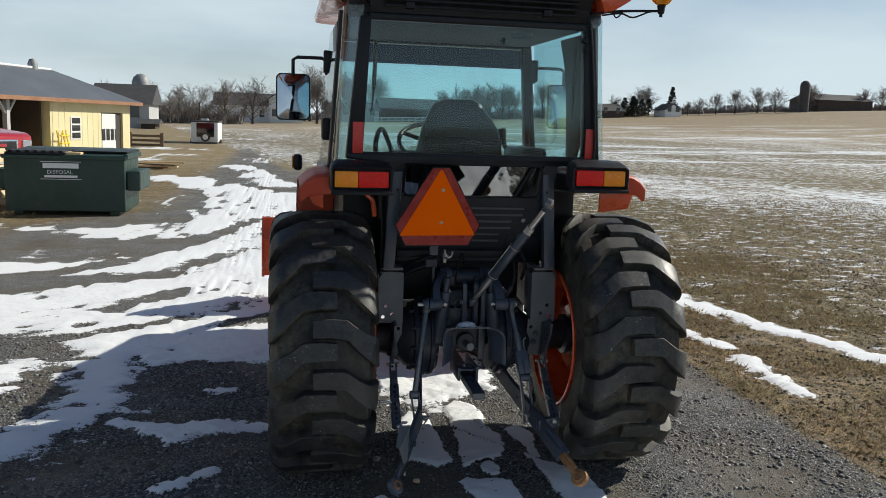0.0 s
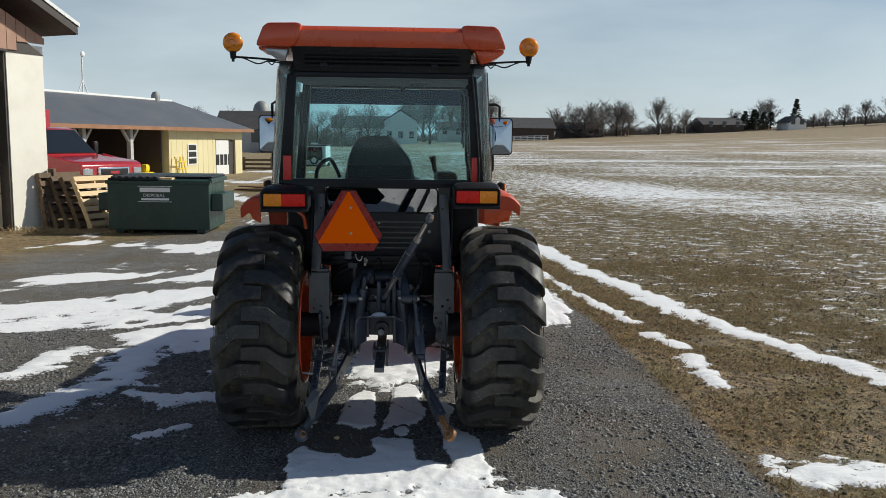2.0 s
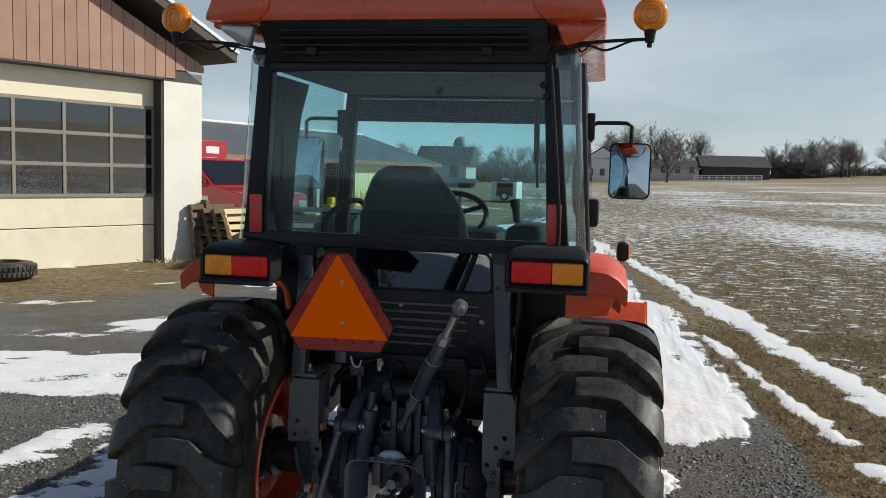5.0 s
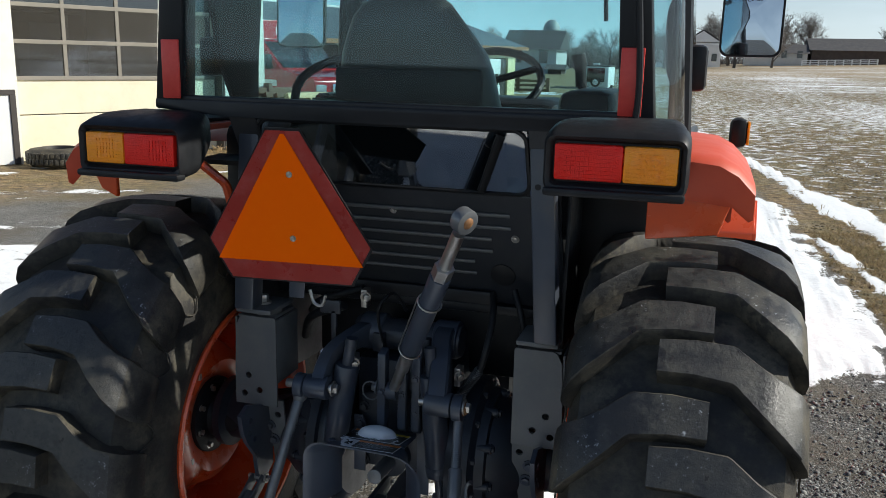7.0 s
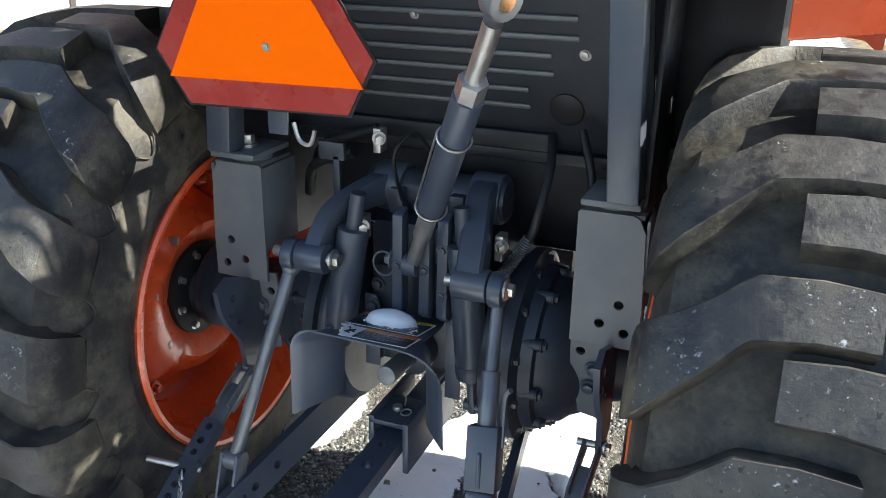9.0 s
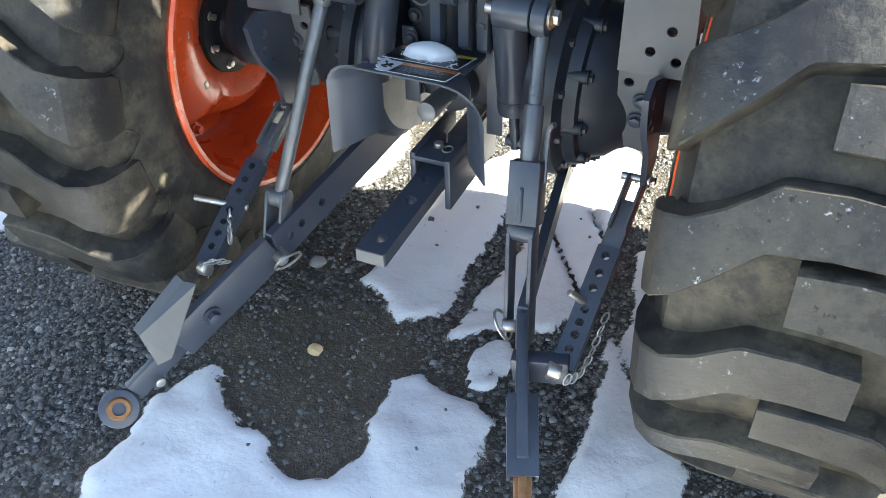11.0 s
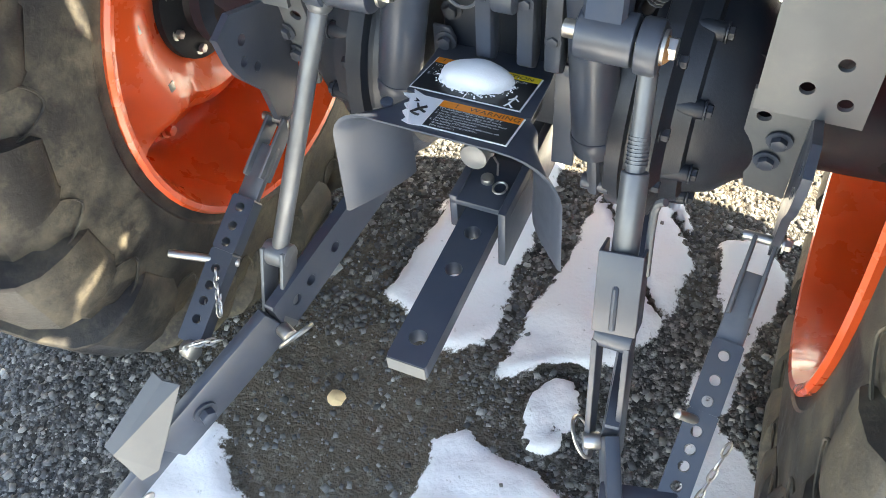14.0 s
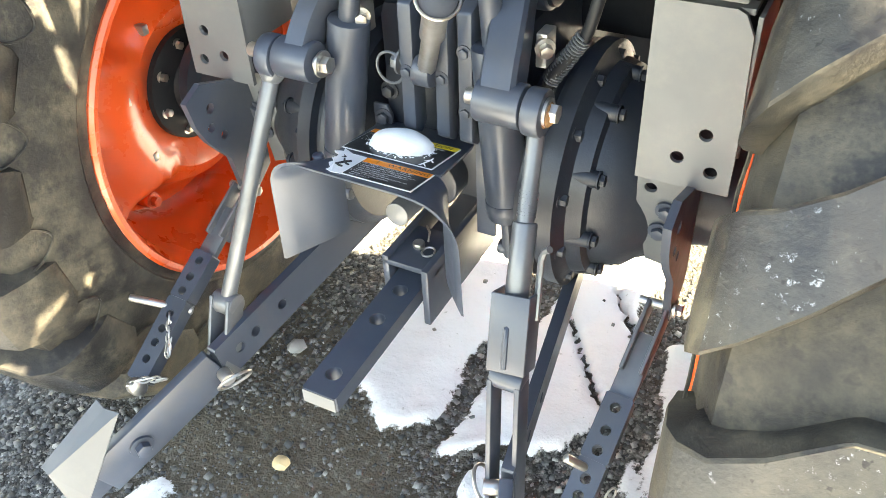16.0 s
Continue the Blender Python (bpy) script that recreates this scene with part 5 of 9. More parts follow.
# lower links, lift rods and check links
LOW = {-1: [Vector((-0.415, -0.394, 0.171)), Vector((-0.378, -0.300, 0.222)), Vector((-0.262, -0.055, 0.352)), Vector((-0.175, 0.52, 0.46))],
       1: [Vector((0.387, -0.392, 0.168)), Vector((0.350, -0.300, 0.220)), Vector((0.256, -0.058, 0.348)), Vector((0.185, 0.52, 0.46))]}
for s in (-1, 1):
    ballp, plate, mid, front = LOW[s]
    bm = nb()
    beam(bm, plate.lerp(mid, 0.15), mid, 0.020, 0.080, 0.003)
    low = part("lower_link", bm, CHASSIS, tractor, "slate grey flat-bar lower hitch link with holes")
    dv = (mid - plate).normalized()
    sideways = dv.cross(Vector((0, 0, 1))).normalized() * (1 if s < 0 else -1)
    ln = (front - mid).length * 0.45
    part("link_bar", holed_bar(mid, front, 0.074, 0.018, (0.16 * ln, 0.30 * ln, 0.55 * ln), 0.0095, sideways), CHASSIS, low)
    # telescoping end with folded latch plate
    bm = nb()
    beam(bm, ballp.lerp(plate, 0.35), plate.lerp(mid, 0.3), 0.014, 0.048, 0.002)
    eye_ax = (sideways + Vector((0, 0, 0.9)) - dv * 0.25).normalized()
    cyl(bm, ballp - eye_ax * 0.014, ballp + eye_ax * 0.014, 0.037, seg=28, bevel=0.005)
    part("link_end", bm, CHASSIS if s < 0 else RUST, low)
    joint = nb()
    lathe(joint, [(-0.019, 0.0125), (-0.019, 0.019), (-0.01, 0.026), (0.01, 0.026), (0.019, 0.019), (0.019, 0.0125), (-0.019, 0.0125)], (0, 0, 0), "z", 24)
    joint.transform(Matrix.Translation(ballp) @ eye_ax.to_track_quat("Z", "Y").to_matrix().to_4x4())
    part("ball_joint", joint, RUST, low, "rusty lower link ball")
    bm = nb()
    up = Vector((0, 0, 1))
    if s < 0:
        # folded latch plate: a narrow flange and a broad web
        A, B = Vector((-0.375, -0.209, 0.367)), Vector((-0.331, -0.209, 0.358))
        Fo, de = A + Vector((0.016, -0.004, -0.008)), (ballp - mid).normalized()
        low_g, low_h = Vector((-0.405, -0.316, 0.310)), Vector((-0.389, -0.320, 0.302))
        web = [Fo, B, B + de * 0.045 + Vector((0.010, 0, -0.03)), Vector((-0.352, -0.296, 0.236)), Vector((-0.368, -0.318, 0.232)), low_h]
        flange = [A, Fo, low_h, low_g]
        for poly, thick in ((web, Vector((-0.003, 0.003, -0.003))), (flange, Vector((0.0, 0.003, -0.004)))):
            a = [bm.verts.new(p) for p in poly]
            b = [bm.verts.new(p + thick) for p in poly]
            n = len(poly)
            bm.faces.new(a)
            bm.faces.new(b[::-1])
            for k in range(n):
                bm.faces.new((a[k], a[(k + 1) % n], b[(k + 1) % n], b[k]))
        part("latch_plate", bm, PANEL, low, "pale grey folded latch plate", smooth=False)
    else:
        # square socket, open at its end, that takes the rusty tongue
        p0, p1 = mid.lerp(ballp, 0.34), mid.lerp(ballp, 0.68)
        zc = (p1 - p0).normalized()
        xc = zc.cross(up).normalized()
        yc = xc.cross(zc).normalized()
        sm_ = Matrix((xc, yc, zc)).transposed().to_4x4()
        sm_.translation = (p0 + p1) / 2
        hl = (p1 - p0).length / 2
        for lo, hi in (((-0.026, 0.020, -hl), (0.026, 0.026, hl)), ((-0.026, -0.026, -hl), (0.026, -0.020, hl)), ((-0.026, -0.020, -hl), (-0.020, 0.020, hl)), ((0.020, -0.020, -hl), (0.026, 0.020, hl))):
            box(bm, lo, hi, 0.0012, sm_)
        part("socket", bm, CHASSIS, low, "slate grey square socket")
        part("tongue", beam(nb(), p1 - zc * 0.06, ballp - zc * 0.02, 0.030, 0.034, 0.006), RUST, low, "rusty steel tongue")
    part("bolt", cyl(nb(), plate + sideways * 0.02 - dv * 0.02 - up * 0.02, plate + sideways * 0.025 - dv * 0.02 - up * 0.02, 0.010, seg=18, bevel=0.002), STEEL, low)
    c = plate.lerp(mid, 0.42)
    part("bolt", hexbolt(nb(), c + sideways * 0.010, sideways, 0.013, 0.018), CHASSIS, low)
    part("pin_head", cyl(nb(), mid + sideways * 0.01 - up * 0.012, mid + sideways * 0.034 - up * 0.012, 0.012, seg=18, bevel=0.002), STEEL, low)
    pc = mid + sideways * 0.033 - up * 0.022 + dv * 0.01
    ax = sideways.cross(up).normalized()
    part("ring_clip", tube(nb(), [pc + (ax * math.cos(a) + (up * 0.8 + sideways * 0.5) * math.sin(a)) * 0.029 for a in np.linspace(0, 2 * math.pi, 28, endpoint=False)], 0.0028, 6, closed=True), STEEL, low, "linch pin ring")

# left lift rod: plain tube with a forked foot
top, foot = Vector((-0.215, 0.150, 0.79)), Vector((-0.280, 0.012, 0.425))
bm = cyl(nb(), top, foot, 0.0130, seg=20, bevel=0.003)
ball(bm, top, 0.019, 14)
rod = part("lift_rod", bm, ROD, tractor, "plain tubular lift rod")
bm = nb()
for off in (-0.017, 0.017):
    beam(bm, foot + Vector((off, 0.002, 0.012)), LOW[-1][2] + Vector((off - 0.006, 0.01, -0.03)), 0.007, 0.036, 0.002, up=(0, 1, 0.3))
cyl(bm, foot + Vector((-0.022, 0, 0)), foot + Vector((0.022, 0, 0)), 0.02, seg=18, bevel=0.004)
part("fork", bm, ROD, rod)
# right lift rod: turnbuckle with square sleeve and fork
rt, bt, bb, rf = Vector((0.200, 0.150, 0.785)), Vector((0.222, 0.045, 0.612)), Vector((0.234, 0.0, 0.515)), LOW[1][2]
bm = cyl(nb(), rt, rt.lerp(bt, 0.56), 0.0115, seg=20)
rod = part("lift_rod", bm, ROD, tractor, "adjustable lift rod with threaded turnbuckle and square sleeve")
for i in range(8):
    f = 0.35 + 0.022 * i
    part("thread", cyl(nb(), rt.lerp(bt, f), rt.lerp(bt, f + 0.012), 0.0128, seg=18), ROD, rod)
part("turnbuckle", cyl(nb(), rt.lerp(bt, 0.55), bt.lerp(bb, 0.2), 0.0165, seg=22, bevel=0.003), ROD, rod)
# folded channel: a front plate and two cheeks, open behind
zc = (bb - bt).normalized()
xc = zc.cross(Vector((0, -1, 0.4))).normalized()
yc = xc.cross(zc).normalized()
chan = Matrix((xc, yc, zc)).transposed().to_4x4()
chan.translation = (bt + bb) / 2
hl = (bb - bt).length / 2
bm = box(nb(), (-0.027, 0.018, -hl), (0.027, 0.0225, hl), 0.0015, chan)
for o in (-0.027, 0.0225):
    box(bm, (o, -0.022, -hl), (o + 0.0045, 0.018, hl), 0.0015, chan)
bmesh.ops.remove_doubles(bm, verts=bm.verts, dist=0.0005)
part("sleeve", bm, CHASSIS, rod, "folded steel channel sleeve")
ax = (bb - bt).normalized()
part("sleeve_rib", tube(nb(), [bt.lerp(bb, f) + Vector((0, -0.0245 - o, -0.009)) for f, o in ((0.22, -0.003), (0.25, 0.004), (0.5, 0.005), (0.75, 0.004), (0.78, -0.003))], 0.0042, 8), CHASSIS, rod)
part("crank", tube(nb(), [bt.lerp(bb, 0.35) + Vector((0.026, 0.01, 0)), bt.lerp(bb, -0.42) + Vector((0.027, 0.01, 0)), bt.lerp(bb, -0.62) + Vector((0.040, 0.0, 0))], 0.005, 8, 3), ROD, rod)
bm = nb()
for off in (-0.020, 0.020):
    beam(bm, bb + Vector((off, -0.008, -0.012)), rf + Vector((off - 0.004, -0.0, -0.05)), 0.008, 0.034, 0.002, up=(0, 1, 0.3))
cyl(bm, bb + Vector((-0.024, -0.006, -0.012)), bb + Vector((0.024, -0.006, -0.012)), 0.018, seg=18, bevel=0.004)
part("fork", bm, CHASSIS, rod)

# check links with pins and chains
CHK = {-1: [(-0.378, -0.125, 0.325), (-0.372, 0.0, 0.405), (-0.360, 0.19, 0.52)], 1: [(0.353, -0.119, 0.325), (0.362, -0.005, 0.395), (0.378, 0.20, 0.52)]}
for s in (-1, 1):
    a, b, c = (Vector(v) for v in CHK[s])
    upw = (c - a).cross(Vector((-1, 0, 0))).normalized()
    upw = upw if upw.z > 0 else -upw
    lab = (b - a).length
    chk = part("check_link", holed_bar(a, b, 0.040, 0.026, [lab * f for f in (0.25, 0.45, 0.62, 0.80)], 0.0075, upw), CHASSIS, tractor, "telescoping check link with pin holes")
    part("link_body", holed_bar(b, b.lerp(c, 0.40), 0.040, 0.026, [(c - b).length * f for f in (0.06, 0.18, 0.32)], 0.0075, upw), CHASSIS, chk)
    bm = nb()
    beam(bm, b.lerp(c, 0.38), b.lerp(c, 0.80), 0.036, 0.012, 0.002)
    for off in (-0.014, 0.014):
        beam(bm, b.lerp(c, 0.55) + Vector((off, 0, 0)), c + Vector((off, 0, 0)), 0.006, 0.034, 0.002)
    part("inner_bar", bm, ROD, chk)
    part("bolt", cyl(hexbolt(nb(), c + Vector((0.02, 0, 0)), (1, 0, 0), 0.009, 0.012), c + Vector((-0.03, 0, 0)), c + Vector((0.02, 0, 0)), 0.007, seg=12), STEEL, chk)
    pin0 = b.lerp(a, 0.1)
    out = Vector((-0.075, -0.03, 0.02)) if s < 0 else Vector((-0.03, -0.02, 0.035))
    part("locking_pin", cyl(nb(), pin0 - out * 0.3, pin0 + out, 0.0065, seg=14, bevel=0.002), STEEL, chk, "zinc locking pin on a chain")
    part("washer_bolt", cyl(nb(), a + Vector((s * 0.0, -0.014, 0.005)), a + Vector((-s * 0.022, -0.02, 0.012)), 0.014, seg=18, bevel=0.003), STEEL, chk)
    # chain of small links
    p0, p1 = pin0 + out * 0.25 + Vector((0, -0.012, -0.008)), a + Vector((-s * 0.02, -0.02, 0.0))
    n = 9
    for i in range(n):
        f0 = (i + 0.5) / n
        c0 = p0.lerp(p1, f0) - Vector((0, 0.012, 0.03)) * math.sin(math.pi * f0)
        dirv = (p1 - p0).normalized()
        nrm = dirv.cross(Vector((1, 0, 0.3))).normalized() if i % 2 else dirv.cross(Vector((0, 1, 0.4))).normalized()
        part("chain_link", tube(nb(), [c0 + dirv * 0.0105 * math.cos(t) + nrm * 0.0055 * math.sin(t) for t in np.linspace(0, 2 * math.pi, 10, endpoint=False)], 0.0016, 5, closed=True), STEEL, chk)


# joining plate and hanging chain at the foot of the check link
a = Vector(CHK[1][0])
part("check_link_bracket", beam(nb(), a + Vector((-0.085, -0.012, -0.012)), a + Vector((0.012, 0.004, 0.0)), 0.03, 0.05, 0.004), CHASSIS, chk, "plate joining check link to lower link")
for i in range(11):
    f = i / 10
    c0 = a.lerp(Vector((0.386, -0.03, 0.40)), f) + Vector((0.014, -0.02, -0.045 * math.sin(math.pi * f)))
    dirv = (Vector((0.386, -0.03, 0.40)) - a).normalized()
    nrm = dirv.cross(Vector((1, 0, 0.3))).normalized() if i % 2 else dirv.cross(Vector((0, 1, 0.4))).normalized()
    part("chain_link", tube(nb(), [c0 + dirv * 0.0105 * math.cos(t) + nrm * 0.0055 * math.sin(t) for t in np.linspace(0, 2 * math.pi, 10, endpoint=False)], 0.0017, 5, closed=True), STEEL, chk)

# slack chain from the locking pin down to the left check link
a, b = Vector(CHK[-1][0]), Vector(CHK[-1][1])
p0, p1 = b.lerp(a, 0.1) + Vector((0.006, -0.026, 0.010)), a.lerp(b, 0.5) + Vector((0.034, -0.022, 0.004))
left_link = next(o for o in tractor.children if o.name == "check_link")
for i in range(8):
    f = (i + 0.5) / 8
    c0 = p0.lerp(p1, f) - Vector((0, 0.004, 0.014)) * math.sin(math.pi * f)
    dirv = (p1 - p0).normalized()
    nrm = dirv.cross(Vector((1, 0, 0.3))).normalized() if i % 2 else dirv.cross(Vector((0, 1, 0.4))).normalized()
    part("chain_link", tube(nb(), [c0 + dirv * 0.0095 * math.cos(t) + nrm * 0.0052 * math.sin(t) for t in np.linspace(0, 2 * math.pi, 10, endpoint=False)], 0.0017, 5, closed=True), STEEL, left_link)
p0, p1 = a + Vector((0.004, -0.022, 0.010)), a.lerp(b, 0.3) + Vector((0.045, -0.025, -0.012))
for i in range(7):
    f = (i + 0.5) / 7
    c0 = p0.lerp(p1, f) + Vector((0, -0.004, 0.012)) * math.sin(math.pi * f)
    dirv = (p1 - p0).normalized()
    nrm = dirv.cross(Vector((1, 0, 0.3))).normalized() if i % 2 else dirv.cross(Vector((0, 1, 0.4))).normalized()
    part("chain_link", tube(nb(), [c0 + dirv * 0.0095 * math.cos(t) + nrm * 0.0052 * math.sin(t) for t in np.linspace(0, 2 * math.pi, 10, endpoint=False)], 0.0017, 5, closed=True), STEEL, left_link)

# ---- cab ----
GY = 0.17  # rear window plane
bm = nb()
prism(bm, [(1.476, -0.40), (1.490, -0.60), (1.515, -0.60), (1.515, 0.60), (1.490, 0.60), (1.476, 0.40)], 1, GY - 0.015, GY + 0.045, 0.006)
cab = part("cab_sill", bm, CABFRAME, tractor, "black rear sill of the cab")
for s in (-1, 1):
    bm = nb()
    prism(bm, [(1.505, s * 0.525), (2.12, s * 0.495), (2.12, s * 0.545), (1.505, s * 0.60)], 1, GY - 0.012, GY + 0.05, 0.006)
    part("rear_post", bm, CABFRAME, tractor, "black rear cab post")
    # rounded rear corner
    bm = nb()
    secs = []
    for z, f in ((1.47, 0.0), (1.7, 0.35), (1.95, 0.75), (2.17, 1.0)):
        ring = []
        for k in range(7):
            a = math.pi / 2 * k / 6
            x = (0.575 - 0.045 * f) + 0.085 * math.sin(a)
            y = GY + 0.115 - 0.105 * math.cos(a)
            ring.append(bm.verts.new((s * x, y, z)))
        ring.append(bm.verts.new((s * (0.64 - 0.045 * f), GY + 0.19, z)))
        ring.append(bm.verts.new((s * (0.56 - 0.045 * f), GY + 0.08, z)))
        secs.append(ring)
    for a, b in zip(secs, secs[1:]):
        for k in range(9):
            bm.faces.new((a[k], a[(k + 1) % 9], b[(k + 1) % 9], b[k]))
    bm.faces.new(secs[0][::-1])
    bm.faces.new(secs[-1])
    part("corner_pane", bm, SMOKE, tractor, "curved smoked rear corner glass").visible_shadow = False
    part("reflector", box(nb(), (s * 0.548 - 0.024, GY - 0.020, 1.515), (s * 0.548 + 0.024, GY - 0.014, 1.655), 0.002), REFLECT, tractor, "red reflective strip")
    # side window with frame
    bm = nb()
    tube(bm, [(s * 0.655, 0.36, 1.45), (s * 0.612, 0.36, 2.16)], 0.018, 8)
    tube(bm, [(s * 0.655, 0.36, 1.45), (s * 0.665, 1.45, 1.40)], 0.018, 8)
    part("side_frame", bm, CABFRAME, tractor)
    bm = nb()
    vs = [bm.verts.new(p) for p in ((s * 0.655, 0.37, 1.46), (s * 0.665, 1.43, 1.41), (s * 0.612, 1.40, 2.15), (s * 0.612, 0.37, 2.15))]
    vo = [bm.verts.new(v.co + Vector((s * 0.005, 0, 0))) for v in vs]
    bm.faces.new(vs)
    bm.faces.new(vo[::-1])
    for k in range(4):
        bm.faces.new((vs[k], vs[(k + 1) % 4], vo[(k + 1) % 4], vo[k]))
    ob = part("side_window", bm, GLASS, tractor, "tinted side window", smooth=False)
    ob.visible_shadow = False
    bm = nb()
    prism(bm, [(1.36, s * 0.60), (2.16, s * 0.545), (2.16, s * 0.60), (1.36, s * 0.67)], 1, 1.40, 1.47, 0.01)
    part("front_post", bm, CABFRAME, tractor)
    bm = nb()
    outline = [(0.58, 1.45), (0.49, 1.60), (0.455, 1.75), (0.455, 1.92), (0.51, 2.13), (0.88, 2.13), (0.78, 1.99), (0.72, 1.78), (0.695, 1.60), (0.69, 1.45)]
    prism(bm, outline, 0, s * 0.610, s * 0.628, 0.004)
    part("door_pillar", bm, CABFRAME, tractor, "black curved door pillar")
    bm = nb()
    tube(bm, [(s * 0.60, 1.30, 1.55), (s * 0.575, 1.24, 1.62), (s * 0.57, 1.24, 1.78), (s * 0.59, 1.30, 1.84)], 0.013, 8, 4)
    part("grab_handle", bm, BLACKPL, tractor)
for x0, x1, z0, z1, nm, mt in ((-0.52, 0.52, 1.515, 2.12, "rear_window", GLASS),):
    ob = part(nm, box(nb(), (x0, GY - 0.002, z0), (x1, GY + 0.003, z1)), mt, tractor, "tinted rear window", smooth=False)
    ob.visible_shadow = False
rw = ob
part("window_frame", box(nb(), (-0.53, GY - 0.012, 1.503), (0.53, GY + 0.02, 1.523), 0.004), CABFRAME, rw)
part("window_frame", box(nb(), (-0.50, GY - 0.012, 2.105), (0.50, GY + 0.03, 2.135), 0.004), CABFRAME, rw)
bm = nb()
tube(bm, [(0.555, GY - 0.03, 1.46), (0.565, GY - 0.03, 1.60), (0.535, GY - 0.03, 1.95), (0.515, GY - 0.02, 2.13), (0.49, GY - 0.01, 2.18)], 0.007, 8, 6)
part("wiring_loom", bm, BLACKPL, tractor)
for x, z in ((0.495, 2.06), (0.505, 2.02)):
    part("window_hinge", cyl(nb(), (x, GY - 0.03, z), (x, GY + 0.005, z), 0.013, seg=16, bevel=0.003), BLACKPL, rw)
part("gas_strut", cyl(cyl(nb(), (0.47, GY + 0.03, 2.02), (0.475, GY + 0.05, 1.80), 0.010, seg=12), (0.475, GY + 0.05, 1.80), (0.48, GY + 0.06, 1.71), 0.005, seg=10), BLACKPL, rw)
part("gas_strut", cyl(cyl(nb(), (-0.47, GY + 0.03, 2.02), (-0.475, GY + 0.05, 1.80), 0.010, seg=12), (-0.475, GY + 0.05, 1.80), (-0.48, GY + 0.06, 1.71), 0.005, seg=10), BLACKPL, rw)
ob = part("windscreen", box(nb(), (-0.61, 1.455, 1.38), (0.61, 1.460, 2.005)), GLASS, tractor, "tinted front windscreen", smooth=False)
ob.visible_shadow = False
part("shade_band", box(nb(), (-0.60, 1.463, 2.006), (0.60, 1.467, 2.118)), SHADEBAND, ob, "deep blue sun band", smooth=False).visible_shadow = False
part("windscreen_frame", box(nb(), (-0.60, 1.41, 2.12), (0.60, 1.49, 2.18), 0.01), CABFRAME, tractor)
part("windscreen_frame", box(nb(), (-0.62, 1.40, 1.32), (0.62, 1.49, 1.395), 0.01), CABFRAME, tractor)
# floor, bulkhead and headliner
bm = nb()
box(bm, (-0.55, 0.46, 0.98), (0.55, 1.45, 1.02), 0.01)
box(bm, (-0.60, 1.30, 1.0), (0.60, 1.42, 1.36), 0.02)
part("cab_floor", bm, BLACKPL, tractor)
for s in (-1, 1):
    part("fender_console", box(nb(), (s * 0.50 - 0.10, 0.45, 1.02), (s * 0.50 + 0.10, 1.05, 1.44), 0.04), BLACKPL, tractor)
bm = nb()
box(bm, (-0.60, 0.22, 2.135), (0.60, 1.44, 2.20), 0.02)
for x in (-0.36, 0.0, 0.36):
    cyl(bm, (x, 0.40, 2.128), (x, 0.40, 2.14), 0.03, seg=18)
part("headliner", bm, LINER, tractor, "grey cab headliner with vents")

# roof; its front overhang, out of view, is lengthened to widen the cast shadow
bm = nb()
loft(bm, [(rounded(-0.66, 0.09, 0.66, 1.93, 0.10), 2.262), (rounded(-0.685, 0.055, 0.685, 1.97, 0.10), 2.268), (rounded(-0.69, 0.05, 0.69, 1.98, 0.10), 2.30), (rounded(-0.665, 0.05, 0.665, 1.97, 0.09), 2.355), (rounded(-0.645, 0.07, 0.645, 1.95, 0.09), 2.378), (rounded(-0.60, 0.12, 0.60, 1.9, 0.09), 2.388)])
roof = part("roof", bm, ORANGE, tractor, "orange moulded cab roof")
for s in (-1, 1):
    bm = nb()
    prism(bm, [(2.30, s * 0.46), (2.386, s * 0.445), (2.396, s * 0.47), (2.392, s * 0.635), (2.37, s * 0.662), (2.29, s * 0.695), (2.265, s * 0.70), (2.262, s * 0.50)], 1, 0.040, 0.40, 0.012)
    prism(bm, [(2.28, s * 0.52), (2.28, s * 0.693), (2.250, s * 0.697), (2.195 if s > 0 else 2.245, s * (0.61 if s > 0 else 0.66)), (2.185 if s > 0 else 2.240, s * 0.565)], 1, 0.10, 0.42, 0.010)
    part("roof_corner", bm, ORANGE, roof, "flared orange roof corner")
    bm = nb()
    prism(bm, [(2.250, s * 0.525), (2.256, s * 0.655), (2.232, s * 0.645), (2.185, s * 0.575), (2.185, s * 0.545)], 1, 0.070, 0.110, 0.006)
    if s < 0:
        part("work_light", bm, CLEARLENS, roof, "clear rear work light")
    else:
        bm.free()
bm = nb()
prism(bm, [(0.06, 2.265), (0.062, 2.295), (0.24, 2.295), (0.24, 2.12), (0.165, 2.13), (0.14, 2.19)], 0, -0.505, 0.505, 0.012)
under = part("roof_underside", bm, BLACKPL, roof, "black louvred underside of the roof")
for i in range(5):
    part("louvre", box(nb(), (-0.44, 0.066 + 0.015 * i, 2.258 - 0.024 * i), (0.44, 0.078 + 0.015 * i, 2.266 - 0.024 * i), 0.002), CABFRAME, under)
for x in (-0.33, 0.30):
    part("latch", box(nb(), (x - 0.02, 0.115, 2.155), (x + 0.02, 0.15, 2.185), 0.004), CABFRAME, under)
part("rear_lamp", box(nb(), (0.16, 0.18, 2.06), (0.25, 0.21, 2.085), 0.004), LINER, tractor)
part("mirror_knob", ball(nb(), (0.12, 0.21, 2.045), 0.016, 14), BLACKPL, tractor)

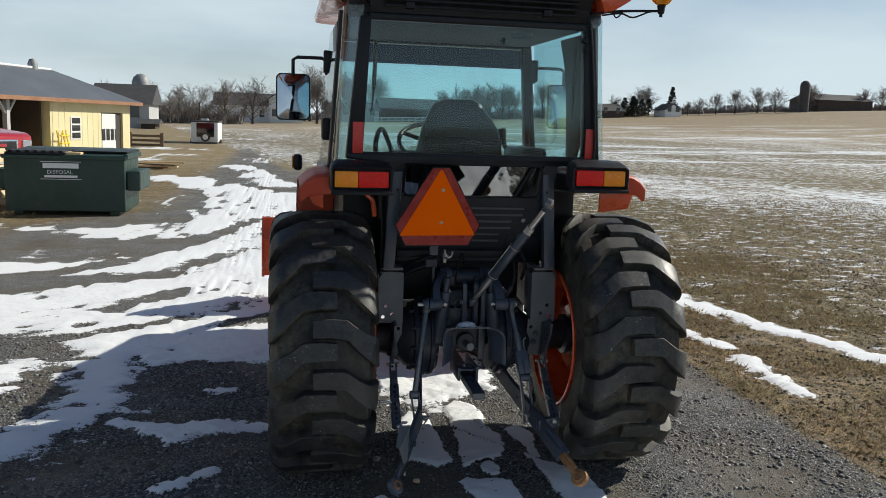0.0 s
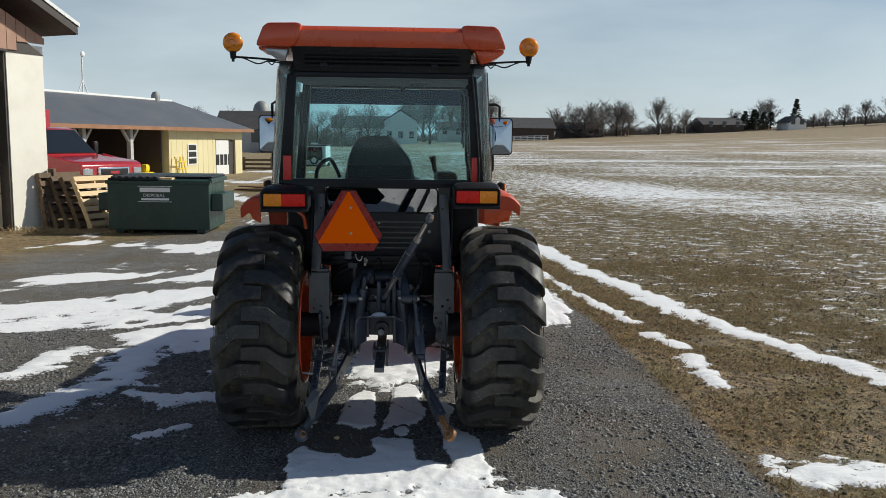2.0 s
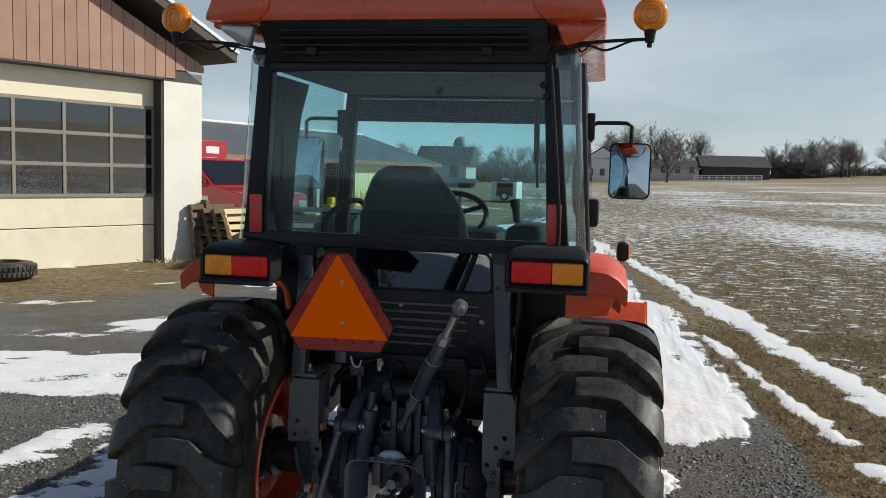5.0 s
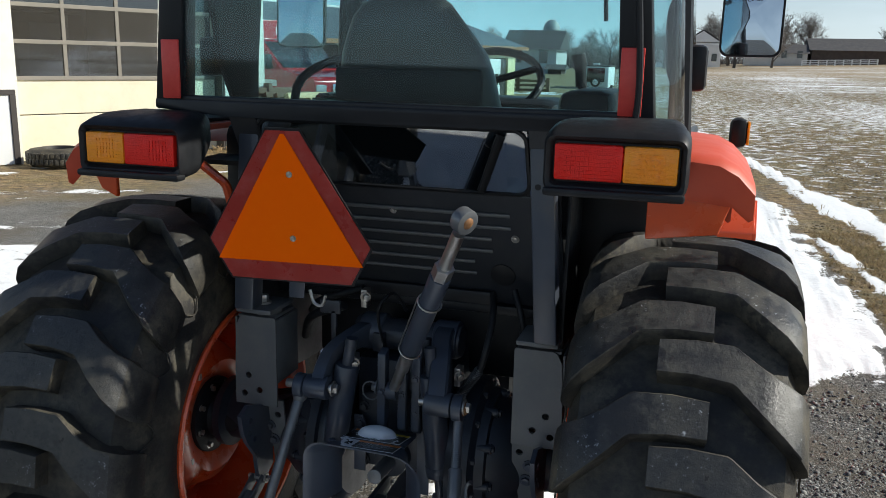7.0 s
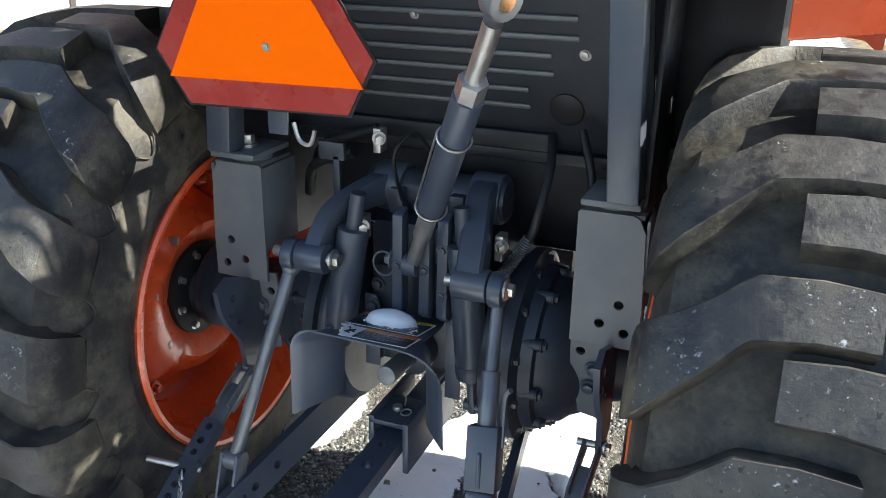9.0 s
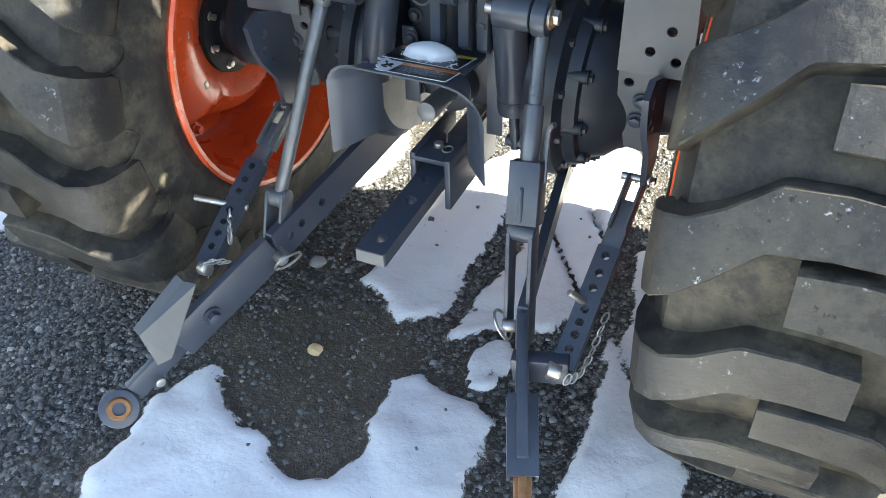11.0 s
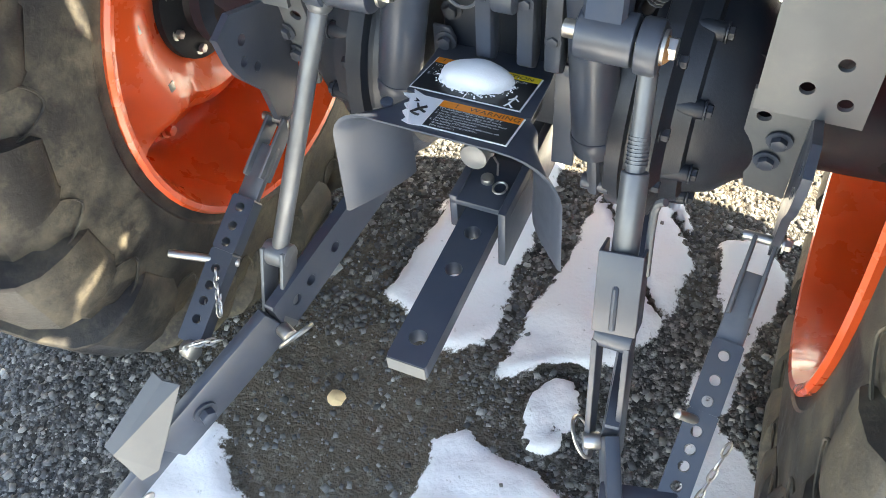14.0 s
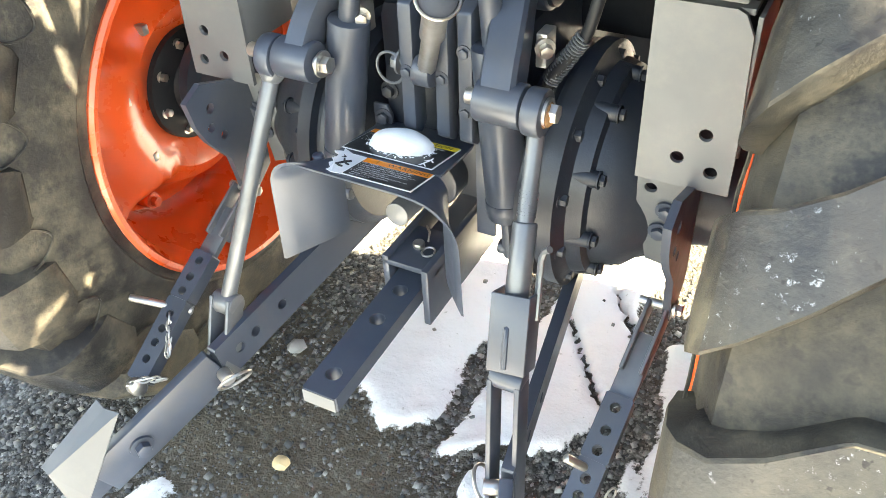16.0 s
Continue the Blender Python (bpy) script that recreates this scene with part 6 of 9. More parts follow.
# beacons on wire arms
for s in (-1, 1):
    bx, by, bz = s * 0.838, 0.105, 2.285
    bm = nb()
    tube(bm, [(s * 0.50, 0.17, 2.175), (s * 0.58, 0.12, 2.19), (s * 0.70, 0.105, 2.20), (s * 0.845, 0.105, 2.207)], 0.006, 8, 4)
    tube(bm, [(s * 0.56, 0.13, 2.175), (s * 0.64, 0.10, 2.185), (s * 0.70, 0.10, 2.17), (s * 0.78, 0.10, 2.20), (bx, 0.10, 2.205)], 0.004, 6, 4)
    tube(bm, [(s * 0.60, 0.11, 2.20), (s * 0.62, 0.10, 2.165), (s * 0.655, 0.10, 2.20)], 0.0035, 6, 5)
    arm = part("beacon_arm", bm, CABFRAME, tractor, "black wire arm with cable")
    part("beacon_base", cyl(cyl(nb(), (bx, by, 2.195), (bx, by, 2.235), 0.014, 0.02, seg=16), (bx, by, 2.180), (bx, by, 2.20), 0.008, seg=12), BLACKPL, arm)
    bm = nb()
    lathe(bm, [(-0.022, 0.0), (-0.022, 0.030), (-0.018, 0.046), (-0.010, 0.054), (0.0, 0.0565), (0.010, 0.054), (0.018, 0.046), (0.026, 0.030), (0.030, 0.012), (0.031, 0.0)], (bx, by, bz), "y", 32)
    for rr in (0.018, 0.032):
        tube(bm, [(bx + rr * math.cos(a), by - 0.0245, bz + rr * math.sin(a)) for a in np.linspace(0, 2 * math.pi, 20, endpoint=False)], 0.002, 5, closed=True)
    part("beacon_lens", bm, AMBERB, arm, "round amber warning lamp")

# fenders with tail lights
for s in (-1, 1):
    bm = nb()
    # black inner fender: an upright side wall and a narrow arched top
    prism(bm, [(0.24, 0.97), (0.27, 1.40), (0.95, 1.40), (1.02, 0.74), (0.70, 0.70), (0.40, 0.72)], 0, s * 0.415, s * 0.425, 0.002)
    secs = []
    for k in range(9):
        th = radians(84 + 76 * k / 8)
        secs.append([bm.verts.new((s * x, AXLE_Y - r * math.cos(th), HUB_Z + 0.04 + r * math.sin(th))) for x, r in ((0.424, 0.700), (0.424, 0.712), (0.56, 0.712), (0.56, 0.700))])
    for a, b in zip(secs, secs[1:]):
        for k in range(4):
            bm.faces.new((a[k], a[(k + 1) % 4], b[(k + 1) % 4], b[k]))
    bm.faces.new(secs[0][::-1])
    bm.faces.new(secs[-1])
    part("inner_fender", bm, BLACKPL, tractor, "black inner fender")
    # orange outer fender: curved cap with a drooping outer edge and a turned-down rear lip
    drop = 0.0 if s > 0 else 0.027
    bm = nb()
    secs = []
    for y, z, lip in ((0.056, 1.375, True), (0.050, 1.440, False), (0.060, 1.450, False), (0.10, 1.456, False), (0.30, 1.462, False), (0.55, 1.46, False), (0.85, 1.43, False), (1.05, 1.33, False), (1.12, 1.2, False)):
        row = []
        for x, dy, dz in ((0.60, 0.0, 0.0), (0.68, 0.0, 0.0), (0.735, 0.004, 0.006), (0.772, 0.010, 0.026), (0.806, 0.020, 0.062), (0.798, 0.026, 0.068), (0.765, 0.020, 0.040), (0.60, 0.012, 0.016)):
            zz = min(1.372 + 0.09 * (x - 0.60), z - dz + 0.016) if lip else z - dz
            row.append(bm.verts.new((s * x, y + dy, zz - drop)))
        secs.append(row)
    for a, b in zip(secs, secs[1:]):
        for k in range(8):
            bm.faces.new((a[k], a[(k + 1) % 8], b[(k + 1) % 8], b[k]))
    bm.faces.new(secs[0][::-1])
    bm.faces.new(secs[-1])
    fender = part("fender", bm, FADED, tractor, "faded orange plastic rear fender")
    bm = nb()
    xi = 0.60 if s > 0 else 0.70
    prism(bm, [(1.385 - drop, s * xi), (1.385 - drop, s * 0.772), (1.36 - drop, s * 0.768), (1.285, s * 0.745), (1.265, s * xi)], 1, 0.12, 0.135, 0.004)
    part("fender_skirt", bm, ORANGE, fender, "orange painted steel fender skirt")
    if s < 0:
        part("fender_edge", tube(nb(), [(s * 0.58, 0.20, 1.405 - drop), (s * 0.535, 0.22, 1.385 - drop), (s * 0.49, 0.24, 1.345 - drop), (s * 0.465, 0.25, 1.29), (s * 0.455, 0.26, 1.22)], 0.012, 8, 5), ORANGE, fender)
    # lamp housing: a hooded shell with rounded corners, a deep lower lip and two lenses
    swap = Matrix(((1, 0, 0, 0), (0, 0, 1, 0), (0, 1, 0, 0), (0, 0, 0, 1)))
    bm = nb()
    levels = []
    for y, a, b, z0, z1, r in ((-0.016, 0.423, 0.663, 1.396, 1.475, 0.010), (-0.030, 0.417, 0.668, 1.389, 1.481, 0.014), (-0.034, 0.410, 0.674, 1.380, 1.486, 0.018), (-0.028, 0.406, 0.678, 1.373, 1.492, 0.024), (0.0, 0.403, 0.680, 1.371, 1.503, 0.030),
                               (0.045, 0.403, 0.680, 1.374, 1.512, 0.036), (0.075, 0.412, 0.676, 1.384, 1.514, 0.040), (0.16, 0.45, 0.672, 1.405, 1.514, 0.040), (0.24, 0.50, 0.668, 1.42, 1.508, 0.036)):
        xa, xb = sorted((s * a, s * b))
        levels.append((rounded(xa, z0 - drop, xb, z1 - drop, r, 5), y))
    loft(bm, levels)
    bm.transform(swap)
    hs = part("lamp_housing", bm, BLACKPL, tractor, "dusty black tail lamp housing")
    xa, xb = sorted((s * 0.408, s * 0.676))
    part("lower_lip", box(nb(), (xa, -0.048, 1.370 - drop), (xb, -0.012, 1.386 - drop), 0.006), BLACKPL, hs)
    xa, xb = sorted((s * 0.426, s * 0.5575))
    bm = box(nb(), (xa, -0.030, 1.400 - drop), (xb, 0.0, 1.471 - drop), 0.005)
    for i in range(6):
        for j in range(5):
            c = s * (0.448 + 0.0085 * i)
            box(bm, (c - 0.003, -0.032, 1.413 + 0.0095 * j - drop), (c + 0.003, -0.0295, 1.419 + 0.0095 * j - drop))
    for j in range(9):
        box(bm, (xa + 0.006, -0.0308, 1.405 + 0.0075 * j - drop), (xb - 0.006, -0.0295, 1.4065 + 0.0075 * j - drop))
    part("red_lens", bm, REDLENS, hs, "red tail lamp lens")
    xa, xb = sorted((s * 0.5585, s * 0.660))
    bm = box(nb(), (xa, -0.030, 1.400 - drop), (xb, 0.0, 1.471 - drop), 0.005)
    for i in range(6):
        for j in range(5):
            c = s * (0.588 + 0.0085 * i)
            box(bm, (c - 0.003, -0.032, 1.413 + 0.0095 * j - drop), (c + 0.003, -0.0295, 1.419 + 0.0095 * j - drop))
    for j in range(9):
        box(bm, (xa + 0.006, -0.0308, 1.405 + 0.0075 * j - drop), (xb - 0.006, -0.0295, 1.4065 + 0.0075 * j - drop))
    part("amber_lens", bm, AMBER, hs, "amber turn lamp lens")
    # front-facing turn lamp on the fender
    bm = nb()
    box(bm, (s * 0.80 - 0.025, 1.02, 1.38), (s * 0.80 + 0.025, 1.10, 1.47), 0.02)
    ob = part("side_lamp", bm, BLACKPL, fender, "black side turn lamp")
    part("side_lens", box(nb(), (s * 0.828 - 0.004, 1.03, 1.39), (s * 0.828 + 0.004, 1.09, 1.46), 0.006), AMBER, fender, "amber side lens")
    # mirror
    bm = nb()
    tube(bm, [(s * 0.63, 1.43, 1.92), (s * 0.64, 1.43, 2.0), (s * 0.66, 1.43, 2.015), (s * 0.80, 1.43, 2.015), (s * 0.825, 1.43, 2.0), (s * 0.825, 1.43, 1.88)], 0.0105, 8)
    box(bm, (s * 0.625 - 0.025, 1.40, 1.93), (s * 0.625 + 0.025, 1.46, 2.06), 0.006)
    marm = part("mirror_arm", bm, CABFRAME, tractor)
    mm = pose(s * 0.825, 1.43, 1.785, -3, 0, -5 * s)
    bm = nb()
    loft(bm, [([(x, z) for x, z in rounded(-0.098, -0.135, 0.098, 0.135, 0.03, 4)], -0.012), ([(x, z) for x, z in rounded(-0.098, -0.135, 0.098, 0.135, 0.03, 4)], 0.008), ([(x, z) for x, z in rounded(-0.08, -0.115, 0.08, 0.115, 0.03, 4)], 0.045)])
    bm.transform(mm @ Matrix(((1, 0, 0, 0), (0, 0, 1, 0), (0, 1, 0, 0), (0, 0, 0, 1))))
    msh = part("mirror_shell", bm, BLACKPL, marm, "black rear-view mirror")
    bm = nb()
    face = rounded(-0.091, -0.128, 0.091, 0.128, 0.026, 4)
    loft(bm, [(face, -0.0120)] + [([(x * f, z * f) for x, z in face], -0.0135 - 0.0075 * (1 - f * f)) for f in (1.0, 0.85, 0.7, 0.55, 0.4, 0.25, 0.1)])
    bm.transform(mm @ Matrix(((1, 0, 0, 0), (0, 0, 1, 0), (0, 1, 0, 0), (0, 0, 0, 1))))
    part("mirror_glass", bm, MIRROR, marm, "convex mirror glass")
bm = nb()
box(bm, (0.645, 0.50, 1.56), (0.695, 0.58, 1.67), 0.015)
part("door_latch", bm, BLACKPL, tractor)
part("door_latch", box(nb(), (-0.695, 0.50, 1.56), (-0.645, 0.58, 1.67), 0.015), BLACKPL, tractor)

# rear bulkhead below the window: raked, its foot farther forward than its top
def rake(bm):
    for v in bm.verts:
        v.co.y += 0.55 * (1.42 - v.co.z)
    return bm


BY = 0.195
bm = nb()
prism(bm, [(1.00, -0.40), (1.00, 0.40), (1.478, 0.40), (1.478, 0.335), (1.315, 0.335), (1.315, -0.33), (1.478, -0.33), (1.478, -0.40)], 1, BY, BY + 0.012)
panel = part("rear_bulkhead", rake(bm), BULKHEAD, tractor, "ribbed grey steel bulkhead")
# ribs take paler paint than their sheet: highlights put into the colour
for i in range(6):
    z = 1.262 - 0.034 * i
    part("pressed_rib", rake(tube(nb(), [(-0.30, BY, z), (-0.29, BY - 0.002, z), (0.27 - (0.05 if i in (2, 3) else 0.0) - (0.10 if i > 3 else 0.0), BY - 0.002, z), (0.275 - (0.05 if i in (2, 3) else 0.0) - (0.10 if i > 3 else 0.0), BY, z)], 0.0055, 8)), PANEL, panel)
part("lower_window", rake(box(nb(), (-0.327, BY - 0.003, 1.317), (0.332, BY + 0.001, 1.474))), LOWGLASS, panel, "dark glossy lower rear window", smooth=False).visible_shadow = False
part("window_seal", rake(tube(nb(), [(x, BY - 0.003, z) for x, z in rounded(-0.325, 1.319, 0.330, 1.474, 0.03, 5)], 0.005, 6, closed=True)), BLACKPL, panel)
bm = nb()
for cx in (-1, 1):
    x0 = 0.003 + cx * 0.327
    for f in range(5):
        a0, a1 = math.pi / 2 * f / 5, math.pi / 2 * (f + 1) / 5
        q = [(x0, 1.317), (x0 - cx * 0.03 * (1 - math.sin(a0)), 1.317 + 0.03 * (1 - math.cos(a0))), (x0 - cx * 0.03 * (1 - math.sin(a1)), 1.317 + 0.03 * (1 - math.cos(a1)))]
        bm.faces.new([bm.verts.new((x, BY - 0.0035, z)) for x, z in q])
part("corner_web", rake(bm), BLACKPL, panel)
part("access_plug", rake(cyl(nb(), (0.245, BY + 0.001, 1.092), (0.245, BY - 0.005, 1.092), 0.032, seg=26, bevel=0.002)), BLACKPL, panel)
part("wiper_arm", rake(tube(nb(), [(0.215, BY - 0.010, 1.325), (0.225, BY - 0.012, 1.345), (0.275, BY - 0.012, 1.462)], 0.010, 8)), BLACKPL, panel)
for s in (-1, 1):
    bm = nb()
    prism(bm, [(0.985, s * 0.364), (0.985, s * 0.418), (1.478, s * 0.386), (1.478, s * 0.332)], 1, BY - 0.008, BY + 0.045, 0.005)
    post = part("bulkhead_post", bm, CHASSIS, tractor, "slate grey steel upright post")
    # solid black discs painted as the shade inside two holes
    for z in (1.445, 1.350):
        part("bolt_hole", cyl(nb(), (s * 0.358, BY - 0.0095, z), (s * 0.358, BY - 0.006, z), 0.007, seg=14), BLACKPL, post)
for x, z, r in ((-0.139, 1.028, 0.008), (0.139, 1.022, 0.008), (0.285, 1.20, 0.007), (-0.02, 1.255, 0.006)):
    part("bolt", rake(hexbolt(nb(), (x, BY, z), (0, -1, 0), r, 0.008)), STEEL, panel)
part("bulkhead_flange", box(nb(), (-0.40, 0.395, 0.980), (0.40, 0.45, 1.004), 0.004), CABFRAME, tractor)
part("flange_trough", box(nb(), (-0.33, 0.385, 1.004), (0.22, 0.41, 1.040), 0.004), CABFRAME, tractor)
bm = nb()
box(bm, (-0.205, 0.25, 0.98), (-0.15, 0.26, 1.015), 0.002)
box(bm, (-0.175, 0.25, 0.90), (-0.160, 0.26, 0.99), 0.002)
part("spring_tab", bm, CAST, tractor)

# triangle sign
def smv_poly(f):
    # corners of the cut triangle, x and z
    return [(-0.200 * f, 0.0), (-0.150 * f, -0.094 * f), (0.150 * f, -0.094 * f), (0.200 * f, 0.0), (0.040 * f, 0.268 * f), (-0.040 * f, 0.268 * f)]


SMV = pose(-0.188, 0.056, 1.202, 6.5, 0, 5.0)
flip = Matrix(((1, 0, 0, 0), (0, 0, 1, 0), (0, 1, 0, 0), (0, 0, 0, 1)))


def smv_layer(poly, y0, y1, bevel=0.0):
    bm = nb()
    a = [bm.verts.new((x, y0, z)) for x, z in poly]
    b = [bm.verts.new((x, y1, z)) for x, z in poly]
    bm.faces.new(a)
    bm.faces.new(b[::-1])
    n = len(poly)
    for i in range(n):
        bm.faces.new((a[i], a[(i + 1) % n], b[(i + 1) % n], b[i]))
    bm.transform(SMV)
    return bm


sign = part("warning_triangle", smv_layer(smv_poly(1.0), -0.002, 0.002), BLACKPL, tractor, "slow vehicle triangle with dark rim", smooth=False)
part("red_border", smv_layer([(x * 0.972, z * 0.972 + 0.002) for x, z in smv_poly(1.0)], -0.0045, -0.002), SMV_R, sign, "dark red reflective border", smooth=False)
part("orange_field", smv_layer([(-0.176, -0.044), (0.176, -0.044), (0.004, 0.256), (-0.004, 0.256)], -0.007, -0.0045), SMV_O, sign, "bright orange triangle face", smooth=False)
for z in (0.165, 0.015):
    bm = hexbolt(nb(), (0.012, -0.007, z), (0, -1, 0), 0.005, 0.004)
    bm.transform(SMV)
    part("bolt", bm, STEEL, sign)
bm = nb()
box(bm, (-0.215, 0.10, 1.06), (-0.175, 0.106, 1.40), 0.002)
box(bm, (-0.215, 0.075, 1.12), (-0.205, 0.355, 1.16), 0.002)
box(bm, (-0.215, 0.06, 1.33), (-0.205, 0.235, 1.37), 0.002)
part("sign_bracket", bm, CHASSIS, sign)
part("sign_hook", tube(nb(), [(-0.15, 0.08, 1.09), (-0.14, 0.08, 1.06), (-0.12, 0.08, 1.055), (-0.11, 0.08, 1.08)], 0.004, 6, 4), STEEL, sign)

# seat, wheel and controls
bm = nb()
loft(bm, [(rounded(-0.25, 0.42, 0.21, 0.60, 0.06), 1.25), (rounded(-0.25, 0.40, 0.21, 0.55, 0.06), 1.45), (rounded(-0.225, 0.385, 0.185, 0.52, 0.06), 1.58), (rounded(-0.215, 0.378, 0.168, 0.50, 0.055), 1.635), (rounded(-0.198, 0.374, 0.135, 0.49, 0.05), 1.68), (rounded(-0.180, 0.376, 0.100, 0.475, 0.045), 1.725), (rounded(-0.155, 0.386, 0.075, 0.465, 0.038), 1.757), (rounded(-0.115, 0.402, 0.045, 0.452, 0.025), 1.776)])
seat = part("seat", bm, SEAT, tractor, "black vinyl operator seat")
part("seat_cushion", loft(nb(), [(rounded(-0.25, 0.45, 0.21, 0.95, 0.08), 1.10), (rounded(-0.25, 0.45, 0.21, 0.95, 0.08), 1.24), (rounded(-0.22, 0.48, 0.18, 0.92, 0.08), 1.27)]), SEAT, seat)
bm = nb()
box(bm, (-0.215, 0.368, 1.46), (0.175, 0.392, 1.60), 0.02)
part("seat_back_shell", bm, BLACKPL, seat)
part("seat_base", box(nb(), (-0.18, 0.5, 1.02), (0.14, 0.9, 1.12), 0.02), BLACKPL, seat)
bm = nb()
wc, wx, wy = Vector((-0.03, 1.22, 1.545)), Vector((1, 0, 0)), Vector((0, 0.82, 0.57))
tube(bm, [wc + wx * 0.19 * math.cos(a) + wy * 0.19 * math.sin(a) for a in np.linspace(0, 2 * math.pi, 32, endpoint=False)], 0.014, 8, closed=True)
for a in (0.5, 2.6, 4.7):
    tube(bm, [wc, wc + wx * 0.19 * math.cos(a) + wy * 0.19 * math.sin(a)], 0.012, 8)
cyl(bm, wc, wc + Vector((0, 0.15, -0.22)), 0.03, seg=16)
part("steering_wheel", bm, BLACKPL, tractor, "black steering wheel")
bm = nb()
tube(bm, [(0.37, 0.92, 1.40), (0.36, 0.93, 1.50), (0.335, 0.95, 1.56)], 0.014, 8, 4)
tube(bm, [(0.335, 0.95, 1.55), (0.33, 0.955, 1.60), (0.32, 0.955, 1.645)], [0.017] * 5 + [0.022] * 4, 10, 4)
part("control_lever", bm, BLACKPL, tractor, "black joystick lever")
part("lever_console", box(nb(), (0.33, 0.55, 1.40), (0.47, 0.95, 1.55), 0.03), BLACKPL, tractor)
bm = nb()
tube(bm, [(-0.42, 0.55, 1.42), (-0.42, 0.60, 1.56), (-0.36, 0.85, 1.62), (-0.30, 0.9, 1.50)], 0.013, 8, 5)
part("hand_rail", bm, BLACKPL, tractor)
bm = nb()
box(bm, (-0.30, 1.05, 1.40), (0.25, 1.38, 1.50), 0.05)
part("dashboard", bm, BLACKPL, tractor)

# ---- guard decals and the lump of snow on the guard ----
def guard_pose(x, y, lift, turn=180.0):
    slope = math.degrees(math.atan(-0.21))
    return Matrix.Translation((x, y, 0.7005 + guard_rise(y) + lift)) @ Matrix.Rotation(radians(slope), 4, "X")


def decal(name, x0, y0, x1, y1, lift, material, parent, label=""):
    """A thin sticker on the sloping top of the guard."""
    m = guard_pose((x0 + x1) / 2, (y0 + y1) / 2, lift)
    w, h = x1 - x0, y1 - y0
    return part(name, box(nb(), (-w / 2, -h / 2, -0.0004), (w / 2, h / 2, 0.0004), 0, m), material, parent, label, smooth=False)


dw = decal("warning_decal", -0.034, 0.040, 0.074, 0.106, 0.0012, LBL_WHITE, guard, "peeling warning decal")
torn = [(-0.034, 0.040), (-0.034, 0.106), (-0.058, 0.1065), (-0.074, 0.112), (-0.069, 0.102), (-0.082, 0.098), (-0.071, 0.092), (-0.066, 0.081), (-0.070, 0.075), (-0.061, 0.066), (-0.064, 0.058), (-0.056, 0.050), (-0.058, 0.042), (-0.047, 0.038)]
bm = nb()
ta = [bm.verts.new(guard_pose(x, y, 0.0008).translation) for x, y in torn]
tb = [bm.verts.new(guard_pose(x, y, 0.0016 + (0.003 if x < -0.06 else 0.0)).translation) for x, y in torn]
bm.faces.new(ta[::-1])
bm.faces.new(tb)
for k in range(len(torn)):
    bm.faces.new((ta[k], ta[(k + 1) % len(torn)], tb[(k + 1) % len(torn)], tb[k]))
part("torn_edge", bm, LBL_WHITE, dw, "white decal corner, torn and curling", smooth=False)
decal("decal_field", -0.031, 0.042, 0.072, 0.0895, 0.0022, LBL_BLACK, dw)
decal("decal_heading", -0.031, 0.0900, 0.072, 0.1045, 0.0022, LBL_ORANGE, dw)
words("heading", "WARNING", 0.0125, LBL_BLACK, dw, guard_pose(0.006, 0.0930, 0.003), 1.1)
words("heading", "!", 0.0125, LBL_BLACK, dw, guard_pose(-0.012, 0.0930, 0.003), 1.0)
for k, line in enumerate(("TO AVOID PERSONAL INJURY:", "1. Keep PTO shield in place at all times.", "2. Do not operate the PTO at speeds faster", "    than the speed recommended by the", "    implement manufacturer.", "3. For trailing PTO-driven implements, set", "    drawbar at towing position.", "    (see operator's")):
    words("text_line", line, 0.0056 if k else 0.0064, LBL_WHITE, dw, guard_pose(-0.029, 0.0838 - 0.0056 * k, 0.003), 0.93)
bm = nb()
for pts, r in (([(-0.056, 0.062), (-0.050, 0.074), (-0.043, 0.082)], 0.0018), ([(-0.050, 0.074), (-0.040, 0.069)], 0.0016), ([(-0.050, 0.074), (-0.056, 0.084)], 0.0016), ([(-0.062, 0.086), (-0.058, 0.090), (-0.064, 0.094)], 0.0015), ([(-0.056, 0.062), (-0.044, 0.060)], 0.0016)):
    tube(bm, [guard_pose(x, y, 0.0022).translation for x, y in pts], r, 5)
part("pictogram", bm, LBL_BLACK, dw)
dc = decal("caution_decal", -0.085, 0.118, 0.062, 0.208, 0.0012, LBL_WHITE, guard, "caution decal half hidden by snow")
decal("decal_field", -0.083, 0.120, -0.014, 0.192, 0.0022, LBL_BLACK, dc)
decal("decal_field", -0.012, 0.120, 0.060, 0.192, 0.0022, LBL_BLACK, dc)
decal("decal_heading", -0.083, 0.1925, -0.014, 0.2065, 0.0022, LBL_ORANGE, dc)
decal("decal_heading", -0.012, 0.1925, 0.060, 0.2065, 0.0022, LBL_YELLOW, dc)
words("heading", "CAUTION", 0.012, LBL_BLACK, dc, guard_pose(-0.004, 0.1945, 0.003), 1.05)
for x in (-0.079,):
    for k, line in enumerate(("TO AVOID", "1.", "2. Use")):
        words("text_line", line, 0.0075, LBL_WHITE, dc, guard_pose(x, 0.182 - 0.012 * k, 0.003), 1.0)
words("text_line", "KEEP AWAY FROM", 0.0066, LBL_WHITE, dc, guard_pose(-0.006, 0.184, 0.003), 0.95)
words("heading", "!", 0.012, LBL_BLACK, dc, guard_pose(-0.074, 0.1945, 0.003), 1.0)
bm = nb()
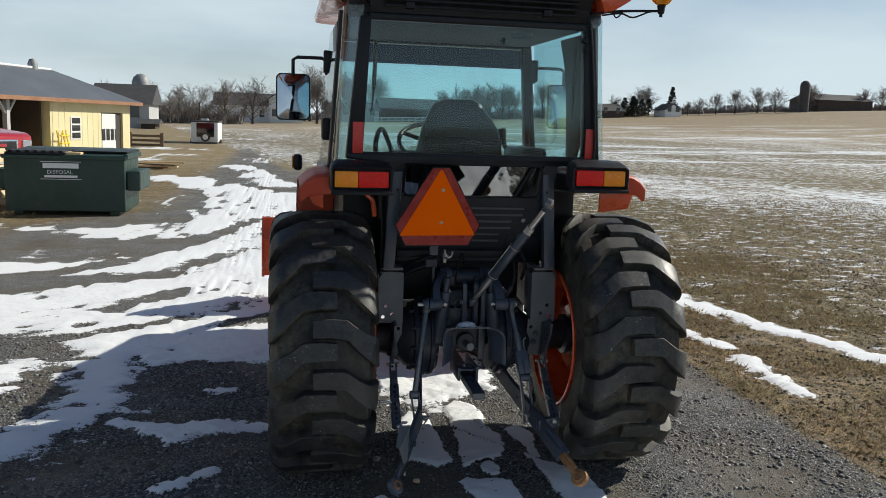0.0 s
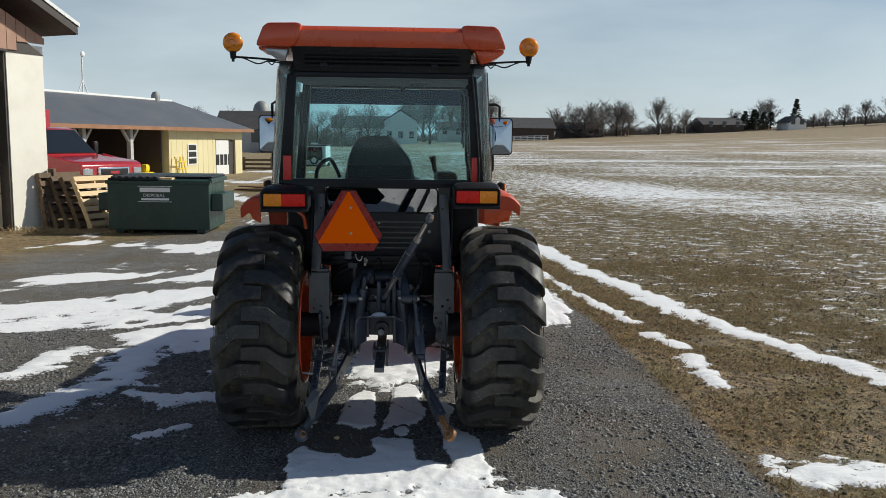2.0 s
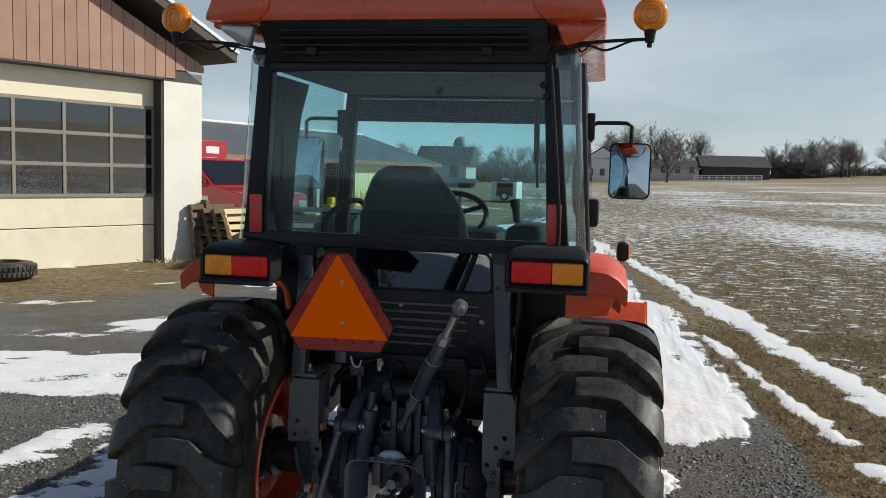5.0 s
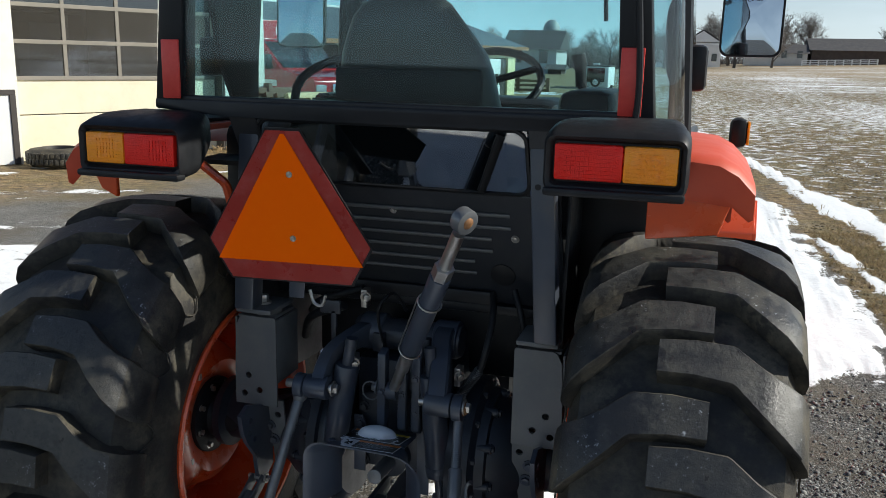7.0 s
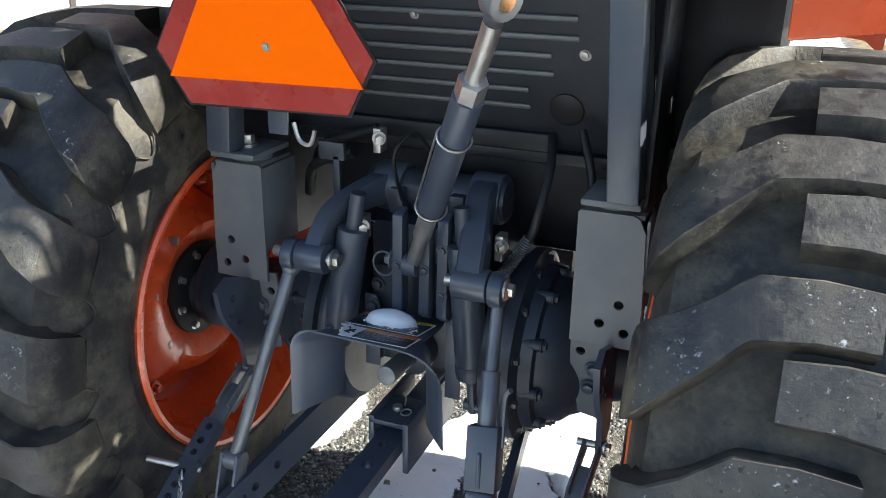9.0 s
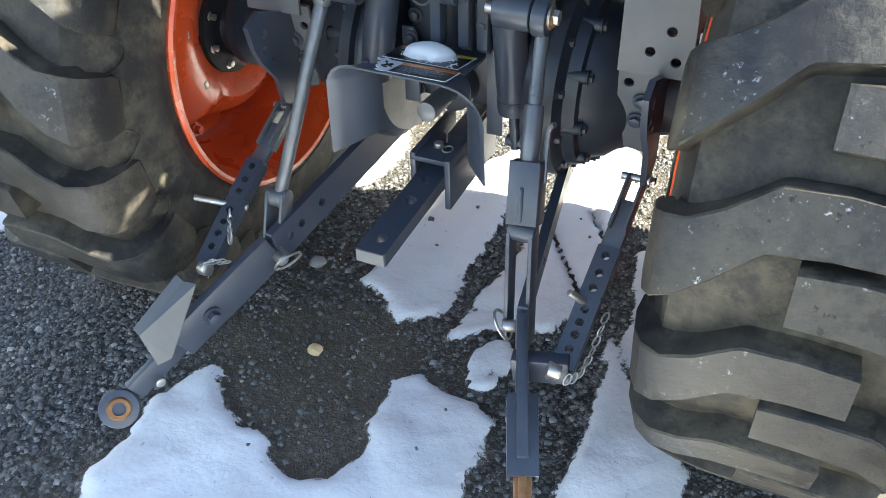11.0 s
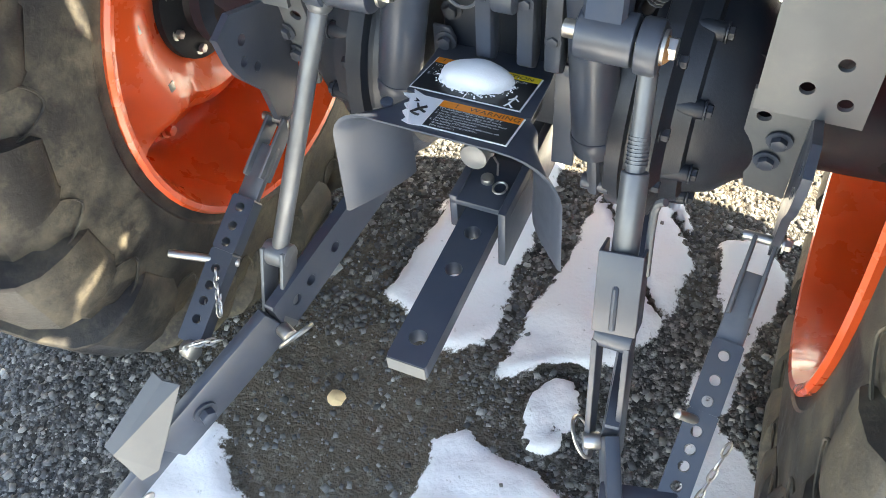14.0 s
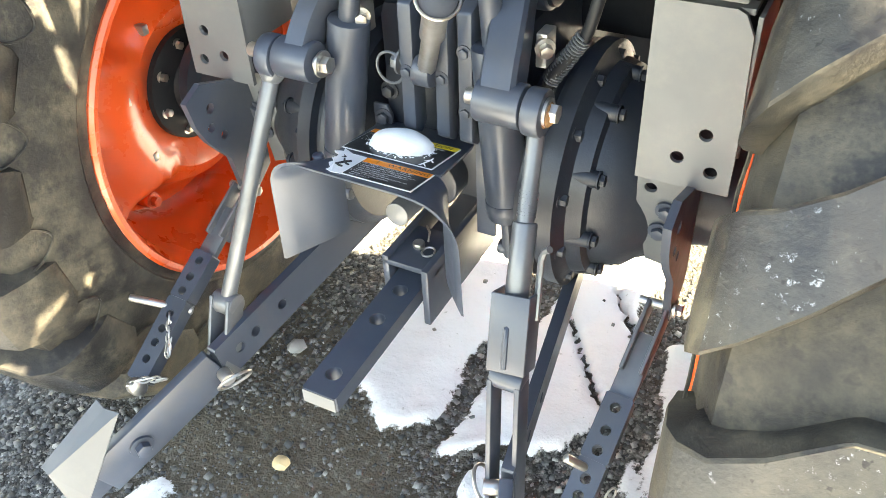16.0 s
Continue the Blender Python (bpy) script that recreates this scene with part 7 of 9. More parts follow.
for pts, r in (([(0.043, 0.130), (0.046, 0.146), (0.046, 0.152)], 0.0016), ([(0.046, 0.146), (0.040, 0.138)], 0.0013), ([(0.046, 0.146), (0.053, 0.139)], 0.0013), ([(0.043, 0.130), (0.040, 0.122)], 0.0014), ([(0.043, 0.130), (0.050, 0.122)], 0.0014), ([(0.03, 0.166), (0.036, 0.172), (0.030, 0.178), (0.024, 0.172), (0.03, 0.166)], 0.0013)):
    tube(bm, [guard_pose(x, y, 0.0022).translation for x, y in pts], r, 5)
part("pictogram", bm, LBL_WHITE, dc)
bm = nb()
rng = random.Random(4)
rows_ = []
NR, NA = 14, 54
for j in range(NR + 1):
    f = j / NR
    row = []
    for i in range(NA):
        a = 2 * math.pi * i / NA
        ragged = rng.uniform(-0.09, 0.06) * f ** 5
        wob = 1 + 0.05 * math.sin(2 * a + 1) + 0.03 * math.sin(5 * a) + ragged
        rr = math.sin(f * math.pi / 2)
        x, y = -0.014 + 0.046 * rr * wob * math.cos(a), 0.168 + 0.037 * rr * wob * math.sin(a)
        lift = 0.027 * math.cos(f * math.pi / 2) ** 0.8 + 0.0016 * math.sin(60 * x + 2) * math.sin(75 * y) * (1 - f)
        row.append(bm.verts.new((x, y, 0.7015 + guard_rise(y) + lift)))
    rows_.append(row)
for a, b in zip(rows_, rows_[1:]):
    for i in range(NA):
        bm.faces.new((a[i], a[(i + 1) % NA], b[(i + 1) % NA], b[i]))
bmesh.ops.remove_doubles(bm, verts=bm.verts, dist=0.0002)
lump = solo("snow_lump", bm, SOFTSNOW, "small melting lump of snow on the guard", "snow")
bm = nb()
for i in range(150):
    a = rng.uniform(0, 2 * math.pi)
    q = 1.0 + abs(rng.gauss(0, 0.10))
    x, y = -0.014 + 0.046 * q * math.cos(a), 0.168 + 0.037 * q * math.sin(a)
    r = rng.uniform(0.0006, 0.0018)
    bmesh.ops.create_icosphere(bm, subdivisions=1, radius=r, matrix=Matrix.Translation((x, y, 0.7022 + guard_rise(y) + r * 0.4)))
part("snow_crumbs", bm, SOFTSNOW, lump)


# ---- workshop with overhead door ----
W0, WD = Vector((-7.12, 11.26, 0)), Vector((0.454, 0.891, 0)).normalized()
WN = Vector((WD.y, -WD.x, 0))


def wall_m():
    """Axes of the workshop front: x along it, y into the building, z up."""
    m = Matrix((WD, -WN, Vector((0, 0, 1)))).transposed().to_4x4()
    m.translation = W0
    return m


WM = wall_m()
shop = thing("workshop", W0, "cream workshop with brown board gable and a glazed overhead door", "building")


def wbox(bm, lo, hi, bevel=0.0):
    return box(bm, lo, hi, bevel, WM)


wall = part("wall", wbox(nb(), (0.0, 0.0, -0.3), (0.80, 0.32, 3.42)), WHITEWALL, shop, "cream stucco wall", smooth=False)
for lo, hi in (((-8.6, 0.0, -0.3), (-3.36, 0.32, 3.30)), ((0.48, 0.32, -0.3), (0.80, 10.0, 3.42)), ((-8.6, 0.32, -0.3), (-8.28, 10.0, 3.42)), ((-8.28, 9.7, -0.3), (0.48, 10.0, 3.42))):
    part("wall", wbox(nb(), lo, hi), WHITEWALL, shop, "cream stucco wall", smooth=False)
RIDGE, EAVE_Z, SLOPE = -3.9, 3.74, 0.48
# gable boards
x = 0.82
while x > -8.6:
    w = 0.205
    top = EAVE_Z + SLOPE * (min(1.2 - x, x + 9.0)) - 0.10 if True else 0
    t0 = 3.74 + SLOPE * (1.05 - x if x > RIDGE else x + 8.85)
    t1 = 3.74 + SLOPE * (1.05 - (x - w) if x - w > RIDGE else x - w + 8.85)
    low = 3.30 + (0.06 if x > 0.35 else 0.0)
    bm = nb()
    if x > 0.30:
        low = 3.46
    prism(bm, [(low, x - w + 0.012), (t1 - 0.28, x - w + 0.012), (t0 - 0.28, x), (low, x)], 1, -0.035, -0.012, 0.0, WM)
    part("board", bm, BROWNSID, wall, smooth=False)
    x -= w
bm = nb()
prism(bm, [(3.25, -8.6), (6.0, RIDGE), (3.25, 0.82)], 1, -0.010, 0.2, 0, WM)
part("gable_backing", bm, DARKTRIM, wall, smooth=False)
part("door_header", wbox(nb(), (-3.36, -0.03, 3.265), (0.02, 0.0, 3.315)), DARKTRIM, wall, smooth=False)
# roof with snow-white edge trim
bm = nb()
for xa, xb in ((1.25, RIDGE), (-9.05, RIDGE)):
    za, zb = 3.68, 3.68 + SLOPE * (1.25 - RIDGE)
    prism(bm, [(za, xa), (zb, xb), (zb + 0.16, xb), (za + 0.16, xa)], 1, -0.45, 10.4, 0, WM)
roof = part("roof", bm, DARKTRIM, shop, "dark brown overhanging roof", smooth=False)
bm = nb()
for xa, xb in ((1.29, RIDGE), (-9.09, RIDGE)):
    za, zb = 3.845, 3.845 + SLOPE * (1.25 - RIDGE)
    prism(bm, [(za - 0.02, xa), (zb, xb), (zb + 0.06, xb), (za + 0.05, xa)], 1, -0.47, 10.4, 0, WM)
part("roof_sheet", bm, WHITEPAINT, roof, "pale metal roof edge", smooth=False)
part("jamb", wbox(nb(), (-0.045, 0.02, 0), (0.0, 0.32, 3.30)), DARKTRIM, wall, smooth=False)
# overhead door: two plain sections, glazed sections in three rows of four, one header section
door = part("overhead_door", wbox(wbox(nb(), (-3.36, 0.26, -0.05), (-0.04, 0.30, 0.66), 0.006), (-3.36, 0.26, 0.675), (-0.04, 0.30, 1.19), 0.006), DOORPAN, shop, "cream sectional overhead door with twelve panes", smooth=False)
part("header_section", wbox(nb(), (-3.36, 0.26, 2.76), (-0.04, 0.30, 3.32), 0.006), DOORPAN, door, smooth=False)
ROWS_Z = [1.20, 1.72, 2.24, 2.76]
COLS = [-3.36, -2.55, -1.72, -0.88, -0.06]
for z in ROWS_Z:
    part("rail", wbox(nb(), (-3.36, 0.235, z - 0.03), (-0.04, 0.29, z + 0.03), 0.004), DOORFRM, door, smooth=False)
for c in COLS:
    for z0, z1 in zip(ROWS_Z, ROWS_Z[1:]):
        part("mullion", wbox(nb(), (c - 0.028, 0.24, z0 + 0.03), (c + 0.028, 0.285, z1 - 0.03), 0.003), DOORFRM, door, smooth=False)
for c0, c1 in zip(COLS, COLS[1:]):
    for z0, z1 in zip(ROWS_Z, ROWS_Z[1:]):
        part("pane", wbox(nb(), (c0 + 0.028, 0.262, z0 + 0.03), (c1 - 0.028, 0.268, z1 - 0.03)), DARKGLASS, door, smooth=False)
part("bottom_seal", wbox(nb(), (-3.36, 0.24, -0.05), (-0.04, 0.31, 0.0)), DARKTRIM, door, smooth=False)
part("floor", wbox(nb(), (-8.2, 0.33, -0.3), (0.45, 9.6, -0.02)), CONCRETE, shop, smooth=False)
part("ceiling", wbox(nb(), (-8.2, 0.33, 3.43), (0.45, 9.6, 3.5)), DARKTRIM, shop, smooth=False)
# low framed hatch beside the door
hatch = part("low_hatch", wbox(nb(), (-4.7, -0.05, 0.0), (-3.50, -0.012, 0.98), 0.004), WHITEPAINT, shop, "low white hatch with dark frame", smooth=False)
bm = nb()
wbox(bm, (-4.78, -0.07, 0.98), (-3.42, -0.005, 1.05), 0.004)
wbox(bm, (-3.50, -0.07, 0.0), (-3.42, -0.005, 0.98), 0.004)
part("hatch_frame", bm, DARKTRIM, hatch, smooth=False)
# shelving with stacked goods seen dimly behind the panes
rack = thing("storage_rack", WM @ Vector((-2.2, 2.2, 0)), "dim storage rack with pale cartons inside the workshop", "shelf")
for z in (0.5, 1.1, 1.7, 2.2):
    part("shelf_board", wbox(nb(), (-2.9, 1.9, z), (-1.5, 2.5, z + 0.04)), DOORFRM, rack, smooth=False)
for i, z in enumerate((1.14, 1.74)):
    part("carton", wbox(nb(), (-2.6 + 0.2 * i, 1.95, z), (-1.9, 2.4, z + 0.3), 0.01), WHITEPAINT, rack, smooth=False)
for c in (-2.9, -1.5):
    part("upright", wbox(nb(), (c - 0.03, 1.9, 0), (c + 0.03, 2.5, 2.3)), DOORFRM, rack, smooth=False)

# ---- worn tyre lying by the wall ----
def ground_z(x, y):
    return float(height(np.array([x]), np.array([y]))[0])


def flat_tyre(x, y, z, r, h, label):
    bm = nb()
    lathe(bm, [(0.0, r * 0.60), (0.02, r * 0.90), (0.06, r), (h - 0.06, r), (h - 0.02, r * 0.90), (h, r * 0.60), (h - 0.03, r * 0.56), (0.03, r * 0.56), (0.0, r * 0.60)], (x, y, z), "z", 48)
    for i in range(40):
        a = 2 * math.pi * i / 40
        for k, (z0, z1) in enumerate(((0.05, h * 0.48), (h * 0.52, h - 0.05))):
            b = a + (0.04 if k else 0)
            d = Vector((math.cos(b), math.sin(b), 0))
            beam(bm, Vector((x, y, z + z0)) + d * r, Vector((x, y, z + z1)) + d * r, 0.05, 0.03, 0.004, up=d)
    return solo("worn_tyre", bm, RUBBER, label, "tyre")


flat_tyre(-8.05, 8.30, 0.0, 0.42, 0.26, "worn black tyre lying flat on the gravel by the workshop")

# ---- pallets leaning by the workshop corner ----
def pallet(name, origin, along, lean, mat_, label):
    """A slatted pallet on edge: base edge at origin, running along, its top shifted by lean."""
    o, a = Vector(origin), Vector(along).normalized()
    up = (Vector((0, 0, 1)) + Vector(lean)).normalized()
    n = a.cross(up).normalized()
    m = Matrix((a, up, n)).transposed().to_4x4()
    m.translation = o
    e = thing(name, o, label, "pallet", "pallets by the workshop")
    for k in range(7):
        v = 0.02 + k * 0.155
        part("deck_board", box(nb(), (0, v, 0.045), (0.98, v + 0.10, 0.062), 0.003, m), mat_, e, smooth=False)
    for k in (0, 3, 6):
        v = 0.02 + k * 0.155
        part("bottom_board", box(nb(), (0, v, -0.062), (0.98, v + 0.10, -0.045), 0.003, m), mat_, e, smooth=False)
    for u in (0.0, 0.47, 0.94):
        part("stringer", box(nb(), (u, 0.0, -0.044), (u + 0.04, 1.05, 0.044), 0.003, m), mat_, e, smooth=False)
    return e


AL, LN = Vector((0.45, 0.89, 0)), Vector((-0.42, 0.21, 0))
for k, (mt, lb) in enumerate(((WOODNEW, "fresh pale wooden pallet leaning on older pallets"), (WOODOLD, "weathered brown wooden pallet leaning in a row"), (WOODOLD, "weathered brown wooden pallet leaning in a row"), (WOODOLD, "weathered brown wooden pallet leaning in a row"), (WOODOLD, "dark old pallet against the workshop wall"))):
    pallet("pallet", (-5.84 - 0.21 * k, 11.55 + 0.0 * k, 0.0), AL, LN * (1.0 if k < 4 else 0.35), mt, lb)
post = solo("timber_post", box(nb(), (-6.72, 11.85, -0.05), (-6.60, 11.97, 1.12), 0.01), WOODOLD, "grey weathered timber post by the workshop corner", "post")
bm = nb()
for i in range(260):
    a, t = random.random() * 6.28, random.random()
    px, py = -7.2 + t * 2.2 + random.uniform(-0.25, 0.25), 11.0 - 0.25 * t + random.uniform(-0.35, 0.35)
    tube(bm, [(px, py, 0.01), (px + 0.08 * math.cos(a), py + 0.08 * math.sin(a), 0.05 + 0.04 * random.random())], 0.006, 4)
solo("dead_grass", bm, STRAW, "matted dead grass and straw at the foot of the pallets", "grass", kind="stuff", smooth=False)

# ---- rubbish container ----
DX0, DX1, DY0, DY1, DZ = -5.24, -3.42, 10.82, 12.15, 0.97
dump = thing("dumpster", (-4.3, 11.4, 0), "dark green steel rubbish container with white lettering", "dumpster")
bm = nb()
pr = [(DY0, 0.06), (DY0 - 0.02, 0.90), (DY0, DZ), (DY1, DZ + 0.08), (DY1, 0.06)]
prism(bm, pr, 0, DX0, DX1, 0.012)
body = part("body", bm, GREENBOX, dump, smooth=False)
part("rim", box(nb(), (DX0 - 0.03, DY0 - 0.05, 0.90), (DX1 + 0.03, DY0 + 0.01, 0.96), 0.01), GREENBOX, dump, smooth=False)
part("rim", box(nb(), (DX1 - 0.01, DY0, 0.92), (DX1 + 0.05, DY1, 1.0), 0.01), GREENBOX, dump, smooth=False)
for x in (DX1, DX0 - 0.22):
    bm = nb()
    prism(bm, [(DY0 + 0.12, 0.40), (DY0 + 0.12, 0.72), (DY1 - 0.15, 0.72), (DY1 - 0.15, 0.40)], 0, x, x + 0.22, 0.02)
    part("fork_pocket", bm, GREENBOX, dump, smooth=False)
for x in (DX0 + 0.1, DX1 - 0.25):
    part("skid", box(nb(), (x, DY0 + 0.05, 0.0), (x + 0.15, DY1 - 0.05, 0.07), 0.01), GREENBOX, dump, smooth=False)
lid = part("lid", box(nb(), (DX0 + 0.02, DY0 - 0.03, 0.965), (-4.32, DY1, 1.005), 0.012), BLACKPL, dump, "black ribbed plastic lid", smooth=False)
for k in range(7):
    xx = DX0 + 0.07 + k * 0.125
    part("lid_rib", box(nb(), (xx, DY0 - 0.035, 1.0), (xx + 0.07, DY1 - 0.02, 1.035), 0.012), BLACKPL, lid, smooth=False)
part("lid", box(nb(), (-4.28, DY0 + 0.25, 1.0), (DX1, DY1 + 0.1, 1.03), 0.01), BLACKPL, dump, "black open plastic lid", smooth=False)
part("cardboard", box(nb(), (-4.45, DY0 + 0.05, 0.97), (-4.1, DY0 + 0.5, 1.01), 0.005), WOODNEW, dump, smooth=False)
ty = DY0 - 0.023
part("lettering_bar", box(nb(), (-4.66, ty - 0.003, 0.755), (-4.12, ty, 0.835)), LBL_WHITE, dump, "white lettering bar", smooth=False)
words("lettering", "DISPOSAL", 0.085, LBL_WHITE, dump, pose(-4.60, ty - 0.001, 0.665, 90, 0, 0), 1.05, "white lettering")
part("lettering_bar", box(nb(), (-4.64, ty - 0.003, 0.605), (-4.14, ty, 0.643)), LBL_WHITE, dump, "white lettering bar", smooth=False)
for z in (0.855, 0.575):
    part("lettering_rule", box(nb(), (-4.70, ty - 0.003, z), (-4.08, ty, z + 0.008)), LBL_WHITE, dump, smooth=False)

# ---- red service truck behind the workshop ----
TM = Matrix.Translation((-6.85, 15.95, 0)) @ Matrix.Rotation(radians(-25), 4, "Z")
truck = thing("service_truck", (-7.5, 16.2, 0), "red service truck with chrome grille parked behind the workshop", "truck")


def tprism(poly, x0, x1, bevel=0.0):
    # outline in (length, height); local x forwards, y across
    bm = nb()
    prism(bm, [(b, a) for a, b in poly], 1, x0, x1, bevel, TM)
    return bm


part("body", tprism([(0, 0.45), (0, 1.08), (-0.12, 1.16), (-1.25, 1.27), (-1.35, 1.30), (-3.1, 1.30), (-3.1, 0.45)], -0.98, 0.98, 0.05), TRUCKRED, truck)
part("cabin", tprism([(-1.25, 1.26), (-2.05, 1.92), (-2.25, 1.97), (-3.1, 1.97), (-3.1, 1.26)], -0.86, 0.86, 0.06), TRUCKRED, truck)
bm = nb()
prism(bm, [(1.32, -1.33), (1.88, -2.02), (1.86, -2.04), (1.30, -1.35)], 1, -0.78, 0.78, 0, TM @ Matrix.Translation((0.035, 0, 0.015)))
part("windscreen", bm, DARKPANE, truck, smooth=False)
for s in (-1, 1):
    bm = nb()
    prism(bm, [(1.33, -1.55), (1.84, -2.12), (1.84, -2.9), (1.33, -2.9)], 1, s * 0.865, s * 0.872, 0, TM)
    part("side_glass", bm, DARKPANE, truck, smooth=False)
    part("headlamp", box(nb(), (-0.14, s * 0.80 - 0.14, 0.80), (0.03, s * 0.80 + 0.14, 1.0), 0.03, TM), CLEARLENS, truck)
    part("turn_lamp", box(nb(), (-0.14, s * 0.80 - 0.14, 0.70), (0.025, s * 0.80 + 0.14, 0.785), 0.02, TM), AMBER, truck)
    part("door_mirror", box(nb(), (-1.6, s * 1.02 - 0.06, 1.30), (-1.5, s * 1.02 + 0.08, 1.62), 0.03, TM), BLACKPL, truck)
    for px in (-0.85,):
        bm = nb()
        lathe(bm, [(-0.12, 0.0), (-0.12, 0.34), (-0.09, 0.385), (0.09, 0.385), (0.12, 0.34), (0.12, 0.0)], (0, 0, 0), "y", 32)
        bm.transform(TM @ Matrix.Translation((px, s * 0.90, 0.385)))
        part("wheel", bm, RUBBER, truck)
grille = part("grille", box(nb(), (-0.02, -0.50, 0.70), (0.045, 0.50, 1.02), 0.02, TM), CHROME, truck, "chrome-framed dark grille")
part("grille_mesh", box(nb(), (0.03, -0.44, 0.74), (0.052, 0.44, 0.98), 0.005, TM), BLACKPL, grille)
part("badge", box(nb(), (0.05, -0.14, 0.86), (0.06, 0.14, 0.93), 0.003, TM), TRUCKRED, grille, "plain red badge")
part("bumper", box(nb(), (-0.1, -1.0, 0.42), (0.16, 1.0, 0.66), 0.05, TM), CHROME, truck)
part("box_body", box(nb(), (-6.2, -1.0, 0.7), (-3.0, 1.0, 2.42), 0.03, TM), TRUCKRED, truck)
part("side_stripe", box(nb(), (-2.0, -0.99, 0.92), (-1.3, -0.982, 1.06), 0.002, TM), WHITEPAINT, truck)
part("lettering_bar", box(nb(), (-2.998, 0.30, 2.08), (-2.988, 0.72, 2.26), 0.0, TM), LBL_WHITE, truck, smooth=False)

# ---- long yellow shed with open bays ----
# built along its own front (x) and depth (y), then set aslant to the yard; lengths and depth fit the camera's view
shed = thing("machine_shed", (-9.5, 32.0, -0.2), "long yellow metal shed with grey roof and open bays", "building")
bm = nb()
box(bm, (-6.29, 0, -0.3), (-2.52, 0.2, 2.15))
box(bm, (-0.66, 0, -0.3), (0.00, 0.2, 2.15))
box(bm, (-2.52, 0, 1.66), (-0.66, 0.2, 2.15))
box(bm, (-0.2, 0.2, -0.3), (0.0, 4.9, 2.15))
box(bm, (-20.28, 4.7, -0.3), (-0.2, 4.9, 2.15))
box(bm, (-6.29, 0.2, -0.3), (-6.09, 4.7, 2.15))
# dark boards added so that the open bays look shaded
part("lining", box(box(nb(), (-20.28, 4.4, -0.3), (-6.39, 4.6, 2.1)), (-6.49, 0.3, -0.3), (-6.39, 4.4, 2.1)), DARKWOOD, shed, "dark boards added as the shade inside the bays", smooth=False)
sw = part("wall", bm, YELLOW, shed, "yellow ribbed metal wall", smooth=False)
for k in range(9):
    xx = -6.13 + k * 0.42
    if not -5.12 < xx < -4.05:
        part("siding_rib", box(nb(), (xx, -0.008, -0.25), (xx + 0.03, 0, 2.1)), YELLOW, sw, smooth=False)
sdoor = part("shed_door", box(nb(), (-2.40, 0.03, 0.95), (-1.25, 0.09, 1.62), 0.01), WHITEPAINT, shed, "white panel door with dark panes", smooth=False)
part("door_panel", box(nb(), (-2.40, 0.03, -0.25), (-1.25, 0.09, 0.45), 0.01), WHITEPAINT, sdoor, smooth=False)
part("door_pane", box(nb(), (-2.40, 0.05, 0.45), (-1.25, 0.08, 0.95)), DARKPANE, sdoor, smooth=False)
for xx in (-2.10, -1.73, -1.38):
    part("door_muntin", box(nb(), (xx - 0.03, 0.03, 0.45), (xx + 0.03, 0.085, 0.95)), WHITEPAINT, sdoor, smooth=False)
# solid dark slab painted as the shade inside the doorway
part("dark_opening", box(nb(), (-1.23, 0.1, -0.25), (-0.68, 0.15, 1.64)), DARKTRIM, shed, smooth=False)
win = part("window", box(nb(), (-4.91, -0.03, 0.52), (-4.15, -0.005, 1.46), 0.01), WHITEPAINT, shed, "white three-pane window", smooth=False)
for z in (0.58, 0.88, 1.18):
    part("pane", box(nb(), (-4.83, -0.04, z), (-4.23, -0.028, z + 0.23)), DARKPANE, win, smooth=False)
# hipped roof
bm = nb()
e = [(-20.88, -0.4, 2.17), (0.4, -0.4, 2.17), (0.4, 5.2, 2.17), (-20.88, 5.2, 2.17)]
r = [(-18.08, 2.4, 3.45), (-2.4, 2.4, 3.45)]
ev = [bm.verts.new(v) for v in e]
lv = [bm.verts.new((x, y, z - 0.14)) for x, y, z in e]
rv = [bm.verts.new(v) for v in r]
bm.faces.new((ev[0], ev[1], rv[1], rv[0]))
bm.faces.new((ev[1], ev[2], rv[1]))
bm.faces.new((ev[2], ev[3], rv[0], rv[1]))
bm.faces.new((ev[3], ev[0], rv[0]))
for k in range(4):
    bm.faces.new((ev[k], lv[k], lv[(k + 1) % 4], ev[(k + 1) % 4]))
bm.faces.new(lv)
sroof = part("roof", bm, ROOFGREY, shed, "grey standing-seam hipped roof", smooth=False)
part("fascia", box(nb(), (-20.88, -0.46, 2.02), (0.4, -0.40, 2.17)), RUSTFASC, sroof, "rusty brown gutter board", smooth=False)
part("ridge_cap", box(nb(), (-18.08, 2.30, 3.40), (-2.4, 2.50, 3.49), 0.02), WHITEPAINT, sroof, smooth=False)
bm = nb()
lathe(bm, [(3.3, 0.0), (3.3, 0.2), (3.62, 0.2), (3.78, 0.13), (3.82, 0.0)], (-3.6, 2.4, 0), "z", 24)
part("roof_vent", bm, SILVER, sroof, "round metal roof ventilator")
bm = nb()
cyl(bm, (-8.55, 2.4, 3.4), (-8.55, 2.4, 5.0), 0.03, seg=8)
for dx in (-0.3, 0.3):
    cyl(bm, (-8.55 + dx, 2.4, 3.45), (-8.55, 2.4, 4.0), 0.025, seg=6)
ball(bm, (-8.62, 2.3, 5.0), 0.12, 12, (1, 0.5, 1))
part("weather_mast", bm, WHITEPAINT, sroof, "thin white roof mast with dish")
for xx in (-8.83, -11.63, -14.12, -16.35):
    bm = nb()
    box(bm, (xx - 0.09, 0, -0.3), (xx + 0.09, 0.18, 2.1))
    for s in (-1, 1):
        beam(bm, (xx, 0.09, 1.45), (xx + s * 0.5, 0.09, 2.05), 0.1, 0.1, 0.0, up=(0, 1, 0))
    part("bay_post", bm, GREYWALL, shed, smooth=False)
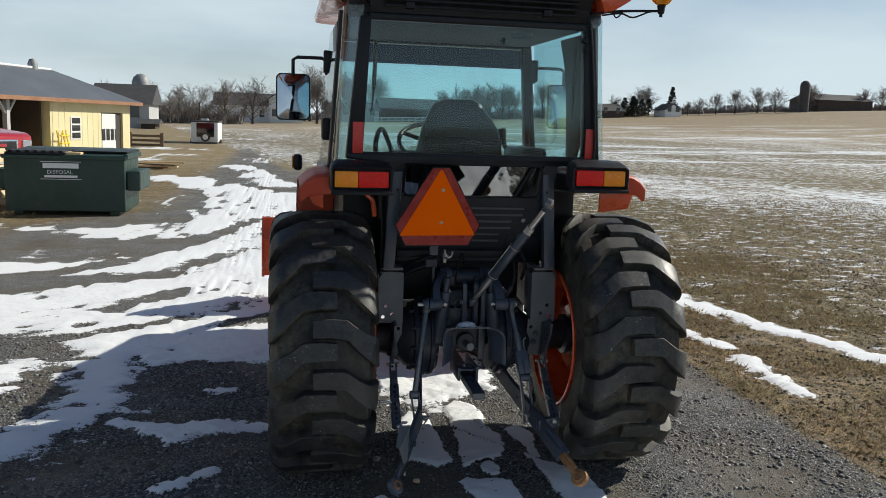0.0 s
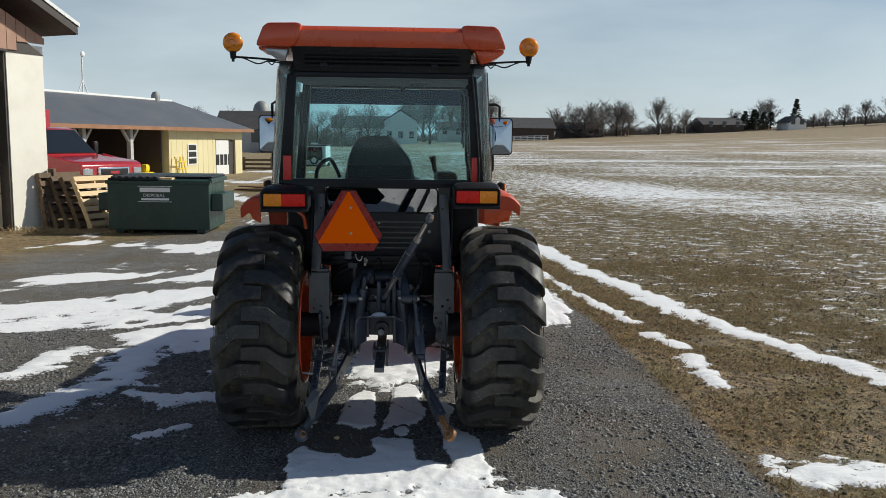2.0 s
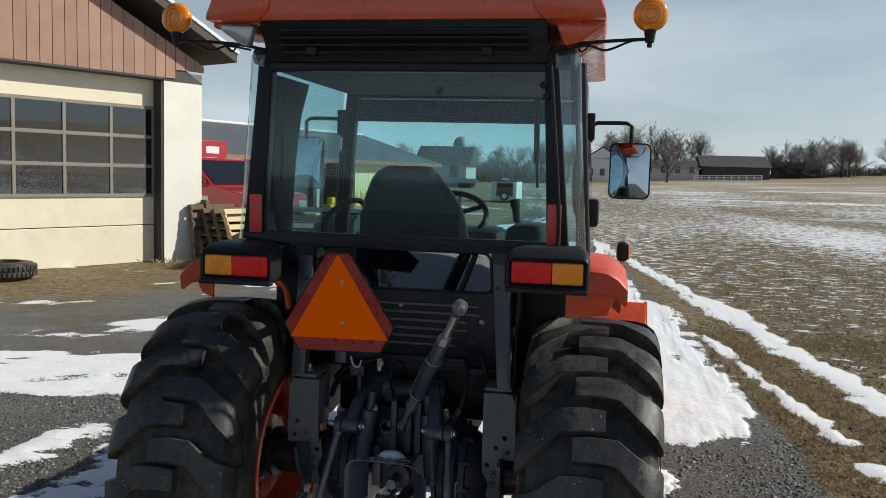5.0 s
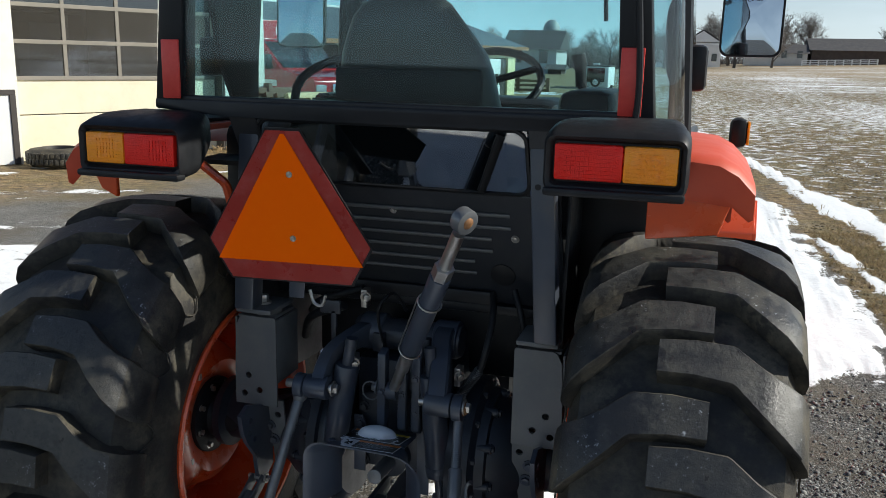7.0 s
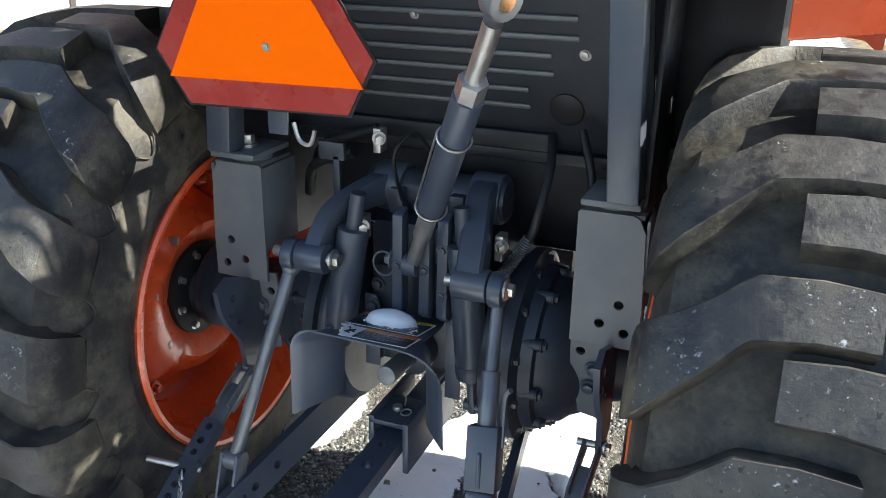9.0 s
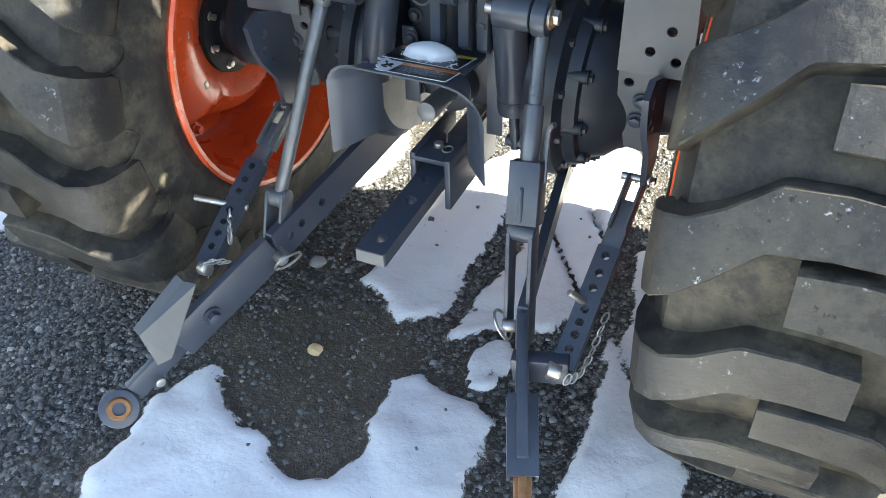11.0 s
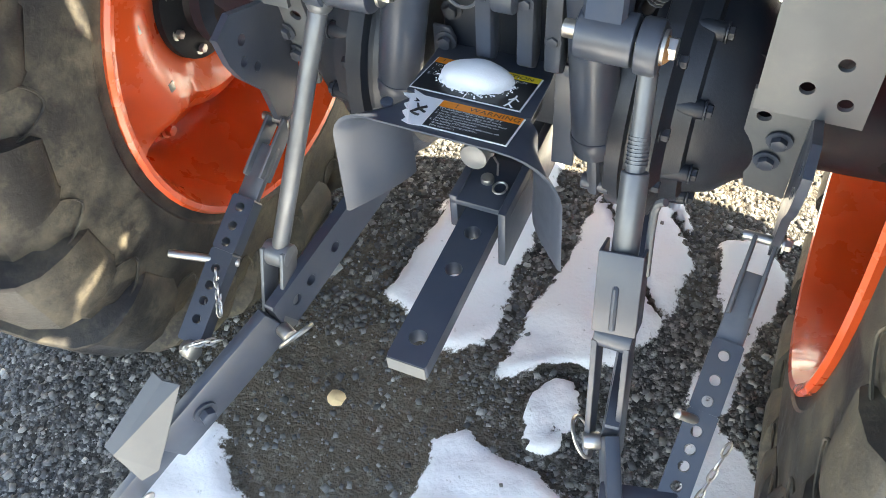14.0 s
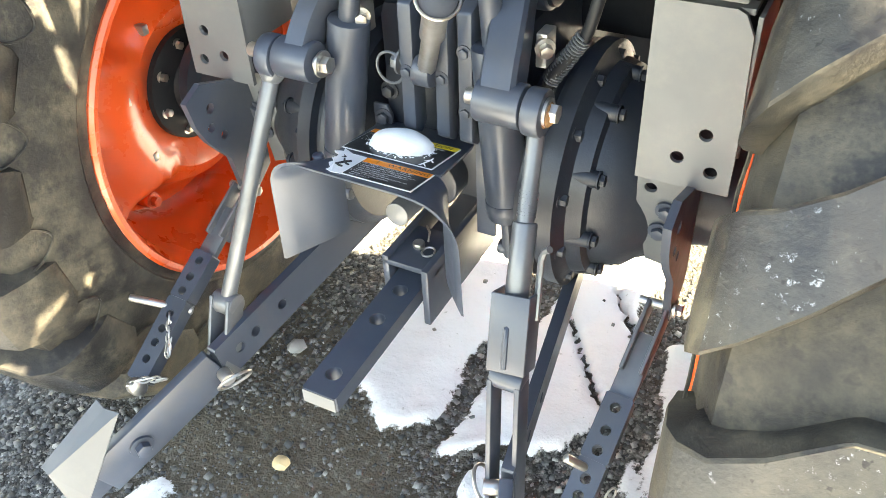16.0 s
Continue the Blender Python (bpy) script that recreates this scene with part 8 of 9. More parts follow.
implement = solo("farm_implement", box(box(box(nb(), (-7.5, 0.35, -0.25), (-6.85, 0.85, 0.28), 0.05), (-7.3, 0.45, 0.28), (-7.0, 0.75, 0.6), 0.08), (-7.5, 0.15, -0.25), (-6.9, 0.4, 0.05), 0.02), LBL_YELLOW, "yellow farm implement standing in the shed bay", "machine")
rack2 = thing("pipe_rack", (-9.3, 32.6, -0.2), "yellow pipe rack leaning on the shed", "rack")
for xx in (-6.06, -5.67, -5.44):
    part("rail", cyl(nb(), (xx, -0.35, -0.25), (xx, -0.12, 0.9), 0.035, seg=6), LBL_YELLOW, rack2)
for z in (0.1, 0.4, 0.7):
    part("rung", cyl(nb(), (-6.06, -0.28, z), (-5.44, -0.28, z), 0.03, seg=6), LBL_YELLOW, rack2)

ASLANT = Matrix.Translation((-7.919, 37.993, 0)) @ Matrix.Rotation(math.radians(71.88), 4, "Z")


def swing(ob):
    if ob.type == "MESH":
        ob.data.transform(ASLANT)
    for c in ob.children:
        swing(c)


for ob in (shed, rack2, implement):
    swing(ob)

# wooden field fence
fence = thing("rail_fence", (-7.8, 42, 0), "weathered three-rail wooden field fence", "fence")
for xx in (-10.0, -8.6, -7.05):
    part("post", box(nb(), (xx - 0.09, 41.9, -0.3), (xx + 0.09, 42.1, 0.72), 0.02), WOODOLD, fence, smooth=False)
for z in (0.1, 0.33, 0.56):
    part("rail", box(nb(), (-10.0, 41.96, z - 0.06), (-7.05, 42.02, z + 0.06), 0.01), WOODOLD, fence, smooth=False)
# lumber pile
lum = thing("lumber_pile", (-5.2, 24.3, 0), "loose pile of pale sawn boards on the ground", "lumber")
for k in range(11):
    o = Vector((-5.9 + 0.06 * k + random.uniform(-0.1, 0.1), 24.0 + random.uniform(-0.5, 0.5), -0.18 + 0.035 * k))
    a = random.uniform(-0.5, 0.4)
    d = Vector((math.cos(a), math.sin(a), 0)) * random.uniform(0.9, 1.6)
    part("plank", beam(nb(), o, o + d, 0.14, 0.04, 0.004), WOODNEW if k % 3 else WOODOLD, lum, smooth=False)

# enclosed cargo trailer
tr = thing("cargo_trailer", (-5.55, 50, 0), "small white enclosed trailer with dark rear door and spare wheel", "trailer")
part("body", box(nb(), (-6.35, 49.0, 0.1), (-4.78, 52.4, 1.30), 0.06), WHITEPAINT, tr)
part("roof", box(nb(), (-6.40, 48.95, 1.30), (-4.73, 52.45, 1.38), 0.03), DARKTRIM, tr)
part("rear_door", box(nb(), (-6.02, 48.96, 0.42), (-5.0, 48.99, 1.24), 0.01), DARKPANE, tr, smooth=False)
part("roof_vent", box(nb(), (-5.8, 49.6, 1.38), (-5.4, 50.0, 1.50), 0.03), WHITEPAINT, tr)
bm = nb()
lathe(bm, [(-0.09, 0.0), (-0.09, 0.12), (-0.09, 0.27), (0.05, 0.27), (0.05, 0.0)], (-5.5, 48.86, 0.42), "y", 24)
part("spare_wheel", bm, RUBBER, tr)
part("wheel_disc", cyl(nb(), (-5.5, 48.765, 0.42), (-5.5, 48.80, 0.42), 0.16, seg=20), WHITEPAINT, tr)
for x in (-6.42, -4.75):
    bm = nb()
    lathe(bm, [(-0.09, 0.0), (-0.09, 0.26), (0.09, 0.26), (0.09, 0.0)], (x, 50.4, 0.0), "x", 24)
    part("wheel", bm, RUBBER, tr)
part("frame", box(nb(), (-6.3, 48.9, -0.08), (-4.83, 52.4, 0.10), 0.02), DARKTRIM, tr)

# ---- far farm buildings ----
def house(name, x, y, w, d, wall_h, roof_h, wall_m_, roof_m, label, ridge="x", zoff=0.0, wins=0):
    z = ground_z(x, y) - 0.4 + zoff
    e = thing(name, (x, y, z), label, "building")
    part("wall", box(nb(), (x - w / 2, y, z), (x + w / 2, y + d, z + wall_h + 0.4)), wall_m_, e, smooth=False)
    bm = nb()
    h0 = z + wall_h + 0.4
    if ridge == "x":
        prism(bm, [(y - 0.4, h0 - 0.1), (y + d / 2, h0 + roof_h), (y + d + 0.4, h0 - 0.1)], 0, x - w / 2 - 0.4, x + w / 2 + 0.4)
    else:
        prism(bm, [(h0 - 0.1, x - w / 2 - 0.4), (h0 + roof_h, x), (h0 - 0.1, x + w / 2 + 0.4)], 1, y + 0.06, y + d + 0.4)
        g = nb()
        prism(g, [(h0 - 0.1, x - w / 2), (h0 + roof_h - 0.3, x), (h0 - 0.1, x + w / 2)], 1, y - 0.0, y + 0.05)
        part("gable", g, wall_m_, e, smooth=False)
    part("roof", bm, roof_m, e, smooth=False)
    for i in range(wins):
        wx = x - w / 2 + w * (i + 0.5) / wins
        for zz in ([1.2, 3.6] if wall_h > 4.4 else [1.1]):
            part("window", box(nb(), (wx - 0.45, y - 0.06, h0 - wall_h + zz), (wx + 0.45, y - 0.02, h0 - wall_h + zz + 1.3)), DARKPANE, e, smooth=False)
    return e


house("stone_barn", -17.6, 90, 5.6, 7, 2.6, 2.0, GREYWALL, DARKROOF, "far grey barn with dark roof", wins=2)
bm = nb()
zg = ground_z(-16.2, 96)
lathe(bm, [(zg - 0.5, 0.0), (zg - 0.5, 0.95), (5.1, 0.95), (5.6, 0.78), (5.95, 0.4), (6.06, 0.0)], (-16.5, 96, 0), "z", 24)
solo("silo", bm, SILVER, "far concrete silo with metal dome", "silo")
house("lean_to", -14.6, 88, 1.4, 3, 0.6, 0.4, DARKWOOD, DARKROOF, "low dark lean-to beside the far barn")
house("long_barn", 24.5, 168, 12.4, 14, 2.2, 2.2, DARKWOOD, DARKROOF, "long dark far barn with shingle roof", zoff=0.35)
house("low_farm_building", 12.3, 167, 10.6, 9, 2.0, 1.6, GREYWALL, DARKROOF, "low grey far farm building with doors", wins=4, zoff=0.35)
house("farmhouse", -0.6, 160, 6.4, 10, 4.4, 2.2, WHITEPAINT, DARKROOF, "white far farmhouse with dark roof", ridge="y", wins=3)
house("farmhouse_wing", -8.6, 163, 10.5, 8, 3.2, 2.4, WHITEPAINT, DARKROOF, "white wing of the far farmhouse", wins=3)
house("old_barn", 38.6, 178, 8.6, 9, 1.9, 1.5, DARKWOOD, DARKROOF, "dark old far barn under trees")
house("ridge_house", 71.0, 182, 9.0, 9, 1.7, 1.6, DARKWOOD, DARKROOF, "dark house on the far rise", wins=3)
house("gambrel_house", 86.6, 180, 4.0, 6, 1.5, 1.5, WHITEPAINT, DARKROOF, "small white house on the far rise", ridge="y", wins=2)
house("hedged_farm", 134.5, 186, 15.0, 12, 2.6, 1.6, DARKWOOD, DARKROOF, "dark farm buildings on the far rise")
bm = nb()
zg = ground_z(120.6, 182)
lathe(bm, [(zg - 0.5, 0.0), (zg - 0.5, 1.15), (zg + 6.2, 1.15), (zg + 6.8, 0.95), (zg + 7.2, 0.5), (zg + 7.3, 0.0)], (120.6, 182, 0), "z", 24)
solo("silo", bm, DARKSILO, "tall dark far silo on the rise", "silo")
wf = thing("paddock_fence", (22, 165, 1), "white far paddock fence", "fence")
for i in range(10):
    xx = 16.5 + i * 1.35
    z = ground_z(xx, 164)
    part("post", box(nb(), (xx - 0.1, 163.9, z - 0.2), (xx + 0.1, 164.1, z + 1.0)), WHITEPAINT, wf, smooth=False)
    if i < 9:
        for dz in (0.3, 0.62, 0.94):
            part("rail", box(nb(), (xx, 163.95, z + dz - 0.07), (xx + 1.35, 164.05, z + dz + 0.07)), WHITEPAINT, wf, smooth=False)

# ---- trees ----
def prism3(bm, a, b, ra, rb):
    d = (b - a).normalized()
    s = d.orthogonal().normalized()
    u = d.cross(s)
    va = [bm.verts.new(a + (s * math.cos(t) + u * math.sin(t)) * ra) for t in (0, 2.094, 4.189)]
    vb = [bm.verts.new(b + (s * math.cos(t) + u * math.sin(t)) * rb) for t in (0, 2.094, 4.189)]
    for k in range(3):
        bm.faces.new((va[k], va[(k + 1) % 3], vb[(k + 1) % 3], vb[k]))


def limb(bm, p, d, ln, r, steps, rng, lift, wob=0.14):
    """A tapering, curved branch; gives back the points along it."""
    pts = [(p, d)]
    for k in range(steps):
        d = (d + Vector((rng.uniform(-1, 1), rng.uniform(-1, 1), rng.uniform(-0.6, 0.6))) * wob + Vector((0, 0, lift))).normalized()
        q = p + d * ln / steps
        f0, f1 = 1 - 0.8 * k / steps, 1 - 0.8 * (k + 1) / steps
        prism3(bm, p, q, r * f0, r * f1)
        p = q
        pts.append((p, d))
    return pts


def off(d, rng, amt):
    s = Vector((rng.uniform(-1, 1), rng.uniform(-1, 1), rng.uniform(-0.5, 0.8))).normalized()
    return (d * (1 - amt) + s * amt).normalized()


def bare_tree(seed, h, wide, low, label):
    rng = random.Random(seed)
    e = thing("bare_tree", (0, 0, 0), label, "tree", "bare far trees")
    bm, tw = nb(), nb()
    trunk = limb(bm, Vector((0, 0, -0.3)), Vector((0, 0, 1)), h * 0.62, h * 0.030, 7, rng, 0.0, 0.07)
    n = 11
    for i in range(n):
        f = low + (0.98 - low) * i / (n - 1)
        p, d = trunk[min(int(f * 7), 7)]
        a = i * 2.4 + rng.uniform(-0.4, 0.4)
        el = radians(22 + 55 * f + rng.uniform(-8, 8))
        d0 = Vector((math.cos(a) * math.cos(el) * wide, math.sin(a) * math.cos(el) * wide, math.sin(el))).normalized()
        main = limb(bm, p, d0, h * rng.uniform(0.40, 0.52) * (1.05 - 0.25 * f), h * 0.0125 * (1.15 - 0.5 * f), 6, rng, 0.05)
        for q, dq in main[2:]:
            for j in range(3):
                sub = limb(tw, q, off(dq, rng, 0.5), h * rng.uniform(0.13, 0.22), h * 0.0042, 4, rng, 0.04)
                for q2, d2 in sub[1:]:
                    for m in range(2):
                        tip = limb(tw, q2, off(d2, rng, 0.5), h * rng.uniform(0.05, 0.10), h * 0.0022, 2, rng, 0.03)
                        limb(tw, tip[1][0], off(tip[1][1], rng, 0.5), h * 0.05, h * 0.0018, 1, rng, 0.0)
    top = max(v.co.z for v in tw.verts)
    for b in (bm, tw):
        bmesh.ops.scale(b, vec=(1.0, 1.0, h / top), verts=b.verts)
    part("trunk", bm, BARK, e, smooth=False)
    part("crown", tw, BARKTWIG, e, smooth=False)
    return e


def pine(seed, h):
    rng = random.Random(seed)
    e = thing("evergreen_tree", (0, 0, 0), "dark evergreen tree on the far rise", "tree", "far evergreens")
    bm = nb()
    cyl(bm, (0, 0, -0.3), (0, 0, h), 0.22, 0.04, seg=8)
    part("trunk", bm, BARK, e)
    bm = nb()
    for k in range(420):
        f = rng.random() ** 0.8
        z = h * (0.12 + 0.88 * f)
        rad = (1 - f) * h * 0.30 * rng.uniform(0.35, 1.0) + 0.1
        a = rng.uniform(0, 6.28)
        c = Vector((rad * math.cos(a), rad * math.sin(a), z - rad * 0.15))
        s = rng.uniform(0.25, 0.5) * h / 7
        vs = [bm.verts.new(c + Vector((rng.uniform(-s, s), rng.uniform(-s, s), rng.uniform(-s, s) * 0.6))) for _ in range(4)]
        for t in ((0, 1, 2), (0, 1, 3), (0, 2, 3), (1, 2, 3)):
            bm.faces.new([vs[i] for i in t])
    part("crown", bm, EVERGREEN, e, smooth=False)
    return e


protos = [bare_tree(11, 7.0, 1.2, 0.22, "bare broad-crowned tree on the far field edge"), bare_tree(5, 7.0, 0.75, 0.42, "bare upright tree with open crown on the field edge"), bare_tree(23, 7.0, 1.0, 0.30, "bare tree with dense fine twigs on the field edge"), bare_tree(37, 7.0, 1.6, 0.12, "bare spreading tree with low limbs on the field edge")]


def put_tree(kind, x, y, h, turn=0.0, wide=1.0):
    src = protos[kind]
    s = h / 7.0
    src.scale = (s * wide, s * wide, s)
    t = copy_thing(src, pose(x, y, ground_z(x, y), 0, 0, turn))
    src.scale = (1, 1, 1)
    return t


TREES = [(0, 36.5, 178, 6.8, 15), (2, 40.5, 180, 7.0, 65), (0, 43.5, 182, 7.5, 100), (2, 48.3, 182, 6.6, 160), (3, 41.8, 176, 5.5, 220), (2, 33.0, 180, 6.0, 260), (3, 38.3, 176, 6.2, 20), (0, 34.5, 184, 5.0, 70), (2, 46.5, 180, 7.2, 130), (0, 50.0, 184, 5.8, 200), (1, 55.6, 180, 7.4, 30), (2, 62.3, 182, 5.0, 80), (2, 60.2, 186, 3.8, 10),
         (0, 82.5, 190, 6.2, 60), (2, 85.0, 192, 6.4, 160), (2, 92.1, 184, 3.0, 45), (0, 95.0, 184, 3.9, 90), (2, 99.2, 184, 4.6, 140), (1, 104.1, 184, 5.2, 10), (2, 109.8, 184, 5.6, 250), (0, 114.5, 184, 5.4, 99)]
TREES2 = [(2, 125.1, 186, 6.0, 20), (0, 129.0, 190, 5.0, 120), (2, 141.0, 188, 5.0, 33), (0, 146.0, 188, 5.5, 66), (1, 153.0, 188, 6.0, 5), (0, 10.5, 180, 10.5, 44), (2, 4.3, 178, 10.5, 88), (1, 19.3, 184, 8.8, 190), (2, 1.0, 175, 9.0, 15), (0, 75.5, 188, 4.6, 12),
          (3, -13.8, 132, 5.4, 15), (2, -10.0, 134, 6.3, 75), (0, -6.0, 140, 7.0, 140), (2, -17.0, 134, 5.4, 210), (1, 4.8, 150, 7.6, 30), (0, -17.5, 128, 4.0, 99), (2, 10.5, 150, 6.5, 300), (0, 15.0, 186, 9.0, 270)]
for k, x, y, h, a in TREES + TREES2:
    put_tree(k, x, y, h * 1.15, a, 1.2)
for p in protos:
    p.location = (0, 0, 0)
# the four patterns themselves stand in the wood behind the barn
for p, (x, y) in zip(protos, ((-30, 150), (-24, 152), (-36, 148), (-42, 150))):
    p.location = (x, y, ground_z(x, y))
pn = pine(3, 6.6)
pn.location = (88.0, 184, ground_z(88.0, 184))
for x, y, s in ((79.0, 184, 0.62), (81.5, 186, 0.6), (76.8, 186, 0.55), (75.2, 187, 0.5), (83.6, 187, 0.6), (80.2, 188, 0.7), (78.0, 188, 0.66)):
    pn.scale = (s * 1.5, s * 1.5, s)
    copy_thing(pn, pose(x, y, ground_z(x, y), 0, 0, x * 40))
    pn.scale = (1, 1, 1)


def brush(name, x0, x1, y, h, seed, label):
    """A thicket: many thin leafless stems with an uneven top."""
    rng = random.Random(seed)
    bm = nb()
    n = int((x1 - x0) * 26)
    for k in range(n):
        x = rng.uniform(x0, x1)
        yy = y + rng.uniform(-2, 2)
        z = ground_z(x, yy) - 0.2
        hh = h * (0.45 + 0.55 * float(vnoise(np.array([x * 0.35]), np.array([1.5]), seed)[0])) * rng.uniform(0.5, 1.1)
        p = Vector((x, yy, z))
        q = p + Vector((rng.uniform(-0.6, 0.6), 0, hh))
        prism3(bm, p, q, 0.09, 0.03)
        for j in range(3):
            f = rng.uniform(0.3, 0.9)
            m = p.lerp(q, f)
            prism3(bm, m, m + Vector((rng.uniform(-1, 1), rng.uniform(-0.3, 0.3), rng.uniform(0.2, 0.9))) * hh * 0.3, 0.05, 0.02)
    return solo(name, bm, BRUSHWOOD, label, "brush", kind="stuff", smooth=False)


brush("far_brush", 40, 60, 187, 3.2, 1, "leafless far thicket along the field edge")
brush("far_brush", 60, 84, 190, 3.0, 2, "leafless far thicket on the rise")
brush("far_brush", 88, 160, 192, 2.6, 3, "leafless far hedgerow on the rise")
brush("far_brush", -24, -7.5, 138, 4.2, 4, "leafless grey thicket behind the meadow")
brush("far_brush", -60, -14, 150, 3.5, 5, "leafless grey far wood")
brush("far_brush", -8, 34, 196, 3.0, 6, "leafless grey far trees behind the farm")

# ---- loose stones, clods and dry grass ----
def scatter_stones(n, x0, x1, y0, y1, rmin, rmax, keep, seed):
    rs = np.random.RandomState(seed)
    x, y = rs.uniform(x0, x1, n), rs.uniform(y0, y1, n)
    z, s, lane, field = surface(x, y)
    ok = keep(x, y, s, lane, field, rs)
    x, y, z = x[ok], y[ok], z[ok]
    k = len(x)
    base = np.array([(-1, -1, -0.7), (1, -1, -0.7), (1, 1, -0.7), (-1, 1, -0.7), (-0.8, -0.8, 0.55), (0.8, -0.8, 0.55), (0.8, 0.8, 0.55), (-0.8, 0.8, 0.55), (0, 0, 0.85)], float)
    faces = np.array([(0, 1, 5), (0, 5, 4), (1, 2, 6), (1, 6, 5), (2, 3, 7), (2, 7, 6), (3, 0, 4), (3, 4, 7), (4, 5, 8), (5, 6, 8), (6, 7, 8), (7, 4, 8)], int)
    r = rmin * (rmax / rmin) ** (rs.rand(k) ** 2.6)
    v = base[None] * (1 + rs.uniform(-0.35, 0.35, (k, 9, 3)))
    v = v * (r[:, None] * rs.uniform(0.7, 1.3, (k, 3)))[:, None, :] * np.array([1, 1, 0.72])
    a = rs.uniform(0, 6.28, k)
    c, sn = np.cos(a)[:, None], np.sin(a)[:, None]
    vx, vy = v[:, :, 0] * c - v[:, :, 1] * sn, v[:, :, 0] * sn + v[:, :, 1] * c
    co = np.stack([vx + x[:, None], vy + y[:, None], v[:, :, 2] + z[:, None] + (r * 0.25)[:, None]], -1).reshape(-1, 3)
    fc = (faces[None] + 9 * np.arange(k)[:, None, None]).reshape(-1, 3)
    return co, fc


def tri_mesh(name, co, fc):
    me = bpy.data.meshes.new(name)
    me.vertices.add(len(co))
    me.vertices.foreach_set("co", co.ravel().astype(np.float32))
    me.loops.add(fc.size)
    me.loops.foreach_set("vertex_index", fc.ravel().astype(np.int32))
    me.polygons.add(len(fc))
    me.polygons.foreach_set("loop_start", np.arange(0, fc.size, 3, dtype=np.int32))
    me.update(calc_edges=True)
    return me


def island_mat(name, cols, rough=0.8):
    m, nt, bs = node_mat(name)
    g = nt.nodes.new("ShaderNodeNewGeometry")
    cr_ = nt.nodes.new("ShaderNodeValToRGB")
    el = cr_.color_ramp.elements
    el[0].position, el[0].color = 0.0, (*cols[0], 1)
    el[1].position, el[1].color = 1.0, (*cols[-1], 1)
    for i, c in enumerate(cols[1:-1]):
        e = el.new((i + 1) / (len(cols) - 1))
        e.color = (*c, 1)
    nt.links.new(g.outputs["Random Per Island"], cr_.inputs[0])
    n = noise_tex(nt, 120.0, 4, 0.6, g.outputs["Position"])
    nt.links.new(mix(nt, ramp(nt, n, 0.4, 0.7, 0.0, 0.5), cr_.outputs[0], (0.03, 0.028, 0.025)), bs.inputs["Base Color"])
    bs.inputs["Roughness"].default_value = rough
    bump(nt, bs, n, 0.4, 0.002)
    return m


STONES = island_mat("crushed_stone", [(0.04, 0.042, 0.045), (0.10, 0.103, 0.106), (0.20, 0.20, 0.196), (0.07, 0.066, 0.06), (0.30, 0.295, 0.28), (0.13, 0.134, 0.14), (0.045, 0.047, 0.05), (0.46, 0.45, 0.42)], 0.7)
CLODS = island_mat("soil_clods", [(0.07, 0.052, 0.03), (0.16, 0.12, 0.066), (0.25, 0.19, 0.105), (0.11, 0.095, 0.042), (0.06, 0.045, 0.028)], 0.95)
BLADES = island_mat("dry_grass", [(0.26, 0.18, 0.085), (0.42, 0.31, 0.16), (0.13, 0.088, 0.045), (0.52, 0.40, 0.22), (0.19, 0.18, 0.065)], 0.85)

# blades let some light through
nt_ = BLADES.node_tree
bs_ = next(n for n in nt_.nodes if n.type == "BSDF_PRINCIPLED")
out_ = next(n for n in nt_.nodes if n.type == "OUTPUT_MATERIAL")
tl_, ms_ = nt_.nodes.new("ShaderNodeBsdfTranslucent"), nt_.nodes.new("ShaderNodeMixShader")
ms_.inputs[0].default_value = 0.5
nt_.links.new(bs_.inputs["Base Color"].links[0].from_socket, tl_.inputs["Color"])
nt_.links.new(bs_.outputs[0], ms_.inputs[1])
nt_.links.new(tl_.outputs[0], ms_.inputs[2])
nt_.links.new(ms_.outputs[0], out_.inputs[0])


def on_lane(x, y, s, lane, field, rs):
    muddy = fbm(x * 2.2, y * 2.2, 61) + 0.17 * np.clip(1.3 - np.hypot(x + 0.24, (y - 0.02) * 0.8) / 0.26, 0, 1)
    return (s < 0.02) & (lane > 0.5) & (rs.rand(len(x)) < np.clip((0.62 - muddy) * 5.0, 0.22, 1.0))


def on_outer_lane(x, y, s, lane, field, rs):
    away = np.maximum(np.abs(x + 0.1) - 1.1, np.abs(y - 0.2) - 0.9) + 0.3 * rs.rand(len(x)) > 0.0
    return on_lane(x, y, s, lane, field, rs) & away


def on_snow(x, y, s, lane, field, rs):
    return (s > 0.15) & (rs.rand(len(x)) < 0.35)


def on_verge(x, y, s, lane, field, rs):
    return (s < 0.1) & (lane < 0.5)


co, fc = scatter_stones(90000, -1.4, 1.2, -0.9, 1.3, 0.0016, 0.0068, on_lane, 1)
tagged(new("gravel", tri_mesh("gravel", co, fc)), "loose crushed grey stone on the lane", "gravel", kind="stuff").data.materials.append(STONES)
co, fc = scatter_stones(62000, -3.6, 2.3, -2.9, 3.6, 0.004, 0.0125, on_outer_lane, 2)
tagged(new("gravel", tri_mesh("gravel", co, fc)), "loose crushed grey stone along the lane", "gravel", kind="stuff").data.materials.append(STONES)
co, fc = scatter_stones(500, -1.6, 1.2, -0.9, 1.6, 0.003, 0.009, on_snow, 5)
tagged(new("gravel", tri_mesh("gravel", co, fc)), "a few dark stones lying on the snow", "gravel", kind="stuff").data.materials.append(STONES)
co, fc = scatter_stones(16000, 1.6, 6.0, -2.6, 8.0, 0.004, 0.014, on_verge, 3)
